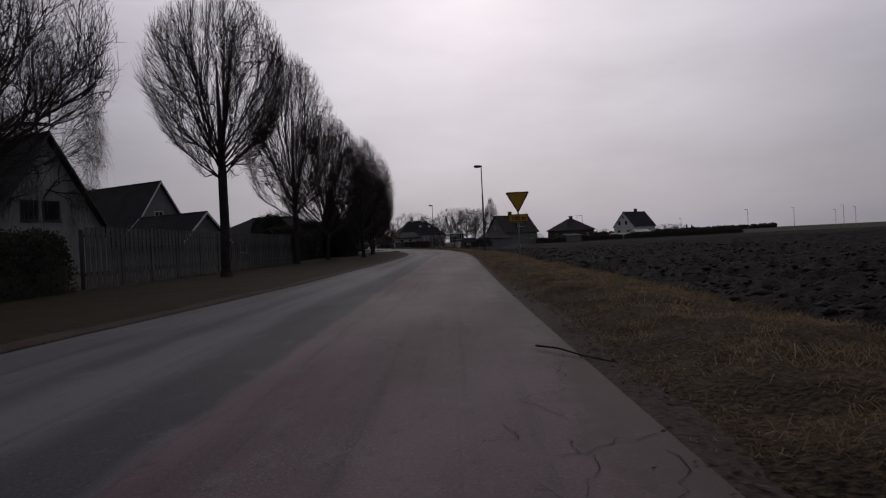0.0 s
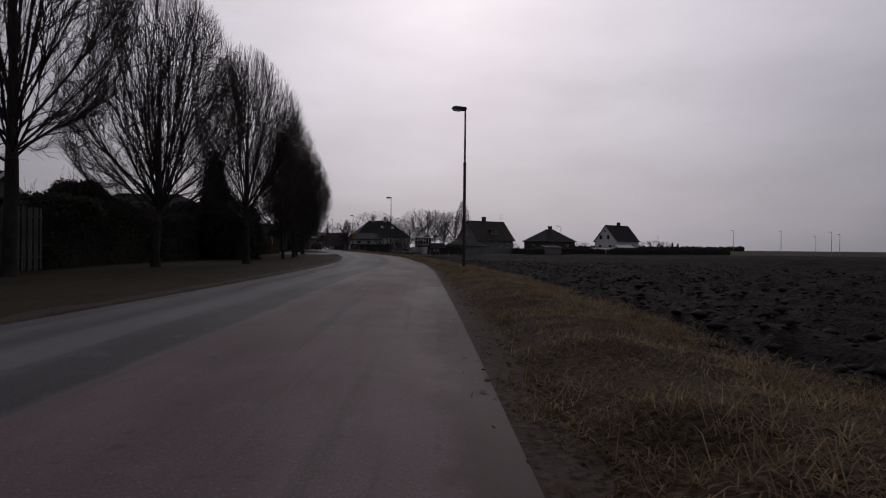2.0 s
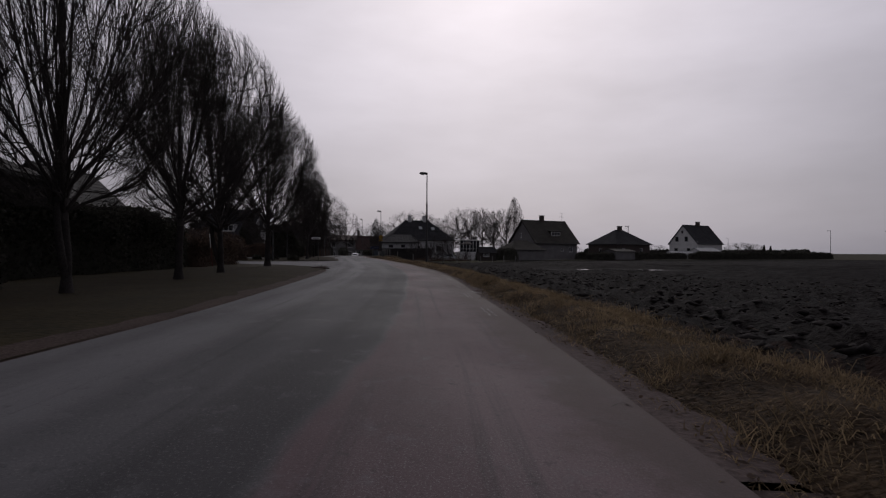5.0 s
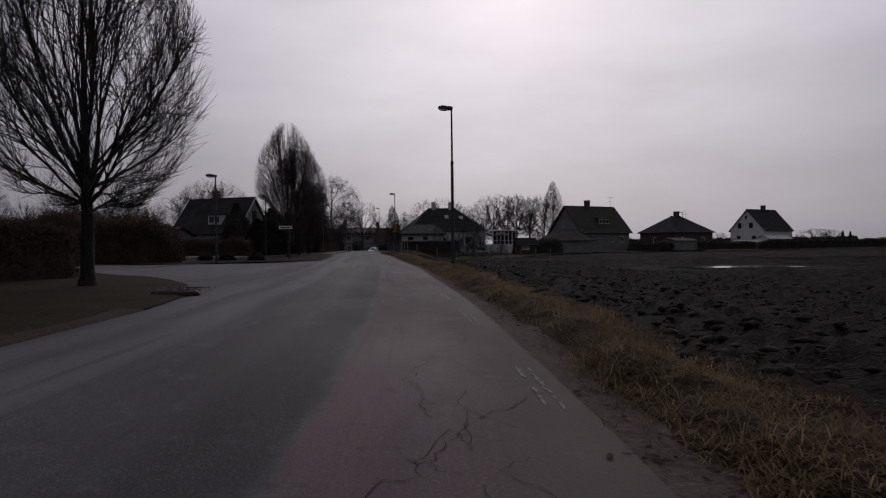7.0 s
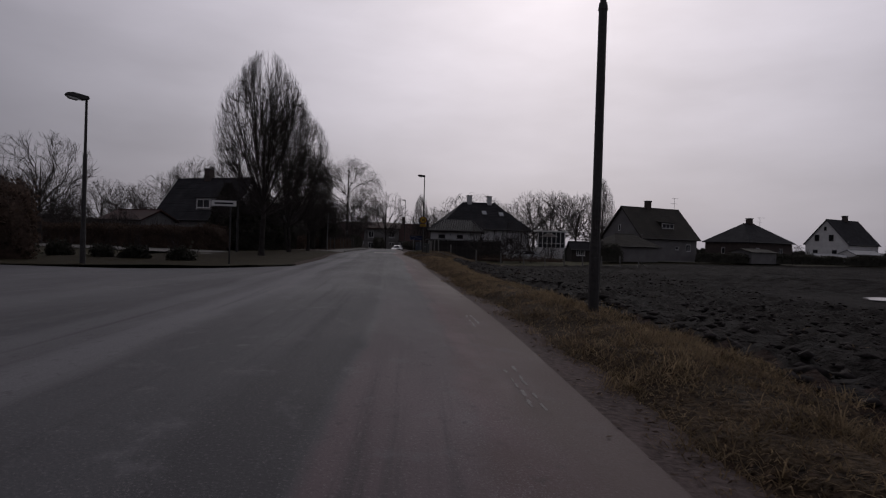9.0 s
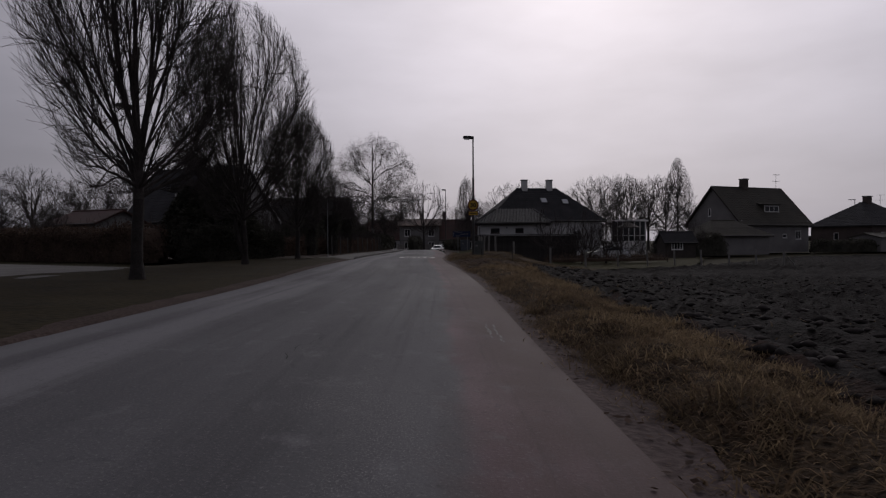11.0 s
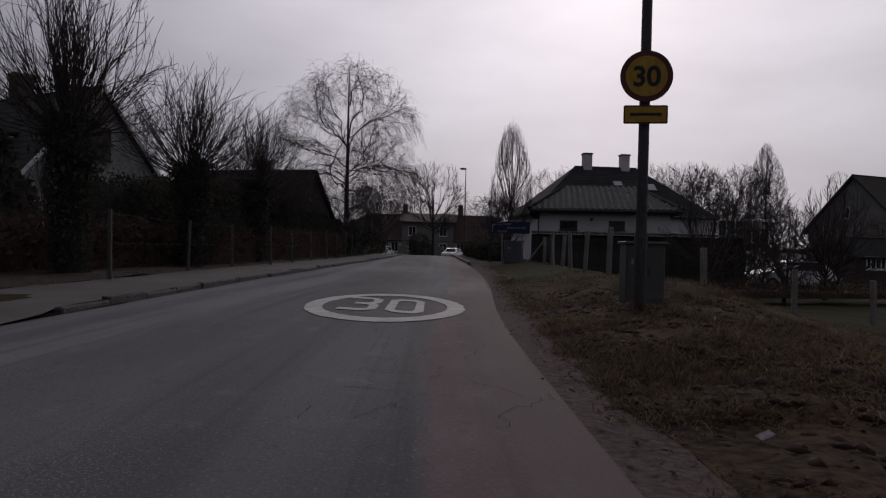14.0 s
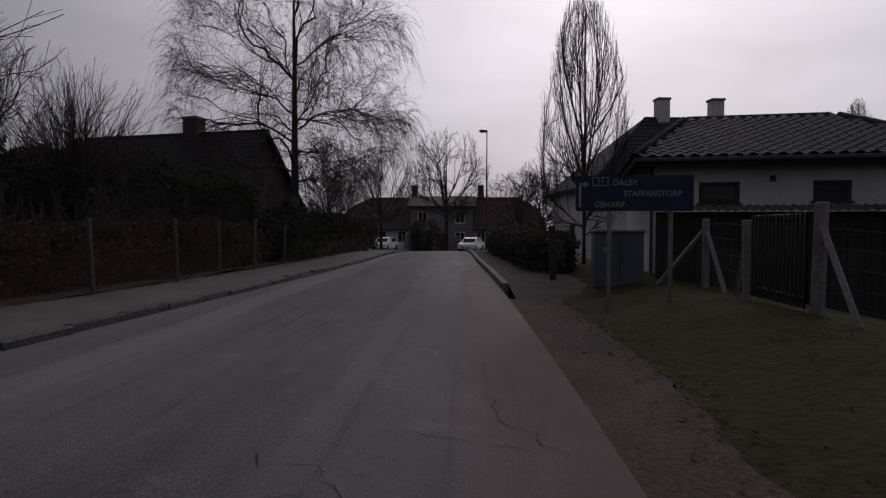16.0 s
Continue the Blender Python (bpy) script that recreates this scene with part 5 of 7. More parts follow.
edge_dash = bmesh.new()
for i, y in enumerate((64.6, 68.3, 72.1, 76.6, 80.3, 84.4, 88.0, 91.4, 95.4, 99.2, 103.0, 121.0)):
    back = np.interp(y, [70, 77, 81, 84.4, 91, 103], [0.29, 0.22, 0.20, 0.27, 0.44, 0.36])
    t = math.atan2(-(EDGE_R(y + 1) - EDGE_R(y - 1)), 2)
    for side in (-0.042, 0.042):
        for k in range(16):
            v = y - 0.6 + 0.08 * k + RNG.uniform(-0.03, 0.03)
            if RNG.random() < 0.55:
                worn_patch(edge_dash, float(EDGE_R(v)) - back + side + RNG.uniform(-0.012, 0.012), v, 0.012 + 0.020 * RNG.random(), 0.07 + 0.12 * RNG.random(), t + RNG.normal(0, 0.05), 100 + 37 * i + k, 0.0035 + 0.0001 * k)
ed = part("edge_line", edge_dash, M_DASH)
tagged(ed, "worn broken white edge line on the asphalt", "road marking", kind="structure")


def speed_marking():
    """A painted ring with the number 30, stretched along the road and lying on its camber."""
    cx, cy, turn = -11.36, 151.62, 10.5
    root = thing("speed_marking", "worn white painted ring with 30 on the asphalt", "road marking", at=(cx, cy, 0.0), turn=turn)
    back = pose(cx, cy, 0, 0, 0, turn)

    def lay(me):
        for v in me.vertices:
            w = back @ v.co
            v.co.z = float(road_height(w.x, w.y)) + 0.009
        me.update()

    rng = np.random.default_rng(5)
    n, k = 140, 4
    a = np.linspace(0, 2 * np.pi, n, endpoint=False)
    ro = 1 + rng.normal(0, 0.006, n) - 0.025 * bumps(a * 9, a * 0 + 2, 3) ** 3
    ri = 0.735 + 0.03 * bumps(a * 2, a * 0, 3) + rng.normal(0, 0.005, n)
    V = []
    for j in range(k):
        t = j / (k - 1)
        f, g = ro * (1 - t) + ri * 1.03 * t, ro * (1 - t) + ri * 1.06 * t
        V.append(np.stack([1.115 * f * np.cos(a), 1.88 * g * np.sin(a), 0 * a], 1))
    Q = np.array([(j * n + i, j * n + (i + 1) % n, (j + 1) * n + (i + 1) % n, (j + 1) * n + i) for j in range(k - 1) for i in range(n)])
    ring = mesh_quads("ring", np.concatenate(V), Q)
    ring.flip_normals()
    lay(ring)
    put_mesh("ring", ring, M_PAINT, root)
    zero_out = [(0.25, 0), (0.75, 0), (1, 0.12), (1, 0.88), (0.75, 1), (0.25, 1), (0, 0.88), (0, 0.12)]
    zero_in = [(0.34, 0.13), (0.66, 0.13), (0.76, 0.19), (0.76, 0.81), (0.66, 0.87), (0.34, 0.87), (0.24, 0.81), (0.24, 0.19)]
    three_out = [(0, 1), (0.70, 1), (1, 0.88), (1, 0.60), (0.88, 0.50), (1, 0.40), (1, 0.12), (0.70, 0), (0, 0)]
    three_in = [(0, 0.87), (0.62, 0.87), (0.75, 0.81), (0.75, 0.63), (0.62, 0.565), (0.75, 0.37), (0.75, 0.19), (0.62, 0.13), (0, 0.13)]
    bar = [(0.62, 0.435), (0.28, 0.565), (0.28, 0.435)]
    zero = (zero_out + zero_in, [(i, (i + 1) % 8, 8 + (i + 1) % 8, 8 + i) for i in range(8)])
    three = (three_out + three_in + bar, [(i, i + 1, 10 + i, 9 + i) for i in (0, 1, 2, 3)] + [(4, 5, 14, 18), (5, 6, 15, 14), (6, 7, 16, 15), (7, 8, 17, 16)] + [(13, 4, 18), (19, 13, 18), (19, 18, 20)])
    for (pts, faces), x0, x1, y0, y1 in ((three, -0.62, -0.10, -0.84, 0.98), (zero, 0.02, 0.54, -0.84, 0.98)):
        bm = bmesh.new()
        vs = [bm.verts.new((x0 + (x1 - x0) * p, y0 + (y1 - y0) * q - 0.25 * (x0 + (x1 - x0) * p), 0)) for p, q in pts]
        for f in faces:
            bm.faces.new([vs[i] for i in f])
        bmesh.ops.recalc_face_normals(bm, faces=bm.faces[:])
        bmesh.ops.subdivide_edges(bm, edges=bm.edges[:], cuts=2, use_grid_fill=True)
        for v in bm.verts:
            v.co.x += 0.006 * noise.noise(v.co * 9.0)
            v.co.y += 0.012 * noise.noise(v.co * 7.0 + Vector((3, 1, 2)))
        me = bpy.data.meshes.new("digit")
        bm.to_mesh(me)
        bm.free()
        lay(me)
        put_mesh("digit", me, M_PAINT, root)
    return root


speed_marking()


# ---- kerbs and footway ----
def kerb_run(name, label, f, y0, y1, side, height=0.11, width=0.13, gap=1.0, worn=0.0, mat=None):
    root = thing(name, label, "kerb", kind="structure")
    rng = np.random.default_rng(8)
    y = y0
    while y < y1:
        a, b = Vector((float(f(y)), y, 0)), Vector((float(f(y + gap)), y + gap, 0))
        d = b - a
        z = float(land(a.x, y))
        bm = boxed(-width if side < 0 else 0, 0 if side < 0 else width, 0.003, d.length - 0.003, -0.18, height, 0.012 + 0.6 * worn)
        for v in bm.verts:
            if v.co.z > 0:
                v.co += Vector(rng.normal(0, worn, 3)) * 0.5
        k = part("kerb_stone", bm, mat or M_KERB, root)
        k.matrix_local = Matrix.Translation((a.x + rng.normal(0, worn), a.y, z + rng.normal(0, worn))) @ Matrix.Rotation(rng.normal(0, 2.5 * worn), 4, "Y") @ Matrix.Rotation(math.atan2(-d.x, d.y), 4, "Z")
        y += gap
    return root


kerb_run("kerb", "worn concrete kerb along the footway", EDGE_L, 149.4, 217.0, -1, 0.066, worn=0.013, mat=M_OLDKERB)
kerb_run("kerb", "concrete kerb beside the gritty footpath", lambda y: EDGE_R(y) + 0.02, 171.6, 216.0, 1, 0.088)
FENCE_LINE = line([(-16.6, 147), (-17.3, 153), (-18.0, 158), (-18.55, 164), (-19.2, 170), (-19.9, 176), (-21.2, 184), (-23.3, 196), (-27.5, 218)])
fw = sheet("footway", lambda y: FENCE_LINE(y) - 0.25, lambda y: EDGE_L(y) + 0.05 - 0.17 * smoothstep(149.2, 149.5, y), np.arange(147.4, 217, 0.4), 10, lambda x, y: land(x, y) - 0.05 + 0.095 * smoothstep(147.4, 149.6, y) + 0.02 * (bumps(x * 2, y * 2, 3) - 0.5), M_PAVE)
tagged(fw, "grey asphalt footway with fallen leaves at its edge", "footway", kind="structure")
yard = sheet("yard_earth", lambda y: FENCE_LINE(y) - 30, lambda y: FENCE_LINE(y) - 0.2, np.arange(147, 217, 1.0), 40, lambda x, y: land(x, y) + 0.05 + 0.2 * (bumps(x * 0.6, y * 0.6, 4) - 0.5), surface("leafy_garden_earth", (0.016, 0.0105, 0.0078), (0.046, 0.030, 0.021), 1.1, 20.0, 0.95, 0.9, 0.03))
tagged(yard, "dark garden earth strewn with brown leaves", "ground", kind="structure")



# ---- trees and hedges ----
def stand(ob, x, y, turn=0.0, sx=1.0, sz=1.0, z=None, tilt=0.0):
    ob.matrix_basis = Matrix.Translation((x, y, float(land(x, y)) if z is None else z)) @ Matrix.Rotation(radians(turn), 4, "Z") @ Matrix.Rotation(radians(tilt), 4, "X") @ Matrix.Diagonal((sx, sx, sz, 1))
    return ob


def again(ob, x, y, turn=0.0, sx=1.0, sz=1.0, label=""):
    c = copy_thing(ob, Matrix.Translation((x, y, float(land(x, y)))) @ Matrix.Rotation(radians(turn), 4, "Z") @ Matrix.Diagonal((sx, sx, sz, 1)))
    if label:
        c["label"] = label
    return c


row_label = "bare upright hornbeam with dense ascending twigs on the verge"
dense = dict(second=8, third=7, twigs=6, limb_r=0.05, twig_r=0.006, wander=0.07)
tree_a = fan_tree("hornbeam", 1, row_label, 12.3, 4.3, 2.8, limbs=22, trunk_r=0.2, peak=0.54, **dense)
tree_b = fan_tree("hornbeam", 2, row_label, 14.4, 3.2, 3.1, limbs=25, trunk_r=0.19, peak=0.45, **dense)
tree_c = fan_tree("hornbeam", 3, row_label, 10.6, 1.9, 3.05, limbs=25, trunk_r=0.18, peak=0.44, **dense)
tree_d = fan_tree("hornbeam", 13, row_label, 10.6, 1.6, 3.2, limbs=25, trunk_r=0.14, peak=0.46, twin=True, **dense)
for t in (tree_a, tree_b, tree_c, tree_d):
    t["group"] = "row of hornbeams"
again(tree_d, -16.2, 138.8, 200, 0.93, 1.06)
again(tree_d, -6.5, 67.8, 250, 0.80, 1.0)
again(tree_d, -7.7, 80.6, 170, 0.92, 1.0)
again(tree_c, -6.1, 55.8, 200, 0.95, 1.04)
again(tree_c, -6.9, 74.5, 100, 0.72, 0.92)
again(tree_c, -14.6, 129.4, 120, 0.88, 1.13)
again(tree_c, -17.7, 148.3, 10, 0.74, 0.86)
stand(tree_a, -8.45, 25.7)
stand(tree_b, -9.0, 41.7, 40)
stand(tree_c, -8.8, 91.6, 20, 0.98, 0.99)
stand(tree_d, -8.3, 50.0, 80, 1.12, 1.15)

near_tree = fan_tree("broad_tree", 4, "large bare tree beside the gable house", 14.5, 2.8, 5.0, limbs=18, second=9, third=8, trunk_r=0.26, peak=0.5, full=0.6, wander=0.35, rise=(25, 80), limb_r=0.09)
stand(near_tree, -15.4, 20.0)
weeping = fan_tree("birch", 5, "bare weeping birch with fine hanging twigs", 14.0, 2.6, 5.5, limbs=17, second=8, third=8, twigs=8, trunk_r=0.23, peak=0.45, full=0.55, wander=0.35, rise=(0, 62), leader=0.93, limb_r=0.06, start=0.9, hang=1.7, spread=(0.26, 0.09), twig_r=0.0055, twig_len=(0.45, 1.0), bark=M_BIRCH, top=0.9)
again(weeping, -28.6, 46.4, 100, 0.78, 1.4, "bare weeping birch behind the gable house")
stand(weeping, -23.0, 184.2, 30, 0.93, 0.97)
poplar = fan_tree("poplar", 6, "slim bare poplar with upright branches beside the annex", 8.2, 0.7, 1.45, limbs=20, second=6, third=5, twigs=5, trunk_r=0.075, peak=0.34, full=0.65, rise=(72, 89), limb_r=0.032, leader=0.9, start=0.7, wander=0.06, twig_r=0.005)
stand(poplar, -11.2, 176.5, 0, 0.8, 0.94)
slim = fan_tree("slim_tree", 7, "tall slim bare tree behind the gardens", 19.5, 4.0, 3.4, limbs=26, second=6, third=5, twigs=5, trunk_r=0.25, peak=0.3, full=0.8, wander=0.4, rise=(30, 80), leader=0.95, start=1.0, limb_r=0.07, twig_r=0.014)
stand(slim, 24.4, 249.0)
far_a = fan_tree("garden_tree", 8, "bare spreading garden tree", 13.0, 2.4, 5.6, limbs=14, second=6, third=4, twigs=4, trunk_r=0.24, peak=0.5, full=0.55, wander=0.30, rise=(10, 75), limb_r=0.10, start=0.5, twig_r=0.018, twig_len=(0.5, 1.2))
far_b = fan_tree("garden_tree", 9, "bare round-crowned street tree", 11.8, 2.8, 4.8, limbs=13, second=6, third=4, twigs=4, trunk_r=0.22, peak=0.52, full=0.5, wander=0.32, rise=(5, 70), limb_r=0.10, start=0.4, twig_r=0.018, twig_len=(0.5, 1.2))
stand(far_a, 5.0, 240.0, 0, 1.2, 1.0)
stand(far_b, -24.2, 223.0, 0, 0.9, 1.10)
for x, y, turn, sx, sz, which in ((11.5, 244, 60, 1.0, 1.22, 0), (17, 240, 130, 1.3, 1.15, 1), (21.5, 247, 200, 0.95, 1.2, 0), (8.0, 250, 300, 1.0, 1.25, 0), (14.5, 252, 210, 1.3, 1.25, 1), (-7, 243, 250, 1.35, 1.12, 0), (-1.5, 246, 20, 1.2, 1.0, 1), (-31, 222, 100, 0.8, 0.86, 1), (-17.5, 236, 80, 0.7, 0.75, 0), (-13.5, 205, 10, 0.55, 0.55, 1),
        (-38, 142, 40, 0.62, 0.72, 0), (-30, 205, 300, 0.6, 0.7, 1), (-60, 150, 10, 0.9, 0.8, 1), (-72, 160, 99, 1.0, 0.85, 0), (-83, 150, 160, 1.0, 0.9, 1), (-53, 181, 220, 0.8, 0.66, 0), (-95, 170, 290, 1.2, 0.95, 0), (-46, 182, 30, 0.9, 0.9, 1), (-62, 186, 70, 0.9, 0.75, 0), (-30, 160, 120, 0.5, 0.55, 1), (-110, 165, 10, 1.2, 0.9, 1), (-78, 196, 55, 1.2, 1.0, 1), (-34, 132, 33, 0.36, 0.38, 0),
        (95, 250, 0, 0.75, 0.42, 0), (101, 253, 70, 0.7, 0.40, 1), (62, 243, 70, 0.5, 0.32, 1), (69, 249, 70, 0.5, 0.35, 0), (40, 235, 70, 0.4, 0.30, 0), (13.5, 190, 0, 0.35, 0.36, 1), (30, 262, 10, 0.9, 0.8, 0), (-19, 258, 10, 1.0, 0.95, 0), (-36, 262, 100, 1.1, 0.9, 1), (-50, 255, 60, 1.0, 0.9, 0), (-48, 122, 20, 0.5, 0.5, 1), (-27, 125.5, 70, 0.36, 0.36, 0), (-31.5, 127.5, 170, 0.36, 0.36, 1), (-37, 129, 270, 0.42, 0.40, 0), (-43, 129.5, 20, 0.45, 0.46, 1), (-50, 132, 120, 0.45, 0.42, 0), (-57, 133, 220, 0.5, 0.45, 1), (-66, 138, 310, 0.5, 0.48, 0), (-47, 178, 40, 0.7, 0.78, 0), (-51, 173, 140, 0.6, 0.55, 1), (-45, 184.5, 240, 0.8, 1.02, 0), (-56, 168, 10, 0.6, 0.5, 0), (-43.5, 187, 100, 1.0, 1.02, 1)):
    again((far_a, far_b)[which], x, y, turn, sx, sz)

shrub = bare_tree("shrub", 10, "bare multi-stemmed garden shrub", 4.2, 0.35, 1.5, limbs=22, subs=7, twigs=5, trunk_r=0.06, girth=0.3)
stand(shrub, -1.0, 171.0, 0, 1.0, 1.0)
for x, y, turn, sx, sz in ((0.8, 174.5, 40, 1.1, 1.25), (3.2, 172.8, 90, 1.2, 1.3), (1.8, 170.2, 190, 1.0, 1.1), (-0.4, 168.2, 130, 0.8, 0.9), (-3.2, 168.0, 60, 1.15, 1.15), (-22.0, 152.5, 10, 0.9, 0.8), (-23.5, 156.0, 80, 0.9, 1.0), (-21.6, 180.0, 70, 0.7, 0.7), (-22.8, 188, 170, 0.9, 0.9), (6.5, 182, 20, 0.8, 0.7), (-25.5, 161.5, 20, 1.1, 1.0), (-25, 146.5, 66, 1.0, 0.5), (-30, 119, 66, 1.2, 0.8), (-24, 122, 5, 1.1, 0.7), (-36, 120, 166, 1.2, 0.9)):
    again(shrub, x, y, turn, sx, sz)
for k in range(2, 32):
    again(shrub, -33.5 - 1.8 * k + 1.3 * math.sin(k * 2.7), 150.6 + 0.64 * k + 1.6 * math.sin(k * 4.1), 70 * k, 1.3 + 0.25 * math.sin(k * 1.9), 0.86 + 0.012 * k + 0.16 * math.sin(k * 3.3))

pol = pollard("pollard_willow", 3, "pollarded tree with knobbly head and a fan of shoots", 2.6, 0.27, 200, 3.0, 0.5)
stand(pol, -19.7, 160.2)
for x, y, turn, s, sz in ((-19.4, 155.0, 300, 0.95, 1.12), (-20.0, 164.9, 90, 0.88, 0.96), (-21.4, 170.5, 200, 0.62, 0.74)):
    again(pol, x, y, turn, s, sz)

con = conifer("thuja", 1, "dense dark evergreen conifer", 6.2, 1.7, 14000)
stand(con, -23.0, 146.0, 0, 1.2, 0.66)
for x, y, turn, s, sz in ((-21.8, 144.6, 90, 0.9, 0.8), (-21.8, 147.3, 150, 1.15, 1.3), (-10.4, 65.4, 70, 0.75, 1.66), (-32.4, 164.5, 20, 1.35, 1.75), (-24.2, 172.5, 20, 1.1, 0.74), (-26.0, 168.0, 70, 1.0, 0.80), (-23.6, 178.5, 200, 0.8, 0.75), (-25.5, 166.0, 200, 0.9, 0.7), (-24.6, 187.0, 99, 0.9, 0.6), (-12.2, 46.5, 0, 0.9, 0.6), (-12.8, 51.0, 100, 0.8, 0.62), (-12.3, 57.5, 40, 0.9, 0.7), (-11.9, 63.0, 50, 0.5, 0.82)):
    again(con, x, y, turn, s, sz)
cyp = conifer("small_cypress", 2, "small dark pointed cypress beyond the field", 4.4, 0.75, 2500, size=0.13)
stand(cyp, 104.4, 252.6)
again(cyp, 107.0, 253.6, 90, 1.0, 0.94)

hedge("large_shrub", "large rounded dark evergreen shrub behind the fence", (-15.6, 55.0), (-13.4, 57.5), 3.2, 4.3, 9000, M_HEDGE, 23, ragged=0.25, sprigs=30)
hedge("large_shrub", "rounded dark evergreen shrub beside a pointed conifer", (-14.6, 69.2), (-8.0, 66.6), 3.0, 4.1, 14000, M_HEDGE, 31, ragged=0.25, sprigs=20)
hedge("large_shrub", "brown leafless garden shrubbery behind the hedge", (-14.6, 79.0), (-14.9, 92.0), 2.4, 2.2, 14000, M_BROWNHEDGE, 32, ragged=0.35, sprigs=160)
hedge("hedge", "clipped black-green hedge beside the board fence", (-12.6, 8.0), (-12.4, 20.4), 2.6, 2.0, 22000, size=0.06, seed=1)
hedge("hedge", "tall dark evergreen hedge behind the hornbeams", (-11.8, 46.5), (-12.2, 69.0), 2.0, 2.7, 40000, size=0.085, seed=2, ragged=0.4, sprigs=60)
hedge("hedge", "tall dark evergreen hedge behind the hornbeams", (-12.2, 69.5), (-12.9, 88.2), 2.0, 2.5, 36000, size=0.085, seed=3, ragged=0.4, sprigs=60)
hedge("hedge", "dark clipped hedge at the junction", (-14.6, 91.5), (-24.0, 99.0), 1.6, 2.0, 6000, seed=4)
hedge("hedge", "brown beech hedge across the junction", (-17.4, 114.9), (-58.0, 124.8), 2.0, 2.3, 34000, M_BROWNHEDGE, 5, ragged=0.5, sprigs=160)
for i, (x, y, w) in enumerate(((-13.2, 118.3, 0.9), (-15.4, 118.9, 1.1), (-17.3, 119.4, 0.8), (-19.6, 120.2, 1.2), (-22.0, 121.0, 1.0), (-24.8, 121.8, 1.3))):
    hedge("shrub", "low dark rounded shrub before the lane", (x, y), (x - w, y + 0.2), 0.9, 0.62, 900, seed=60 + i, ragged=0.4, sprigs=12)
hedge("hedge", "tangled brown leafless scrub behind the junction hedge", (-21.5, 119.6), (-62.0, 130.5), 3.4, 2.9, 30000, M_BROWNHEDGE, 33, size=0.08, ragged=0.6, sprigs=900)
hedge("hedge", "dark brown bramble growth behind the wire fence", (-19.9, 161.0), (-21.0, 177.5), 0.9, 1.05, 22000, M_BROWNHEDGE, 34, size=0.045, ragged=0.5, sprigs=400)
hedge("hedge", "dark ragged evergreen thicket behind the verge", (-21.2, 142.4), (-20.4, 151.5), 2.0, 1.65, 22000, size=0.07, seed=8, ragged=0.35, sprigs=80)
hedge("hedge", "brown overgrown hedge inside the wire fence", (-20.8, 151.5), (-21.3, 163.0), 1.4, 0.8, 6000, M_BROWNHEDGE, 9, ragged=0.9, sprigs=120)
hedge("hedge", "tall dark evergreen thicket behind the wire fence", (-22.6, 159.5), (-23.6, 181.0), 2.4, 2.6, 30000, M_HEDGE, 21, size=0.07, ragged=0.6, sprigs=160)
hedge("hedge", "tall dark brown hedge rounding the junction corner", (-12.9, 88.5), (-13.3, 97.4), 2.2, 1.85, 16000, M_BROWNHEDGE, 22, size=0.06, ragged=0.25, sprigs=120)
hedge("hedge", "dark hedge along the footway", (-21.2, 178.5), (-24.4, 198.0), 1.6, 1.75, 10000, seed=10, ragged=0.3, sprigs=60)
hedge("hedge", "low dark clipped hedge along the gritty path", (-11.8, 174.6), (-15.2, 191.0), 1.2, 1.1, 8000, seed=11, ragged=0.2)
hedge("hedge", "dark garden hedge beside the house", (9.0, 189.0), (19.0, 196.5), 2.0, 2.2, 6000, seed=12, ragged=0.7, sprigs=60)
hedge("hedge", "dark hedge along the far edge of the field", (36.0, 214.0), (72.0, 233.0), 2.0, 1.6, 7000, seed=13, ragged=0.5, size=0.16)
hedge("hedge", "dark hedge along the far edge of the field", (72.5, 233.0), (132.0, 262.0), 2.0, 1.9, 9000, seed=14, ragged=0.6, size=0.18)
hedge("hedge", "bramble thicket along the garden boundary", (-3.6, 166.4), (7.0, 170.6), 1.2, 0.3, 5000, M_BROWNHEDGE, 15, size=0.05, ragged=0.9, sprigs=160)
hedge("hedge", "dark shrubs between the gardens", (-21.0, 199.0), (-24.0, 214.0), 1.8, 1.6, 6000, seed=16, ragged=0.5)
hedge("far_wood", "distant dark belt of woodland", (-420, 520), (-90, 610), 40, 12, 5000, seed=17, size=1.2, ragged=0.6, kind="structure")
hedge("far_wood", "thin distant line of trees on the horizon", (240, 1100), (560, 1000), 30, 5, 3000, seed=19, size=1.2, ragged=1.0, kind="structure")
hedge("hedge", "dark brown hedge along the side lane", (-22.4, 142.4), (-74, 161), 2.4, 1.8, 30000, M_BROWNHEDGE, 20, size=0.08, ragged=0.35, sprigs=400)



# ---- houses ----
def dormer(parent, x, y, z, w, h, d, wall_mat, roof_mat, panes=3):
    """A box dormer that faces -y on a roof, with a window."""
    dr = part("dormer", boxed(x - w / 2, x + w / 2, y, y + d, z, z + h), wall_mat, parent)
    bm = bmesh.new()
    roof_slab(bm, [(x - w / 2 - 0.2, y - 0.25, z + h + 0.06), (x + w / 2 + 0.2, y - 0.25, z + h + 0.06), (x + w / 2 + 0.2, y + d + 0.6, z + h + 0.35), (x - w / 2 - 0.2, y + d + 0.6, z + h + 0.35)], 0.12)
    part("dormer_roof", bm, roof_mat, dr)
    fr = window(parent, pose(x - w / 2 + 0.15, y - 0.11, z + 0.2), w - 0.3, h - 0.4, M_WHITE, panes)
    return dr


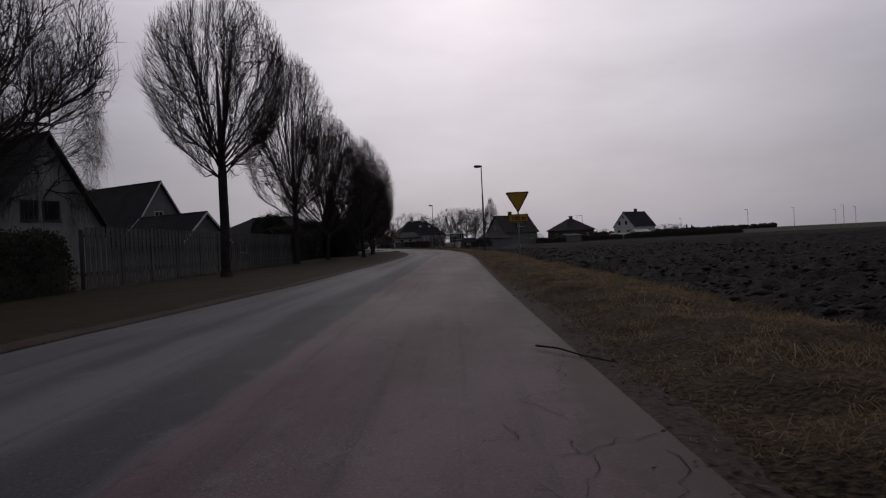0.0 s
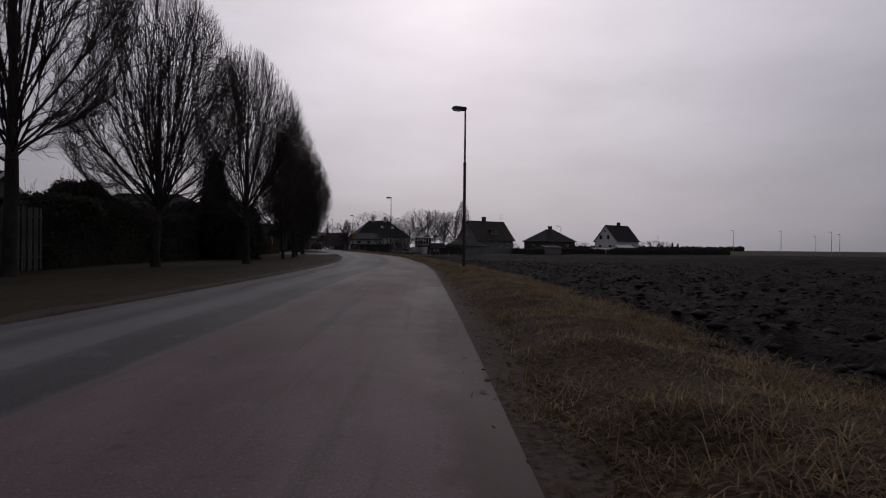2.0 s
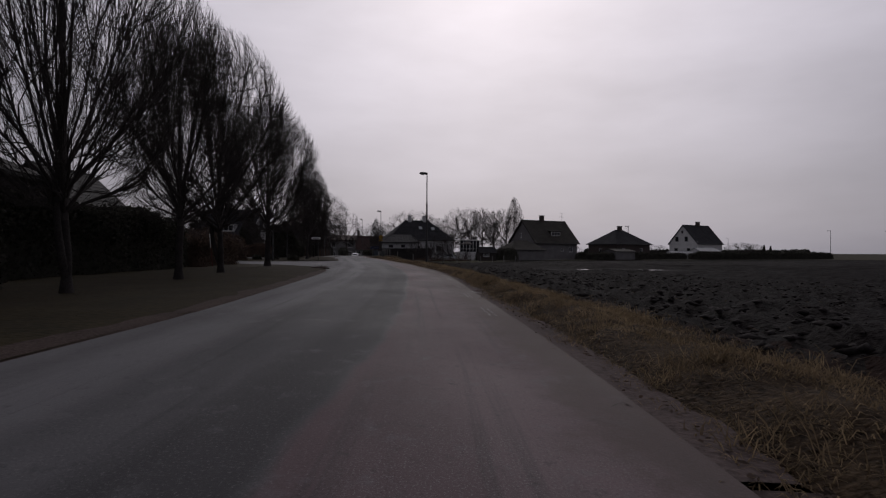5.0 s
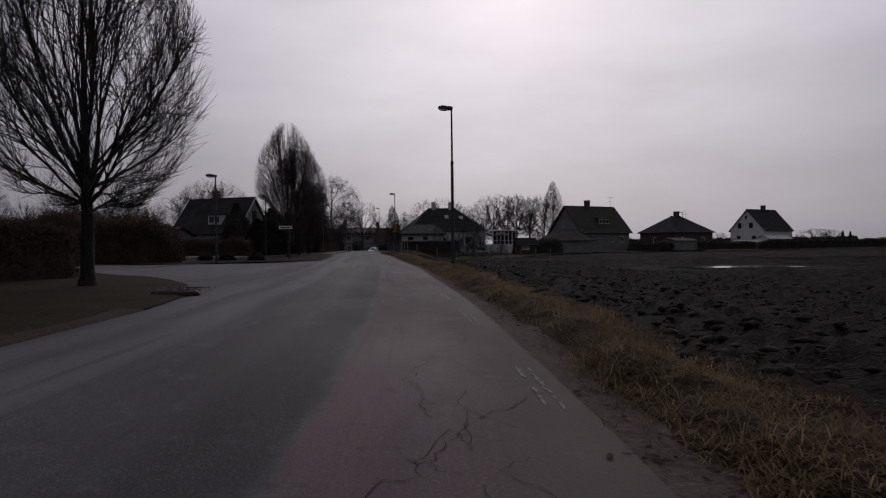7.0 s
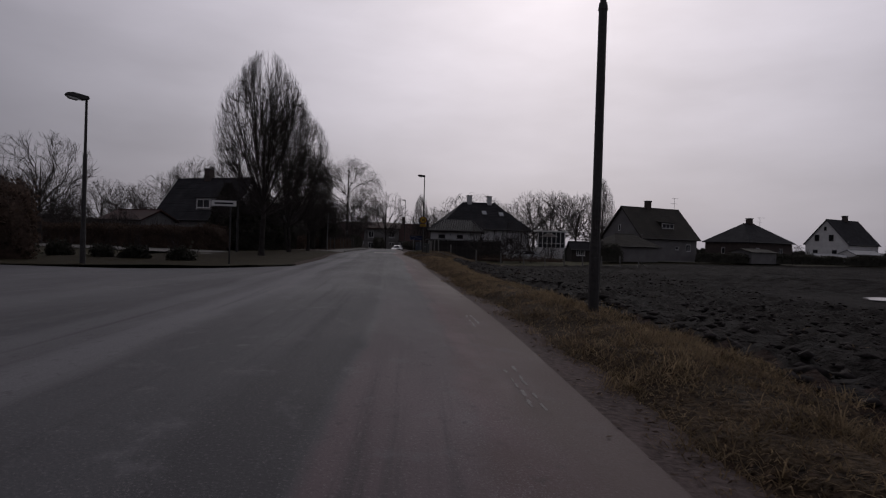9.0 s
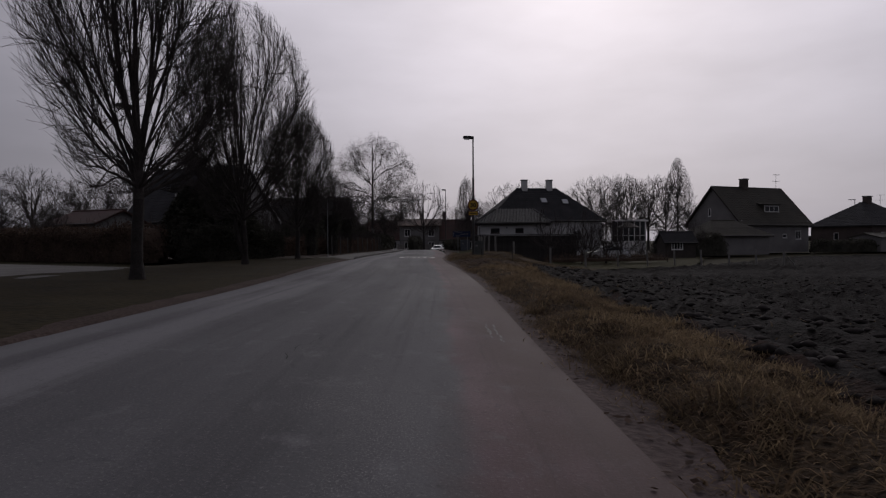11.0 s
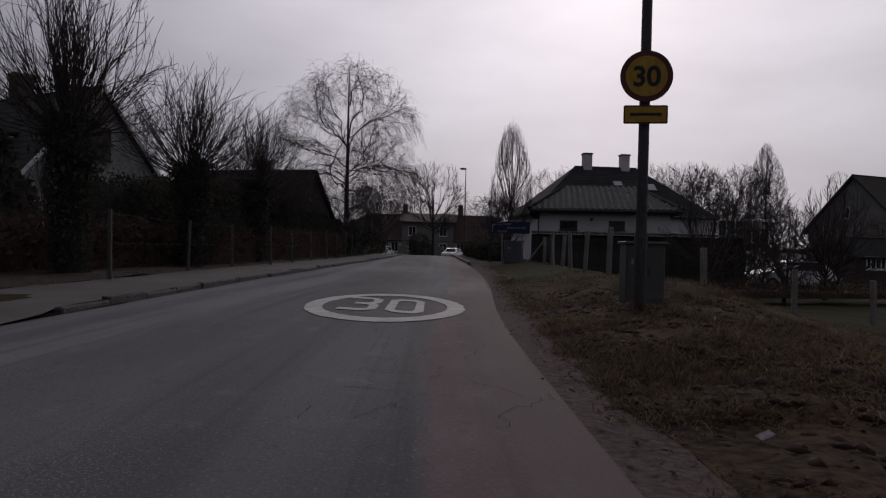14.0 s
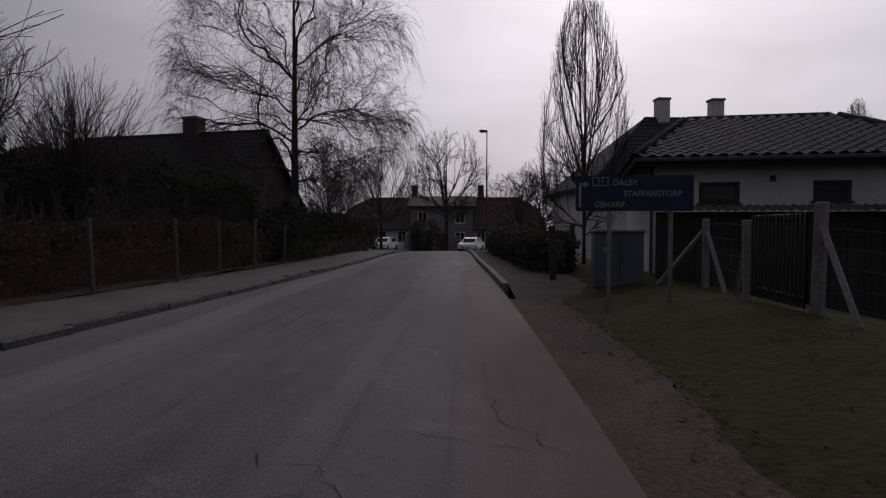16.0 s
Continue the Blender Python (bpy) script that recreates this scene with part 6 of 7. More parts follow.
def skylight(parent, x, y, z, slope, w=0.8, h=1.0):
    bm = boxed(-w / 2, w / 2, -h / 2, h / 2, 0.0, 0.09, 0.01)
    s = part("skylight", bm, M_STEEL, parent)
    s.matrix_local = Matrix.Translation((x, y, z)) @ Matrix.Rotation(math.atan(slope), 4, "X")
    part("skylight_pane", boxed(-w / 2 + 0.07, w / 2 - 0.07, -h / 2 + 0.07, h / 2 - 0.07, 0.092, 0.1), plain("skylight_glass", (0.35, 0.36, 0.38), 0.08), s)


def antenna(x, y, z, h, turn=0):
    root = thing("tv_antenna", "thin metal television antenna on a roof", "antenna", at=(x, y, z), turn=turn)
    part("mast", rod(bmesh.new(), (0, 0, 0), (0, 0, h), 0.03, sides=6), M_STEEL, root)
    for k, zz in enumerate((0.55 * h, 0.95 * h)):
        part("boom", rod(bmesh.new(), (-0.9 + 0.4 * k, 0, zz), (0.5 + 0.5 * k, 0, zz), 0.02, sides=5), M_STEEL, root)
        for i in range(5):
            part("element", rod(bmesh.new(), (-0.5 + 0.25 * i, -0.3, zz), (-0.5 + 0.25 * i, 0.3, zz), 0.012, sides=4), M_STEEL, root)


LOW = -0.98
h0 = house("house", "pale boarded house with a steep dark gable roof", (-33.2, 48.9), -25, 11, 9.4, 3.2, 10.5, M_PALEBOARD, M_ROOF, over=0.7, windows=(("e", 3.1, 1.0, 1.2, 1.3, 2), ("e", 2.4, 4.0, 1.3, 1.5, 1), ("e", 4.0, 4.0, 1.3, 1.5, 1)), frame_mat=M_FENCE, barge=M_FENCE)
for i in range(27):
    yy = -4.5 + i * 9.0 / 26
    part("batten", boxed(5.502, 5.53, yy - 0.025, yy + 0.025, 0.1, 3.2 + 1.553 * (4.7 - abs(yy)) - 0.4), M_PALEBOARD, h0)
h0b = house("house", "house with dark steep roof and white barge boards", (-39.5, 79.9), -30, 16, 9.0, 3.2, 10.0, M_WALLBOARD, M_ROOF, over=0.5, windows=(("e", 3.4, 5.2, 1.2, 1.2, 2), ("s", 4.0, 1.0, 1.4, 1.2, 2)), barge=M_WHITE)
gar = house("garage", "low garage with dark roof and white barge boards", (-27.4, 66.8), -30, 10, 5.6, 2.5, 5.3, M_WALLBOARD, M_ROOF, over=0.4, barge=M_WHITE)
bung = house("bungalow", "low grey bungalow with a dark roof behind the hedge", (-19.5, 78.0), 2, 9.6, 8.2, 2.4, 5.1, M_BRICK, M_ROOFDARK, hip=2.2, over=0.45, windows=(("s", 1.6, 0.9, 1.6, 1.2, 2), ("s", 6, 0.9, 1.6, 1.2, 2)))
bung2 = house("bungalow", "dark brick bungalow near the junction", (-24.0, 96.4), 90, 6.6, 8.0, 2.7, 6.4, M_BRICK, M_ROOFDARK, over=0.45, windows=(("w", 3, 0.9, 1.6, 1.2, 2), ("s", 3, 0.9, 1.6, 1.2, 2)))
hl = house("house", "pale house with steep dark roof and brown window in its gable", (-38.4, 174.0), -17, 12, 8.4, 3.6, 8.7, M_IVYWALL, M_ROOF, over=0.45, windows=(("e", 3.5, 4.9, 1.1, 1.7, 1), ("s", 7.5, 0.9, 1.3, 1.3, 2), ("s", 2.0, 0.9, 1.3, 1.3, 2)), frame_mat=M_WOODBOARD, chimneys=((-1.0, 0.0, 9.9, 0.9),), barge=M_WHITE)
dormer(hl, 1.5, -3.6, 4.4, 2.4, 1.5, 2.0, M_RENDER, M_ROOF, 2)
lgar = house("garage", "low garage with a dull red roof beside the pale house", (-44.2, 166.2), -17, 6.4, 5.0, 2.9, 4.0, M_WALLBOARD, M_ROOFRED, over=0.4, rows=0)
hl2 = house("house", "dark house with a brown half-hidden gable roof", (-34.6, 192.5), -4, 12, 8.0, 3.0, 6.9, M_WOODBOARD, M_ROOFDARK, over=0.4, windows=(("e", 2.8, 3.6, 0.9, 1.0, 1),), frame_mat=M_WOODBOARD, chimneys=((1.5, 0, 7.7, 0.9),), floor_z=-0.2)

main = house("house", "white house with a dark hipped roof and two pale chimneys", (-4.3, 201.6), 15, 15.0, 10.0, 5.0, 9.15, M_RENDER, M_ROOF, hip=4.6, over=0.5, windows=(("s", 2.0, 2.0, 1.2, 1.3, 2), ("s", 6.0, 2.0, 1.2, 1.3, 2), ("s", 11.0, 2.0, 1.2, 1.3, 2), ("e", 3.0, 1.5, 1.2, 1.3, 2)), floor_z=LOW + 0.02)
for cx in (-1.75, 1.75):
    chimney(main, cx, 0.0, 8.6, 10.25, 0.75, M_RENDER)
skylight(main, 0.4, -2.2, 7.32 + 0.05, 4.15 / 5.0)
skylight(main, 3.3, -2.4, 7.16 + 0.05, 4.15 / 5.0)

annex = house("annex", "low white-rendered annex with dark pantiled hipped roof", (-6.5, 178.4), 0, 6.3, 7.0, 3.34, 4.65, M_RENDER, M_ROOF, hip=1.3, over=0.5, windows=(("s", 1.0, 2.14, 0.88, 0.48, 1), ("s", 3.4, 2.17, 0.78, 0.46, 1)), frame_mat=M_WOODBOARD, rows=0, floor_z=-0.4, whole=True)
part("vent", boxed(-0.65, -0.52, -3.53, -3.502, 2.62, 2.75, 0.004), M_BLACK, annex, "small dark wall vent")
part("downpipe", rod(bmesh.new(), (-3.2, -3.56, 0.0), (-3.2, -3.56, 3.1), 0.04), M_POLE, annex)

h1 = house("house", "grey house with a mossy dark gable roof and a dormer", (28.6, 219.2), 31, 14.0, 10.5, 4.7, 10.2, M_GREYRENDER, M_ROOFBROWN, over=0.5, windows=(("s", 11.2, 2.0, 1.2, 1.3, 2), ("s", 8.4, 2.2, 1.0, 0.6, 1), ("e", 3, 2, 1.2, 1.3, 2), ("e", 4, 6, 1.2, 1.3, 2), ("w", 4, 5.6, 0.5, 1.2, 1)), chimneys=((-0.7, 0.0, 11.45, 0.95),), barge=M_WOODBOARD, floor_z=LOW)
dormer(h1, 0.9, -3.7, 6.0, 3.3, 1.35, 1.8, M_ROOFBROWN, M_ROOFBROWN, 3)
antenna(34.0, 222.4, 9.0, 2.6, 31)
h1g = house("garage", "low garage with a dark roof in front of the grey house", (20.6, 203.2), 25, 8.6, 7.0, 2.75, 4.6, M_GREYRENDER, M_ROOFBROWN, hip=2.4, over=0.4, floor_z=LOW)
h2 = house("house", "low brick house with a dark hipped roof", (52.5, 233.0), 30, 13.0, 11.0, 4.6, 8.3, M_BRICK, M_ROOF, hip=4.8, over=0.5, windows=(("s", 2, 1.8, 1.2, 1.3, 2), ("s", 9, 1.8, 1.2, 1.3, 2), ("w", 4, 1.8, 0.9, 1.3, 1)), chimneys=((0.2, 0.0, 9.35, 1.0),), floor_z=LOW)
antenna(55.2, 234.0, 6.6, 2.2, 10)
g2 = house("garage", "flat pale garage beside the brick house", (49.5, 222.6), 30, 7.0, 5.0, 2.3, 2.9, M_GREYRENDER, M_ROOFBROWN, over=0.2, floor_z=LOW, rows=0)
h3 = house("house", "white two-storey house with a dark gable roof", (85.0, 258.5), 34, 13.6, 10.2, 5.2, 10.9, M_WHITE, M_ROOF, over=0.4, windows=(("w", 2.0, 5.6, 1.1, 1.5, 1), ("w", 5.4, 5.6, 1.1, 1.5, 1), ("w", 4.2, 8.2, 0.6, 0.9, 1), ("w", 1.6, 2.0, 1.2, 1.4, 1), ("w", 6.2, 2.0, 1.2, 1.4, 1), ("s", 3, 2.2, 1.2, 1.3, 2), ("s", 9, 2.2, 1.2, 1.3, 2)), frame_mat=M_WOODBOARD, chimneys=((1.0, 0.0, 12.0, 1.0),), floor_z=LOW)
g3 = house("shed", "small white shed with a shallow gable roof", (83.0, 247.0), 20, 7.5, 5.0, 2.5, 3.5, M_WHITE, M_STEEL, over=0.2, rows=0, floor_z=LOW)
wl = house("greenhouse", "long low pale greenhouse", (74.0, 243.0), 20, 9.0, 3.0, 1.7, 2.4, M_WHITE, M_STEEL, over=0.1, rows=0, floor_z=LOW)
sh1 = house("shed", "small dark garden shed with a white barred window", (11.2, 187.4), 10, 3.4, 2.6, 1.9, 2.9, M_WOODBOARD, M_ROOF, over=0.2, windows=(("s", 0.7, 0.9, 1.3, 0.8, 4),), rows=0, floor_z=LOW)

endh = house("house", "long white house with old red half-hipped roof", (-28.6, 243.0), 8, 25.0, 9.5, 3.1, 6.9, M_RENDER, M_ROOFRED, hip=2.2, over=0.5, windows=tuple(("s", x, 0.9, 1.1, 1.5, 2) for x in (1.6, 4.2, 6.8, 17.0, 19.6, 22.0)), chimneys=((-4.0, 0.0, 8.5, 0.8), (5.0, 0.0, 8.5, 0.8)), floor_z=-1.39)
fp = part("frontispiece", wall_with_openings(bmesh.new(), 8.0, 5.6, 0.5, [(1.0, 2.2, 3.4, 4.9), (5.8, 7.0, 3.4, 4.9), (3.3, 4.7, 0.0, 2.2), (1.0, 2.2, 0.9, 2.3), (5.8, 7.0, 0.9, 2.3)]), M_GREYRENDER, endh)
fp.matrix_local = pose(-4.0, -5.35, 0)
for x, z, hh in ((1.0, 3.4, 1.5), (5.8, 3.4, 1.5), (1.0, 0.9, 1.4), (5.8, 0.9, 1.4)):
    window(endh, pose(-4.0 + x, -5.35, z), 1.2, hh, M_WHITE, 2)
bm = bmesh.new()
roof_slab(bm, [(-4.4, -5.9, 5.6), (4.4, -5.9, 5.6), (4.4, -1.0, 7.1), (-4.4, -1.0, 7.1)], 0.2)
part("frontispiece_roof", bm, M_ROOFRED, endh)
part("door_leaf", boxed(-0.68, 0.68, -5.2, -5.12, 0.02, 2.15), M_WOODBOARD, endh)


def conservatory():
    root = thing("conservatory", "white-framed glazed conservatory with a flat roof", "conservatory", at=(6.0, 203.5, LOW), turn=15)
    L, W, H = 5.0, 4.0, 4.6
    part("base_wall", boxed(0, L, 0, W, 0, 1.9), M_WHITE, root)
    part("flat_roof", boxed(-0.2, L + 0.25, -0.25, W + 0.2, H, H + 0.22, 0.02), M_WHITE, root)
    for i in range(7):
        x = 0.05 + i * (L - 0.1) / 6
        part("post", boxed(x - 0.06, x + 0.06, 0.02, 0.14, 1.9, H), M_WHITE, root)
    for i in range(5):
        y = 0.08 + i * (W - 0.16) / 4
        part("post", boxed(L - 0.14, L - 0.02, y - 0.06 + 0.02, y + 0.06 + 0.02, 1.9, H), M_WHITE, root)
    part("rail", boxed(0.1, L - 0.1, 0.04, 0.12, 2.6, 2.68), M_WHITE, root)
    part("pane", boxed(0.1, L - 0.15, 0.07, 0.085, 1.9, H - 0.001), M_GLASS, root)
    part("pane", boxed(L - 0.085, L - 0.07, 0.15, W, 1.9, H - 0.001), M_GLASS, root)


conservatory()


def parasol():
    root = thing("parasol", "closed-down dark garden parasol on a pole", "parasol", at=(7.4, 197.6, LOW))
    part("pole", rod(bmesh.new(), (0, 0, 0), (0, 0, 4.2), 0.04), M_WOODBOARD, root)
    bm = bmesh.new()
    bmesh.ops.create_cone(bm, cap_ends=False, segments=8, radius1=1.55, radius2=0.05, depth=0.75, matrix=Matrix.Translation((0, 0, 4.0)))
    bmesh.ops.solidify(bm, geom=bm.faces[:], thickness=0.03)
    part("canopy", bm, M_WOODBOARD, root)
    part("foot", boxed(-0.3, 0.3, -0.3, 0.3, -0.04, 0.1, 0.02), M_KERB, root)


parasol()



# ---- street furniture ----
def street_lamp(x, y, h, turn, label):
    z = float(land(x, y)) - 0.02
    root = thing("street_lamp", label, "street lamp", "street lamps", at=(x, y, z), turn=turn)
    part("pole", rod(rod(rod(bmesh.new(), (0, 0, -0.1), (0, 0, 1.1), 0.085, 0.085, 12), (0, 0, 1.1), (0, 0, 0.66 * h), 0.072, 0.066, 12), (0, 0, 0.66 * h), (0, 0, h), 0.048, 0.038, 12), M_POLE, root)
    part("collar", rod(bmesh.new(), (0, 0, 0.66 * h - 0.05), (0, 0, 0.66 * h + 0.06), 0.078, 0.06, 12), M_POLE, root)
    part("collar", rod(bmesh.new(), (0, 0, 1.05), (0, 0, 1.15), 0.09, 0.078, 12), M_POLE, root)
    part("service_hatch", boxed(-0.04, 0.04, -0.092, -0.07, 0.55, 0.9, 0.008), M_POLE, root)
    bm = bmesh.new()
    solid(bm, [(0.06, h - 0.02), (0.04, h + 0.09), (-0.42, h + 0.14), (-0.60, h + 0.10), (-0.62, h + 0.02), (-0.1, h - 0.06)], -0.12, 0.12)
    bmesh.ops.bevel(bm, geom=bm.edges[:], offset=0.02, segments=1, affect="EDGES")
    head = part("lamp_head", bm, M_POLE, root)
    bm = bmesh.new()
    solid(bm, [(-0.16, h - 0.049), (-0.60, h + 0.006), (-0.50, h - 0.07), (-0.28, h - 0.09)], -0.09, 0.09)
    part("lens", bm, M_LAMPGLASS, head, "pale clear lamp lens")
    return root


def rubble_heap(x, y):
    """A low mound of earth with broken stones lying in it."""
    rng = np.random.default_rng(77)
    root = thing("rubble_heap", "small heap of dark earth and pale stones on the verge", "rubble", at=(x, y, float(left_verge(np.array([x]), np.array([y]))[0]) - 0.03))
    bm = bmesh.new()
    bmesh.ops.create_icosphere(bm, subdivisions=3, radius=1.0)
    for v in bm.verts:
        k = 0.8 + 0.45 * float(bumps(v.co.x * 3 + 5, v.co.y * 3 + v.co.z * 2, 3))
        v.co = Vector((v.co.x * 0.52 * k, v.co.y * 0.34 * k, max(-0.02, v.co.z) * 0.13 * k))
    part("earth", bm, M_DIRT, root)
    for k in range(13):
        bm = bmesh.new()
        bmesh.ops.create_icosphere(bm, subdivisions=1, radius=1.0)
        for v in bm.verts:
            v.co *= rng.uniform(0.75, 1.2)
        o = part("stone", bm, M_CONC, root)
        az, r = rng.uniform(0, 6.28), rng.uniform(0.05, 0.42)
        size = rng.uniform(0.025, 0.06)
        o.matrix_local = pose(r * math.cos(az), 0.6 * r * math.sin(az), 0.135 * (1 - (r / 0.55) ** 2), *rng.uniform(0, 360, 3)) @ Matrix.Diagonal((size * 1.5, size, size * 0.7, 1))
    return root


rubble_heap(-5.15, 88.8)
street_lamp(4.45, 52.1, 7.2, 4, "dark stepped street lamp on the dry verge")
street_lamp(0.42, 104.3, 7.22, 9, "dark stepped street lamp at the field edge")
street_lamp(-7.9, 151.6, 7.2, 10, "dark stepped street lamp carrying a speed sign")
street_lamp(-18.0, 207.8, 9.3, 8, "tall street lamp near the street end")
street_lamp(-14.45, 113.6, 5.35, 55, "grey street lamp with a tilted head at the junction")
street_lamp(-18.3, 134.6, 5.8, 50, "grey street lamp with a tilted head beside the side road")


def far_lamp(x, y, h):
    root = thing("street_lamp", "distant slender street lamp", "street lamp", "distant street lamps", at=(x, y, float(land(x, y)) - 0.05))
    part("pole", rod(bmesh.new(), (0, 0, 0), (0, 0, h), 0.12, 0.07, 6), M_STEEL, root)
    part("lamp_head", boxed(-1.3, 0.1, -0.12, 0.12, h - 0.02, h + 0.14, 0.02), M_STEEL, root)


for x, y in ((149, 290), (171, 290), (196, 292), (64, 262), (228, 330), (250, 380), (170, 420)):
    far_lamp(x, y, 10.5)


def text_mesh(body, size, material, parent, m, bold=0.0, name="lettering", depth=0.0):
    cu = bpy.data.curves.new(name, "FONT")
    cu.body, cu.size, cu.offset, cu.extrude = body, size, bold, depth
    cu.align_x = "CENTER"
    tmp = new(name, cu)
    me = bpy.data.meshes.new_from_object(tmp.evaluated_get(bpy.context.evaluated_depsgraph_get()))
    bpy.data.objects.remove(tmp)
    ob = put_mesh(name, me, material, parent)
    ob.matrix_local = m
    return ob


def rounded(outline, r, n=5):
    """Round the corners of a closed outline."""
    out, k = [], len(outline)
    for i in range(k):
        p, a, b = Vector(outline[i]), Vector(outline[i - 1]), Vector(outline[(i + 1) % k])
        u, v = (a - p).normalized(), (b - p).normalized()
        half = u.angle(v) / 2
        d = r / math.tan(half)
        s, e = p + u * d, p + v * d
        for j in range(n + 1):
            t = j / n
            q = (1 - t) ** 2 * s + 2 * t * (1 - t) * p + t * t * e
            out.append((q.x, q.y))
    return out


def yield_sign():
    x, y = 3.34, 23.6
    z = float(right_verge(np.array([x]), np.array([y]))[0])
    root = thing("road_sign", "yellow give-way triangle with dark red border above a distance plate", "road sign", at=(x, y, z - 0.02), turn=-4)
    z0 = 0.02 - z
    part("post", rod(bmesh.new(), (0, 0.035, -0.3), (0, 0.035, 2.76 + z0), 0.030, sides=12), M_STEEL, root)
    tri = [(-0.46, 2.80 + z0), (0.46, 2.80 + z0), (0.0, 1.99 + z0)]
    plate = part("triangle_plate", solid(bmesh.new(), rounded(tri, 0.05), -0.004, 0.004), M_SIGNRED, root)
    inner = [(-0.375, 2.752 + z0), (0.375, 2.752 + z0), (0.0, 2.085 + z0)]
    part("yellow_field", solid(bmesh.new(), rounded(inner, 0.02), -0.010, -0.0045), M_YELLOW, plate)
    part("bracket", boxed(-0.05, 0.05, 0.0045, 0.07, 2.5 + z0, 2.54 + z0), M_STEEL, root)
    dist = part("distance_plate", solid(bmesh.new(), rounded([(-0.37, 1.66 + z0), (0.37, 1.66 + z0), (0.37, 1.955 + z0), (-0.37, 1.955 + z0)], 0.025), -0.004, 0.004), M_SIGNRED, root)
    part("yellow_field", solid(bmesh.new(), rounded([(-0.345, 1.685 + z0), (0.345, 1.685 + z0), (0.345, 1.93 + z0), (-0.345, 1.93 + z0)], 0.02), -0.010, -0.0045), M_YELLOW, dist)
    text_mesh("150", 0.21, M_BLACK, dist, pose(-0.10, -0.013, 1.735 + z0, 90, 0, 0), 0.006)
    text_mesh("m", 0.21, M_BLACK, dist, pose(0.20, -0.013, 1.735 + z0, 90, 0, 0), 0.006)


yield_sign()


def disc(bm, r, y0, y1, z, n=40):
    return solid(bm, [(r * math.cos(2 * math.pi * i / n), z + r * math.sin(2 * math.pi * i / n)) for i in range(n)], y0, y1)


def speed_sign():
    """Hangs on the third lamp's pole, facing the camera's side."""
    x, y = -7.9, 151.6
    root = thing("speed_sign", "yellow round 30 sign with dark red rim above a small plate", "road sign", at=(x, y - 0.11, 0.0), turn=2)
    d = part("disc", disc(bmesh.new(), 0.335, -0.004, 0.004, 3.15), M_SIGNRED, root)
    part("yellow_field", disc(bmesh.new(), 0.265, -0.010, -0.0045, 3.15), M_YELLOW, d)
    text_mesh("30", 0.36, M_BLACK, d, pose(0, -0.014, 3.025, 90, 0, 0), 0.010)
    p = part("lower_plate", solid(bmesh.new(), rounded([(-0.28, 2.53), (0.28, 2.53), (0.28, 2.77), (-0.28, 2.77)], 0.02), -0.004, 0.004), M_SIGNRED, root)
    part("yellow_field", solid(bmesh.new(), rounded([(-0.26, 2.55), (0.26, 2.55), (0.26, 2.75), (-0.26, 2.75)], 0.015), -0.010, -0.0045), M_YELLOW, p)
    part("text_bar", boxed(-0.2, 0.2, -0.0125, -0.0105, 2.63, 2.67), M_BLACK, p)
    part("clamp", boxed(-0.09, 0.09, 0.0045, 0.13, 3.1, 3.14), M_STEEL, root)
    part("clamp", boxed(-0.09, 0.09, 0.0045, 0.13, 2.63, 2.67), M_STEEL, root)


speed_sign()


def sign_back():
    x, y = -16.2, 149.2
    root = thing("speed_sign", "round road sign seen from its grey back on a thin post", "road sign", at=(x, y, float(left_verge(np.array([x]), np.array([y]))[0]) - 0.02), turn=8)
    part("post", rod(bmesh.new(), (0, -0.035, -0.2), (0, -0.035, 3.35), 0.022, sides=10), M_STEEL, root)
    part("disc", disc(bmesh.new(), 0.33, -0.004, 0.004, 3.13), M_OLDPOST, root)
    part("lower_plate", boxed(-0.28, 0.28, -0.004, 0.004, 2.53, 2.76, 0.002), M_OLDPOST, root)


sign_back()


def direction_board():
    root = thing("direction_sign", "blue direction board with white lettering on two posts", "road sign", at=(-10.70, 168.4, float(land(-10.7, 168.4)) - 0.08), turn=6)
    w, z0, z1 = 1.56, 1.45, 1.93
    b = part("board", solid(bmesh.new(), rounded([(-w / 2, z0), (w / 2, z0), (w / 2, z1), (-w / 2, z1)], 0.04), -0.015, 0.015), M_BLUE, root)
    for s in (-0.32, 0.5):
        part("post", rod(bmesh.new(), (s, 0.05, -0.2), (s, 0.05, z1), 0.03, sides=10), M_STEEL, root)
    # white lettering in a dimmed colour, which holds the shade of the backlit face
    text_mesh("DALBY", 0.108, M_DIMWHITE, b, pose(-0.12, -0.019, 1.80, 90, 0, 0), 0.002)
    text_mesh("STAFFANSTORP", 0.108, M_DIMWHITE, b, pose(0.24, -0.019, 1.65, 90, 0, 0), 0.002)
    text_mesh("GENARP", 0.108, M_DIMWHITE, b, pose(-0.33, -0.019, 1.50, 90, 0, 0), 0.002)
    part("number_box", boxed(-0.56, -0.34, -0.0185, -0.0155, 1.79, 1.91), M_DIMWHITE, b)
    part("number_field", boxed(-0.545, -0.355, -0.022, -0.019, 1.803, 1.897), M_BLUE, b)
    text_mesh("11", 0.1, M_DIMWHITE, b, pose(-0.45, -0.0245, 1.83, 90, 0, 0), 0.002)
    part("arrow", solid(bmesh.new(), [(-0.74, 1.5), (-0.705, 1.5), (-0.705, 1.79), (-0.66, 1.79), (-0.66, 1.76), (-0.60, 1.81), (-0.66, 1.86), (-0.66, 1.83), (-0.74, 1.83)], -0.0185, -0.0155), M_DIMWHITE, b)


direction_board()


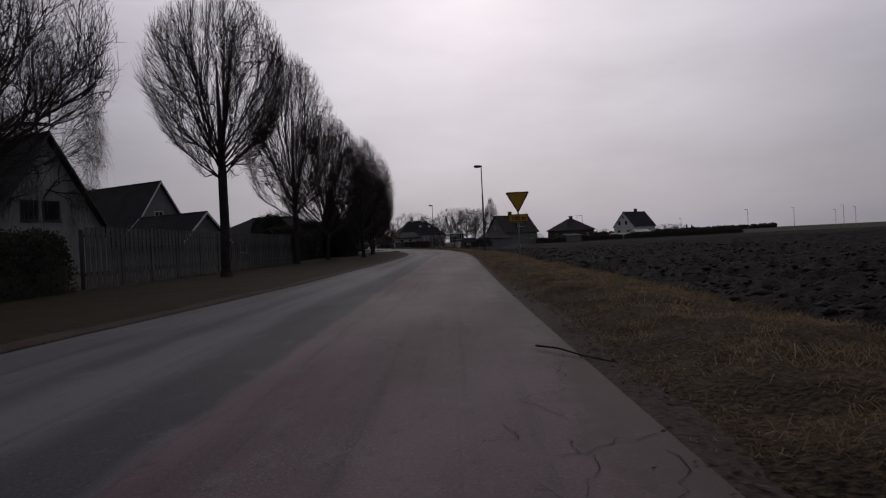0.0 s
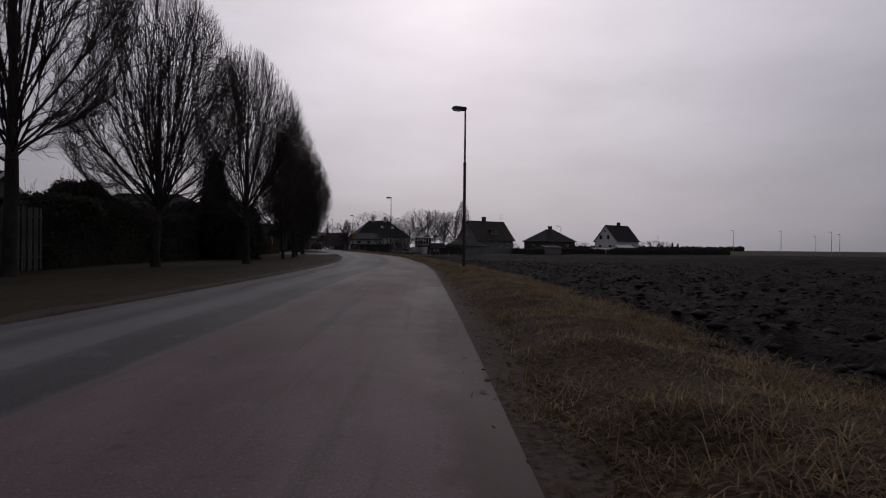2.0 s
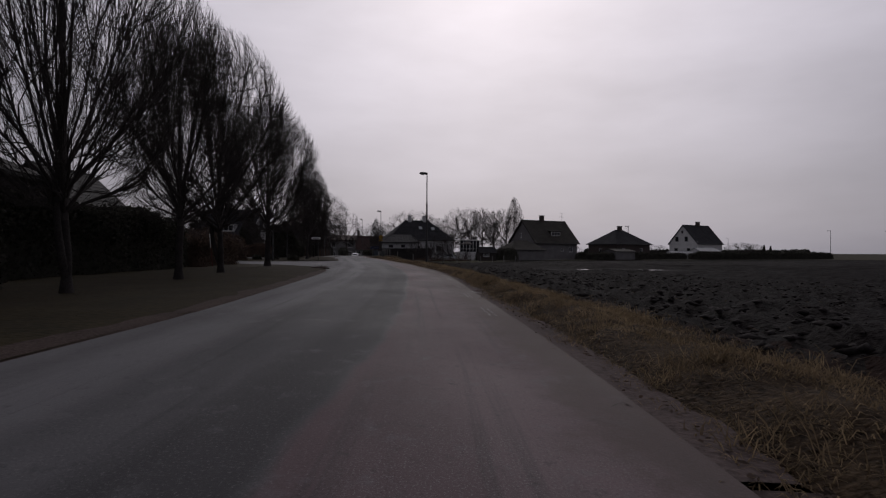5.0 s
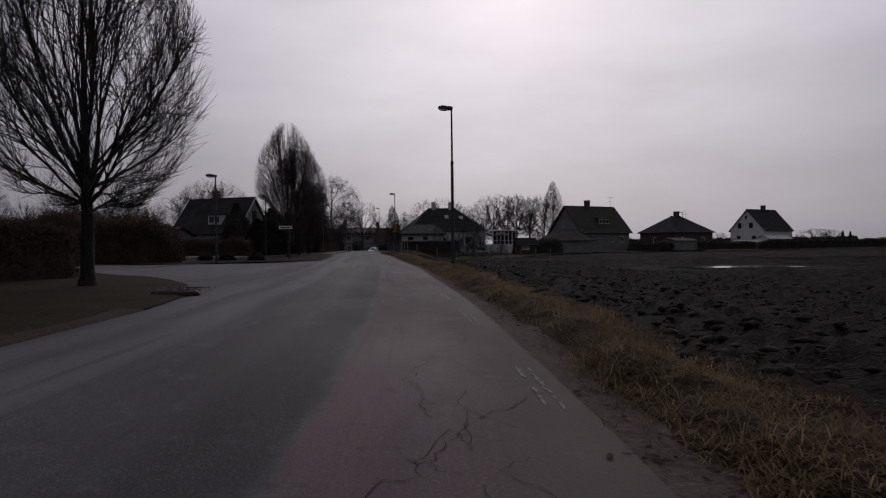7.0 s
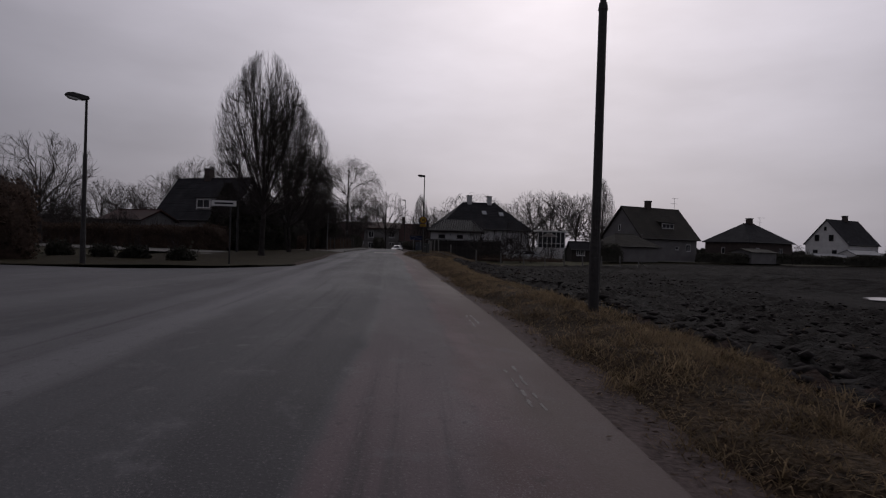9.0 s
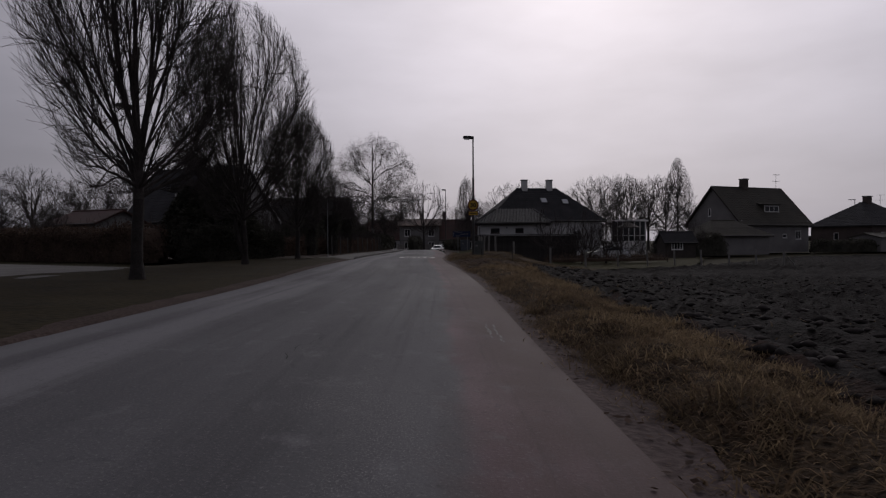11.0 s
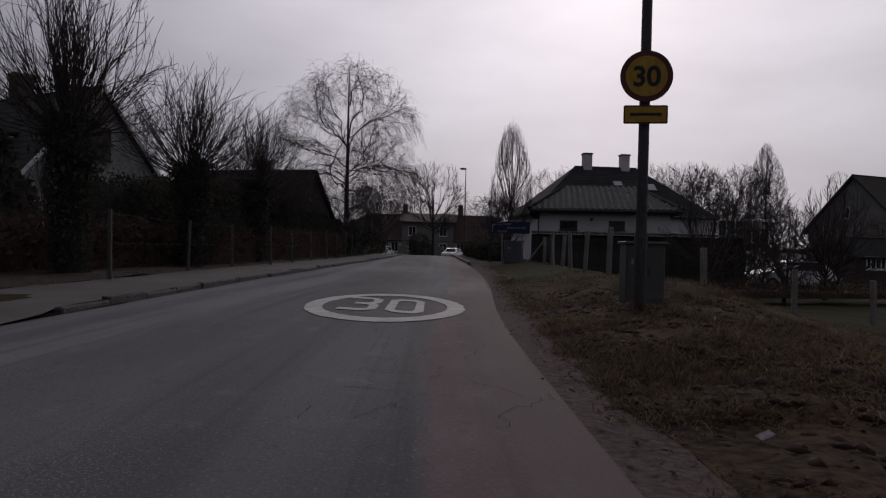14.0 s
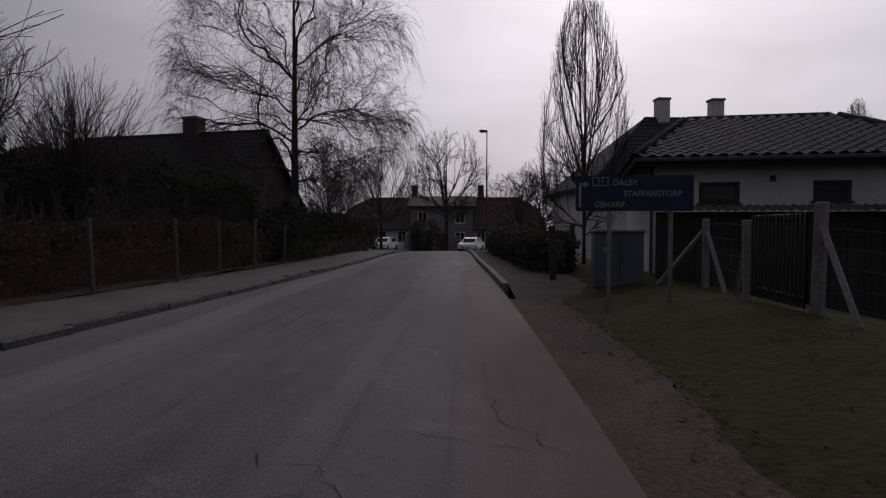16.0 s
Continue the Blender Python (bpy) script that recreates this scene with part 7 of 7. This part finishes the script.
def street_name_sign():
    x, y = -10.6, 116.0
    root = thing("street_name_sign", "street-name plate on a post at the junction", "road sign", at=(x, y, float(left_verge(np.array([x]), np.array([y]))[0]) - 0.03), turn=12)
    part("post", rod(bmesh.new(), (0, 0.03, -0.2), (0, 0.03, 2.35), 0.03, sides=8), M_POLE, root)
    p = part("plate", boxed(-0.65, 0.2, -0.01, 0.01, 2.1, 2.3, 0.004), M_WHITE, root)
    part("text_bar", boxed(-0.55, 0.1, -0.014, -0.0105, 2.17, 2.23), M_BLACK, p)


street_name_sign()
mk = thing("marker_pole", "thin leaning red and white marker pole", "marker pole", at=(-11.6, 90.3, 0.02))
part("pole", rod(bmesh.new(), (0, 0, -0.1), (-0.12, 0, 1.1), 0.025, sides=8), M_SIGNRED, mk)
part("band", rod(bmesh.new(), (-0.12, 0, 1.1), (-0.19, 0, 1.9), 0.026, sides=8), M_WHITE, mk)


def cabinet(x, y, w, d, h, turn, label, material=None, z=None):
    material = material or M_CAB
    root = thing("utility_cabinet", label, "utility cabinet", at=(x, y, float(land(x, y)) if z is None else z), turn=turn)
    part("plinth", boxed(-w / 2 + 0.03, w / 2 - 0.03, -d / 2 + 0.03, d / 2 - 0.03, -0.25, 0.10), M_KERB, root)
    part("body", boxed(-w / 2, w / 2, -d / 2, d / 2, 0.10, h - 0.05, 0.012), material, root)
    part("lid", boxed(-w / 2 - 0.03, w / 2 + 0.03, -d / 2 - 0.03, d / 2 + 0.03, h - 0.049, h, 0.012), material, root)
    for s in (-1, 1):
        dr = part("door", boxed(min(0.008 * s, s * (w / 2 - 0.03)), max(0.008 * s, s * (w / 2 - 0.03)), -d / 2 - 0.016, -d / 2 - 0.001, 0.15, h - 0.1, 0.004), material, root)
        if s > 0:
            part("handle", boxed(0.03, 0.06, -d / 2 - 0.035, -d / 2 - 0.0165, h * 0.5, h * 0.5 + 0.14), M_POLE, dr)
    part("label_plate", boxed(-w / 4 - 0.07, -w / 4 + 0.07, -d / 2 - 0.021, -d / 2 - 0.0165, h * 0.66, h * 0.66 + 0.09), M_DIMWHITE, root)


cabinet(-7.70, 152.9, 0.58, 0.40, 1.02, 8, "green-grey steel utility cabinet in the rough grass")
cabinet(-10.72, 171.2, 0.85, 0.4, 1.12, 8, "blue-grey utility cabinet beside the annex", surface("blue_grey_steel", (0.055, 0.064, 0.078), (0.085, 0.097, 0.115), 1.5, 30.0, 0.5, 0.1, 0.002))
cabinet(-29.6, 228.6, 1.3, 0.6, 1.7, 0, "yellowish cabinet at the street end", M_CONC)
cabinet(-24.4, 228.8, 1.3, 0.6, 1.7, 0, "yellowish cabinet at the street end", M_CONC)


# ---- fences ----
def board_fence():
    a, b = Vector((-11.28, 20.5, 0)), Vector((-10.2, 45.5, 0))
    root = thing("board_fence", "weathered grey vertical board fence behind the hornbeams", "fence")
    d = b - a
    L = d.length
    m = Matrix.Translation(a) @ Matrix.Rotation(math.atan2(d.y, d.x), 4, "Z")
    for zz in (0.45, 1.75):
        r = part("rail", boxed(0, L, 0.027, 0.065, zz, zz + 0.10), M_FENCE, root)
        r.matrix_local = m
    for i in range(int(L / 2.3) + 1):
        p = part("post", boxed(i * 2.3 - 0.05, i * 2.3 + 0.05, 0.067, 0.167, -0.3, 2.0), M_FENCE, root)
        p.matrix_local = m
    rng = np.random.default_rng(3)
    shapes = []
    for k in range(4):
        bm = boxed(-0.052, 0.052, -0.02, 0.0, 0.06, 2.08 + 0.01 * k, 0.004)
        me = bpy.data.meshes.new("board")
        bm.to_mesh(me)
        bm.free()
        me.materials.append(M_FENCE)
        shapes.append(me)
    for i in range(int(L / 0.155)):
        o = put_mesh("board", shapes[rng.integers(0, 4)], None, root)
        o.matrix_local = m @ Matrix.Translation((0.06 + i * 0.155, (i % 2) * 0.024, rng.normal(0, 0.012))) @ Matrix.Rotation(rng.normal(0, 0.004), 4, "Y")


board_fence()


def concrete_posts(name, label, points, h, wires=3, r=0.055, mat=None, brace=None, z=None):
    root = thing(name, label, "fence")
    level = z or land
    mat = mat or M_CONC
    rng = np.random.default_rng(len(points))
    tops = []
    for i, (x, y) in enumerate(points):
        z = float(level(x, y))
        k = h * rng.uniform(0.93, 1.06)
        bm = boxed(-r, r, -r, r, -0.3, k, 0.012)
        o = part("post", bm, mat, root)
        o.matrix_local = pose(x, y, z, rng.normal(0, 1.6), rng.normal(0, 1.6), rng.uniform(0, 90))
        tops.append((x, y, z, k))
        for dx, dy in (brace or {}).get(i, ()):
            part("brace", rod(bmesh.new(), (x + 0.06 * dx, y + 0.06 * dy, z + k * 0.82), (x + dx, y + dy, z - 0.03), 0.036, sides=4), M_CONC, root)
    for (x0, y0, z0, k0), (x1, y1, z1, k1) in zip(tops, tops[1:]):
        for w in range(wires):
            t = 0.12 + 0.82 * w / max(1, wires - 1)
            part("wire", rod(bmesh.new(), (x0, y0, z0 + k0 * t), (x1, y1, z1 + k1 * t), 0.0022, sides=3), M_WIRE, root)
    return root


concrete_posts("post_fence", "pale concrete posts with wire along the footway", [(-17.55, 153.9), (-18.2, 157.6), (-18.5, 160.4), (-18.45, 162.9), (-18.75, 165.4), (-19.2, 168.4), (-19.45, 171.0), (-19.6, 172.8), (-19.9, 175.0), (-20.6, 178.2)], 1.35, 3, r=0.034, mat=M_OLDPOST)
concrete_posts("post_fence", "grey concrete posts with wire before the annex garden", [(-7.0, 158.0), (-7.6, 159.4), (-8.1, 161.1), (-8.45, 162.9), (-8.65, 164.9), (-9.0, 166.75)], 1.16, 6, r=0.055, brace={5: ((0.06, -0.85),)}, z=lawn_z)
concrete_posts("post_fence", "grey concrete gate posts with slanting braces", [(-9.22, 168.55), (-9.34, 170.6)], 1.12, 5, r=0.05, brace={0: ((0.0, 0.6),), 1: ((-0.75, 0.25), (0.12, -0.85))}, z=lawn_z)
concrete_posts("post_fence", "pale concrete posts along the field's end", [(-5.7, 157.6), (-3.2, 159.4), (-0.6, 161.2), (1.9, 162.8), (4.3, 164.2), (6.5, 165.2), (8.6, 165.6), (10.7, 165.8), (12.8, 166.1), (14.9, 166.4)], 1.15, 3, r=0.06, brace={9: ((0.8, 0.1),)})
concrete_posts("post_fence", "short wooden posts by the field corner", [(-6.9, 146.2), (-5.3, 145.2)], 0.62, 0, r=0.022, mat=M_WOODBOARD)
concrete_posts("post_fence", "old wooden posts of the garden boundary", [(-11.9, 172.6), (-11.5, 175.2)], 1.25, 2, r=0.06, mat=M_WOODBOARD)


def gate():
    root = thing("gate", "black slatted metal garden gate between concrete posts", "gate", at=(-9.02, 166.9, float(lawn_z(-9.1, 167.6))), turn=97)
    part("gate_frame", box(box(box(box(bmesh.new(), 0, 1.5, -0.02, 0.02, 0.1, 0.16), 0, 1.5, -0.02, 0.02, 0.98, 1.04), 0, 0.05, -0.02, 0.02, 0.16, 0.98), 1.45, 1.5, -0.02, 0.02, 0.16, 0.98), M_BLACK, root)
    for i in range(15):
        x = 0.07 + i * 0.098
        part("slat", boxed(x - 0.03, x + 0.03, 0.0205, 0.035, 0.04, 1.08, 0.004), M_BLACK, root)


gate()


def dark_fence():
    """Dark boards with a ribbed capping before the annex."""
    a = Vector((-9.95, 172.1, 0))
    turn = 2
    root = thing("board_fence", "dark stained board fence with a corrugated cap", "fence", at=(a.x, a.y, float(land(a.x, a.y)) - 0.22), turn=turn)
    me = bpy.data.meshes.new("board")
    bm = boxed(-0.082, 0.082, -0.02, 0.0, -0.9, 1.74, 0.004)
    bm.to_mesh(me)
    bm.free()
    me.materials.append(M_DARKFENCE)
    for i in range(64):
        o = put_mesh("board", me, None, root)
        o.matrix_local = pose(0.08 + i * 0.146, -0.022 * (i % 2), 0)
    part("rail", boxed(0, 9.4, 0.004, 0.06, 1.3, 1.4), M_WOODBOARD, root)
    cap = bmesh.new()
    n = 160
    xs = [9.5 * i / n for i in range(n + 1)]
    lo = [cap.verts.new((x, -0.28, 1.76 + 0.025 * math.sin(x * 40))) for x in xs]
    hi = [cap.verts.new((x, 0.35, 1.88 + 0.025 * math.sin(x * 40))) for x in xs]
    for i in range(n):
        cap.faces.new((lo[i], lo[i + 1], hi[i + 1], hi[i]))
    bmesh.ops.solidify(cap, geom=cap.faces[:], thickness=0.012)
    part("ribbed_cap", cap, M_ROOF, root)


dark_fence()


# ---- cars ----
def car(x, y, turn, label, paint, z=None):
    root = thing("car", label, "car", at=(x, y, float(land(x, y)) if z is None else z), turn=turn)
    side = [(-2.05, 0.32), (-2.12, 0.55), (-2.05, 0.78), (-1.1, 0.92), (-0.55, 1.36), (-0.2, 1.45), (0.9, 1.45), (1.35, 1.36), (1.85, 0.98), (2.08, 0.9), (2.1, 0.45), (2.02, 0.3)]
    bm = bmesh.new()
    rows = []
    for yy, k in ((-0.84, 0.90), (-0.86, 1.0), (0.86, 1.0), (0.84, 0.90)):
        rows.append([(px, yy * (1.0 if pz < 0.95 else 0.80), pz if k == 1 else 0.3 + (pz - 0.3) * 0.96) for px, pz in side])
    vs = [[bm.verts.new(p) for p in r] for r in rows]
    n = len(side)
    for i in range(3):
        for j in range(n):
            bm.faces.new((vs[i][j], vs[i][(j + 1) % n], vs[i + 1][(j + 1) % n], vs[i + 1][j]))
    bm.faces.new(vs[0][::-1])
    bm.faces.new(vs[3])
    bmesh.ops.recalc_face_normals(bm, faces=bm.faces[:])
    body = part("body", bm, paint, root)
    gl = bmesh.new()
    for sx in (1,):
        roof_slab(gl, [(-1.06, -0.62, 0.965), (-1.06, 0.62, 0.965), (-0.60, 0.56, 1.335), (-0.60, -0.56, 1.335)], -0.02)
    part("windscreen", gl, M_GLASS, body)
    for s in (-1, 1):
        g = bmesh.new()
        roof_slab(g, [(-0.75, s * 0.765, 0.99), (1.4, s * 0.765, 0.99), (1.1, s * 0.70, 1.36), (-0.35, s * 0.70, 1.36)], 0.01)
        part("side_window", g, M_GLASS, body)
        part("headlight", boxed(-2.13, -1.98, s * 0.62 - 0.16, s * 0.62 + 0.16, 0.62, 0.74, 0.02), M_LAMPGLASS, body)
        part("mirror", boxed(-0.72, -0.58, s * 0.92 - 0.09, s * 0.92 + 0.09, 0.95, 1.07, 0.02), paint, body)
    part("grille", boxed(-2.135, -2.08, -0.4, 0.4, 0.42, 0.56, 0.01), M_BLACK, body)
    part("number_plate_bar", boxed(-2.145, -2.1355, -0.25, 0.25, 0.44, 0.53), M_WHITE, body)
    for wx in (-1.3, 1.3):
        for s in (-1, 1):
            w = part("wheel", rod(bmesh.new(), (wx, s * 0.68, 0.31), (wx, s * 0.875, 0.31), 0.315, sides=20), M_RUBBER, root)
            part("rim", rod(bmesh.new(), (wx, s * 0.876, 0.31), (wx, s * 0.89, 0.31), 0.2, sides=14), M_STEEL, w)
    return root


car(-21.8, 224.3, 82, "white hatchback parked facing the street", M_CARWHITE)
car(-31.6, 225.4, 85, "white car parked before the red-roofed house", M_CARWHITE)
car(2.4, 175.8, 12, "pale silver car parked in the garden behind the fence", plain("silver_car_paint", (0.45, 0.46, 0.47), 0.3, 0.3))


# ---- small things on the ground ----
def stick(points, r, label, material, name="stick"):
    ob = put_mesh(name, mesh_quads(name, *tubes([(np.array(points, float), r, r * 0.5)], 5), smooth=True), material)
    return tagged(ob, label, name.replace("_", " "))


stick([(0.94, 5.86, 0.012), (1.1, 5.62, 0.02), (1.27, 5.28, 0.0), (1.42, 5.0, 0.0)], 0.011, "thin dark fallen stick across the asphalt edge", M_BARK)
stick([(2.40, 69.55, -0.01), (2.43, 69.3, -0.01), (2.50, 69.05, -0.01), (2.60, 68.9, -0.01)], 0.0035, "pale curled strip of plastic on the road edge", M_WHITE, "plastic_strip")


def scrap(x, y, w, turn, label, f):
    bm = boxed(-w / 2, w / 2, -w * 0.35, w * 0.35, 0.0, 0.012, 0.003)
    for v in bm.verts:
        v.co.z += 0.5 * abs(v.co.x) * (v.co.x > 0) + 0.02
    ob = part("litter", bm, M_DIMWHITE)
    ob.matrix_world = pose(x, y, float(f(np.array([x]), np.array([y]))[0]), 12, -8, turn)
    tagged(ob, label, "litter", "scraps of litter")


for x, y, w, turn in ((-8.05, 146.2, 0.075, 20), (-7.2, 150.6, 0.05, 50), (3.4, 71.2, 0.08, 10), (-3.6, 131.0, 0.06, 40), (-5.0, 128.9, 0.06, 100)):
    scrap(x, y, w, turn, "crumpled white scrap of litter in the grass", right_verge)


def bird_nest(x, y, z, r, seed):
    """A clump of crossed sticks high in a crown."""
    rng = np.random.default_rng(seed)
    st = []
    for k in range(150):
        d = rng.normal(0, 1, 3) * np.array([1, 1, 0.5])
        d /= np.linalg.norm(d)
        c = rng.normal(0, 0.4, 3) * r * np.array([1, 1, 0.7])
        st.append((np.array([c - d * r * 0.7, c + rng.normal(0, 0.03, 3), c + d * r * 0.7]), 0.012, 0.007))
    ob = put_mesh("bird_nest", mesh_quads("bird_nest", *tubes(st, 3)), M_TWIG)
    ob.matrix_world = pose(x, y, z)
    tagged(ob, "dark bird nest of sticks in a bare crown", "nest")


bird_nest(-7.75, 80.5, 7.1, 0.42, 4)


def leaf_litter(name, label, n, xs, ys, zf, seed):
    rng = np.random.default_rng(seed)
    y = rng.uniform(*ys, n)
    x = xs(y, rng)
    p = np.stack([x, y, zf(x, y) + 0.012], 1)
    V, Q = leaf_cloud(p, 0.035, rng)
    V[:, 2] = np.repeat(p[:, 2], 4) + (V[:, 2] - np.repeat(p[:, 2], 4)) * 0.25
    tagged(put_mesh(name, mesh_quads(name, V, Q), M_BROWNHEDGE), label, "leaves", kind="stuff")


leaf_litter("fallen_leaves", "brown fallen leaves along the footway fence", 2600, lambda y, r: FENCE_LINE(y) + 0.1 - 0.9 * r.random(len(y)) ** 2 + 0.5 * (r.random(len(y)) ** 3), (149, 185), lambda x, y: land(x, y) + 0.11, 41)
leaf_litter("fallen_leaves", "heap of brown leaves at the junction corner", 500, lambda y, r: -5.0 - 0.5 * (y - 89.4) + r.normal(0, 0.22, len(y)), (89.0, 90.4), lambda x, y: land(x, y) + 0.03 + 0.05 * np.exp(-((x + 5.0) ** 2 + (y - 89.5) ** 2) * 4), 42)


leaf_litter("fallen_leaves", "brown leaf litter along the road shoulder", 9000, lambda y, r: SHOULDER(y) + r.normal(-0.02, 0.16, len(y)), (-4, 186), lambda x, y: np.maximum(right_verge(x, y), shoulder_height(x, y)) + 0.004, 43)


# ---- pantiles of the annex roof ----
def pantile_mesh():
    """One S-shaped clay tile, 0.30 wide and 0.42 long, with its thickness."""
    n = 7
    xs = np.linspace(0, 0.315, n)
    prof = 0.032 * np.sin(xs / 0.30 * 2 * np.pi - 0.6) + 0.02
    V, F = [], []
    for y, dz in ((0.0, 0.022), (0.42, 0.0)):
        for k in (0.0, -0.016):
            V += [(x, y, p + dz + k) for x, p in zip(xs, prof)]
    for i in range(n - 1):
        F += [(i, i + 1, 2 * n + i + 1, 2 * n + i), (n + i + 1, n + i, 3 * n + i, 3 * n + i + 1), (i + 1, i, n + i, n + i + 1)]
    me = mesh_of("pantile", V, F)
    me.materials.append(M_TILE)
    return me


M_TILE = surface("dark_weathered_pantile", (0.022, 0.022, 0.0235), (0.048, 0.046, 0.049), 3.0, 30.0, 0.8, 0.2, 0.004, island=0.4, spec=0.12)


def lay_pantiles(house_ob, a, b, q, p, me):
    """Tiles over the roof plane with eave a-b and top p-q, in the house's own space."""
    roof = [c for c in house_ob.children if c.name.startswith("roof")][0]
    a, b, q, p = (Vector(v) for v in (a, b, q, p))
    ex = (b - a).normalized()
    up = (p - a) - ex * (p - a).dot(ex)
    L = up.length
    ey = up.normalized()
    ez = ex.cross(ey)
    rows = int(L / 0.345)
    for i in range(rows + 1):
        d = min(i * 0.345, L - 0.40)
        t0 = (d + 0.2) / L
        x0, x1 = ((a.lerp(p, t0)) - a).dot(ex), ((b.lerp(q, t0)) - a).dot(ex)
        k0, k1 = math.ceil((x0 - 0.12) / 0.30), math.floor((x1 + 0.12) / 0.30)
        for k in range(k0, k1):
            o = put_mesh("pantile", me, None, roof)
            pos = a + ex * (k * 0.30) + ey * (d - 0.04) + ez * 0.018
            o.matrix_local = Matrix.Translation(pos) @ Matrix((ex, ey, ez)).transposed().to_4x4() @ Matrix.Rotation(RNG.normal(0, 0.006), 4, "Z")
    for s, e in ((a, p), (b, q)):
        n = int((e - s).length / 0.36)
        for i in range(n):
            u = (e - s).normalized()
            part("hip_tile", rod(bmesh.new(), s + u * (i * 0.36) + Vector((0, 0, 0.03)), s + u * (i * 0.36 + 0.38) + Vector((0, 0, 0.06)), 0.10, 0.085, 8), M_TILE, roof)


def annex_tiles():
    L, W, wall_h, ridge, hip, over = 6.3, 7.0, 3.34, 4.65, 1.3, 0.5
    e = wall_h - over * (ridge - wall_h) / (W / 2)
    x, y, rx = L / 2 + over, W / 2 + over, L / 2 - hip
    me = pantile_mesh()
    lay_pantiles(annex, (-x, -y, e), (x, -y, e), (rx, 0, ridge), (-rx, 0, ridge), me)
    lay_pantiles(annex, (-x, y, e), (-x, -y, e), (-rx, 0, ridge), (-rx, 0.0, ridge), me)


annex_tiles()
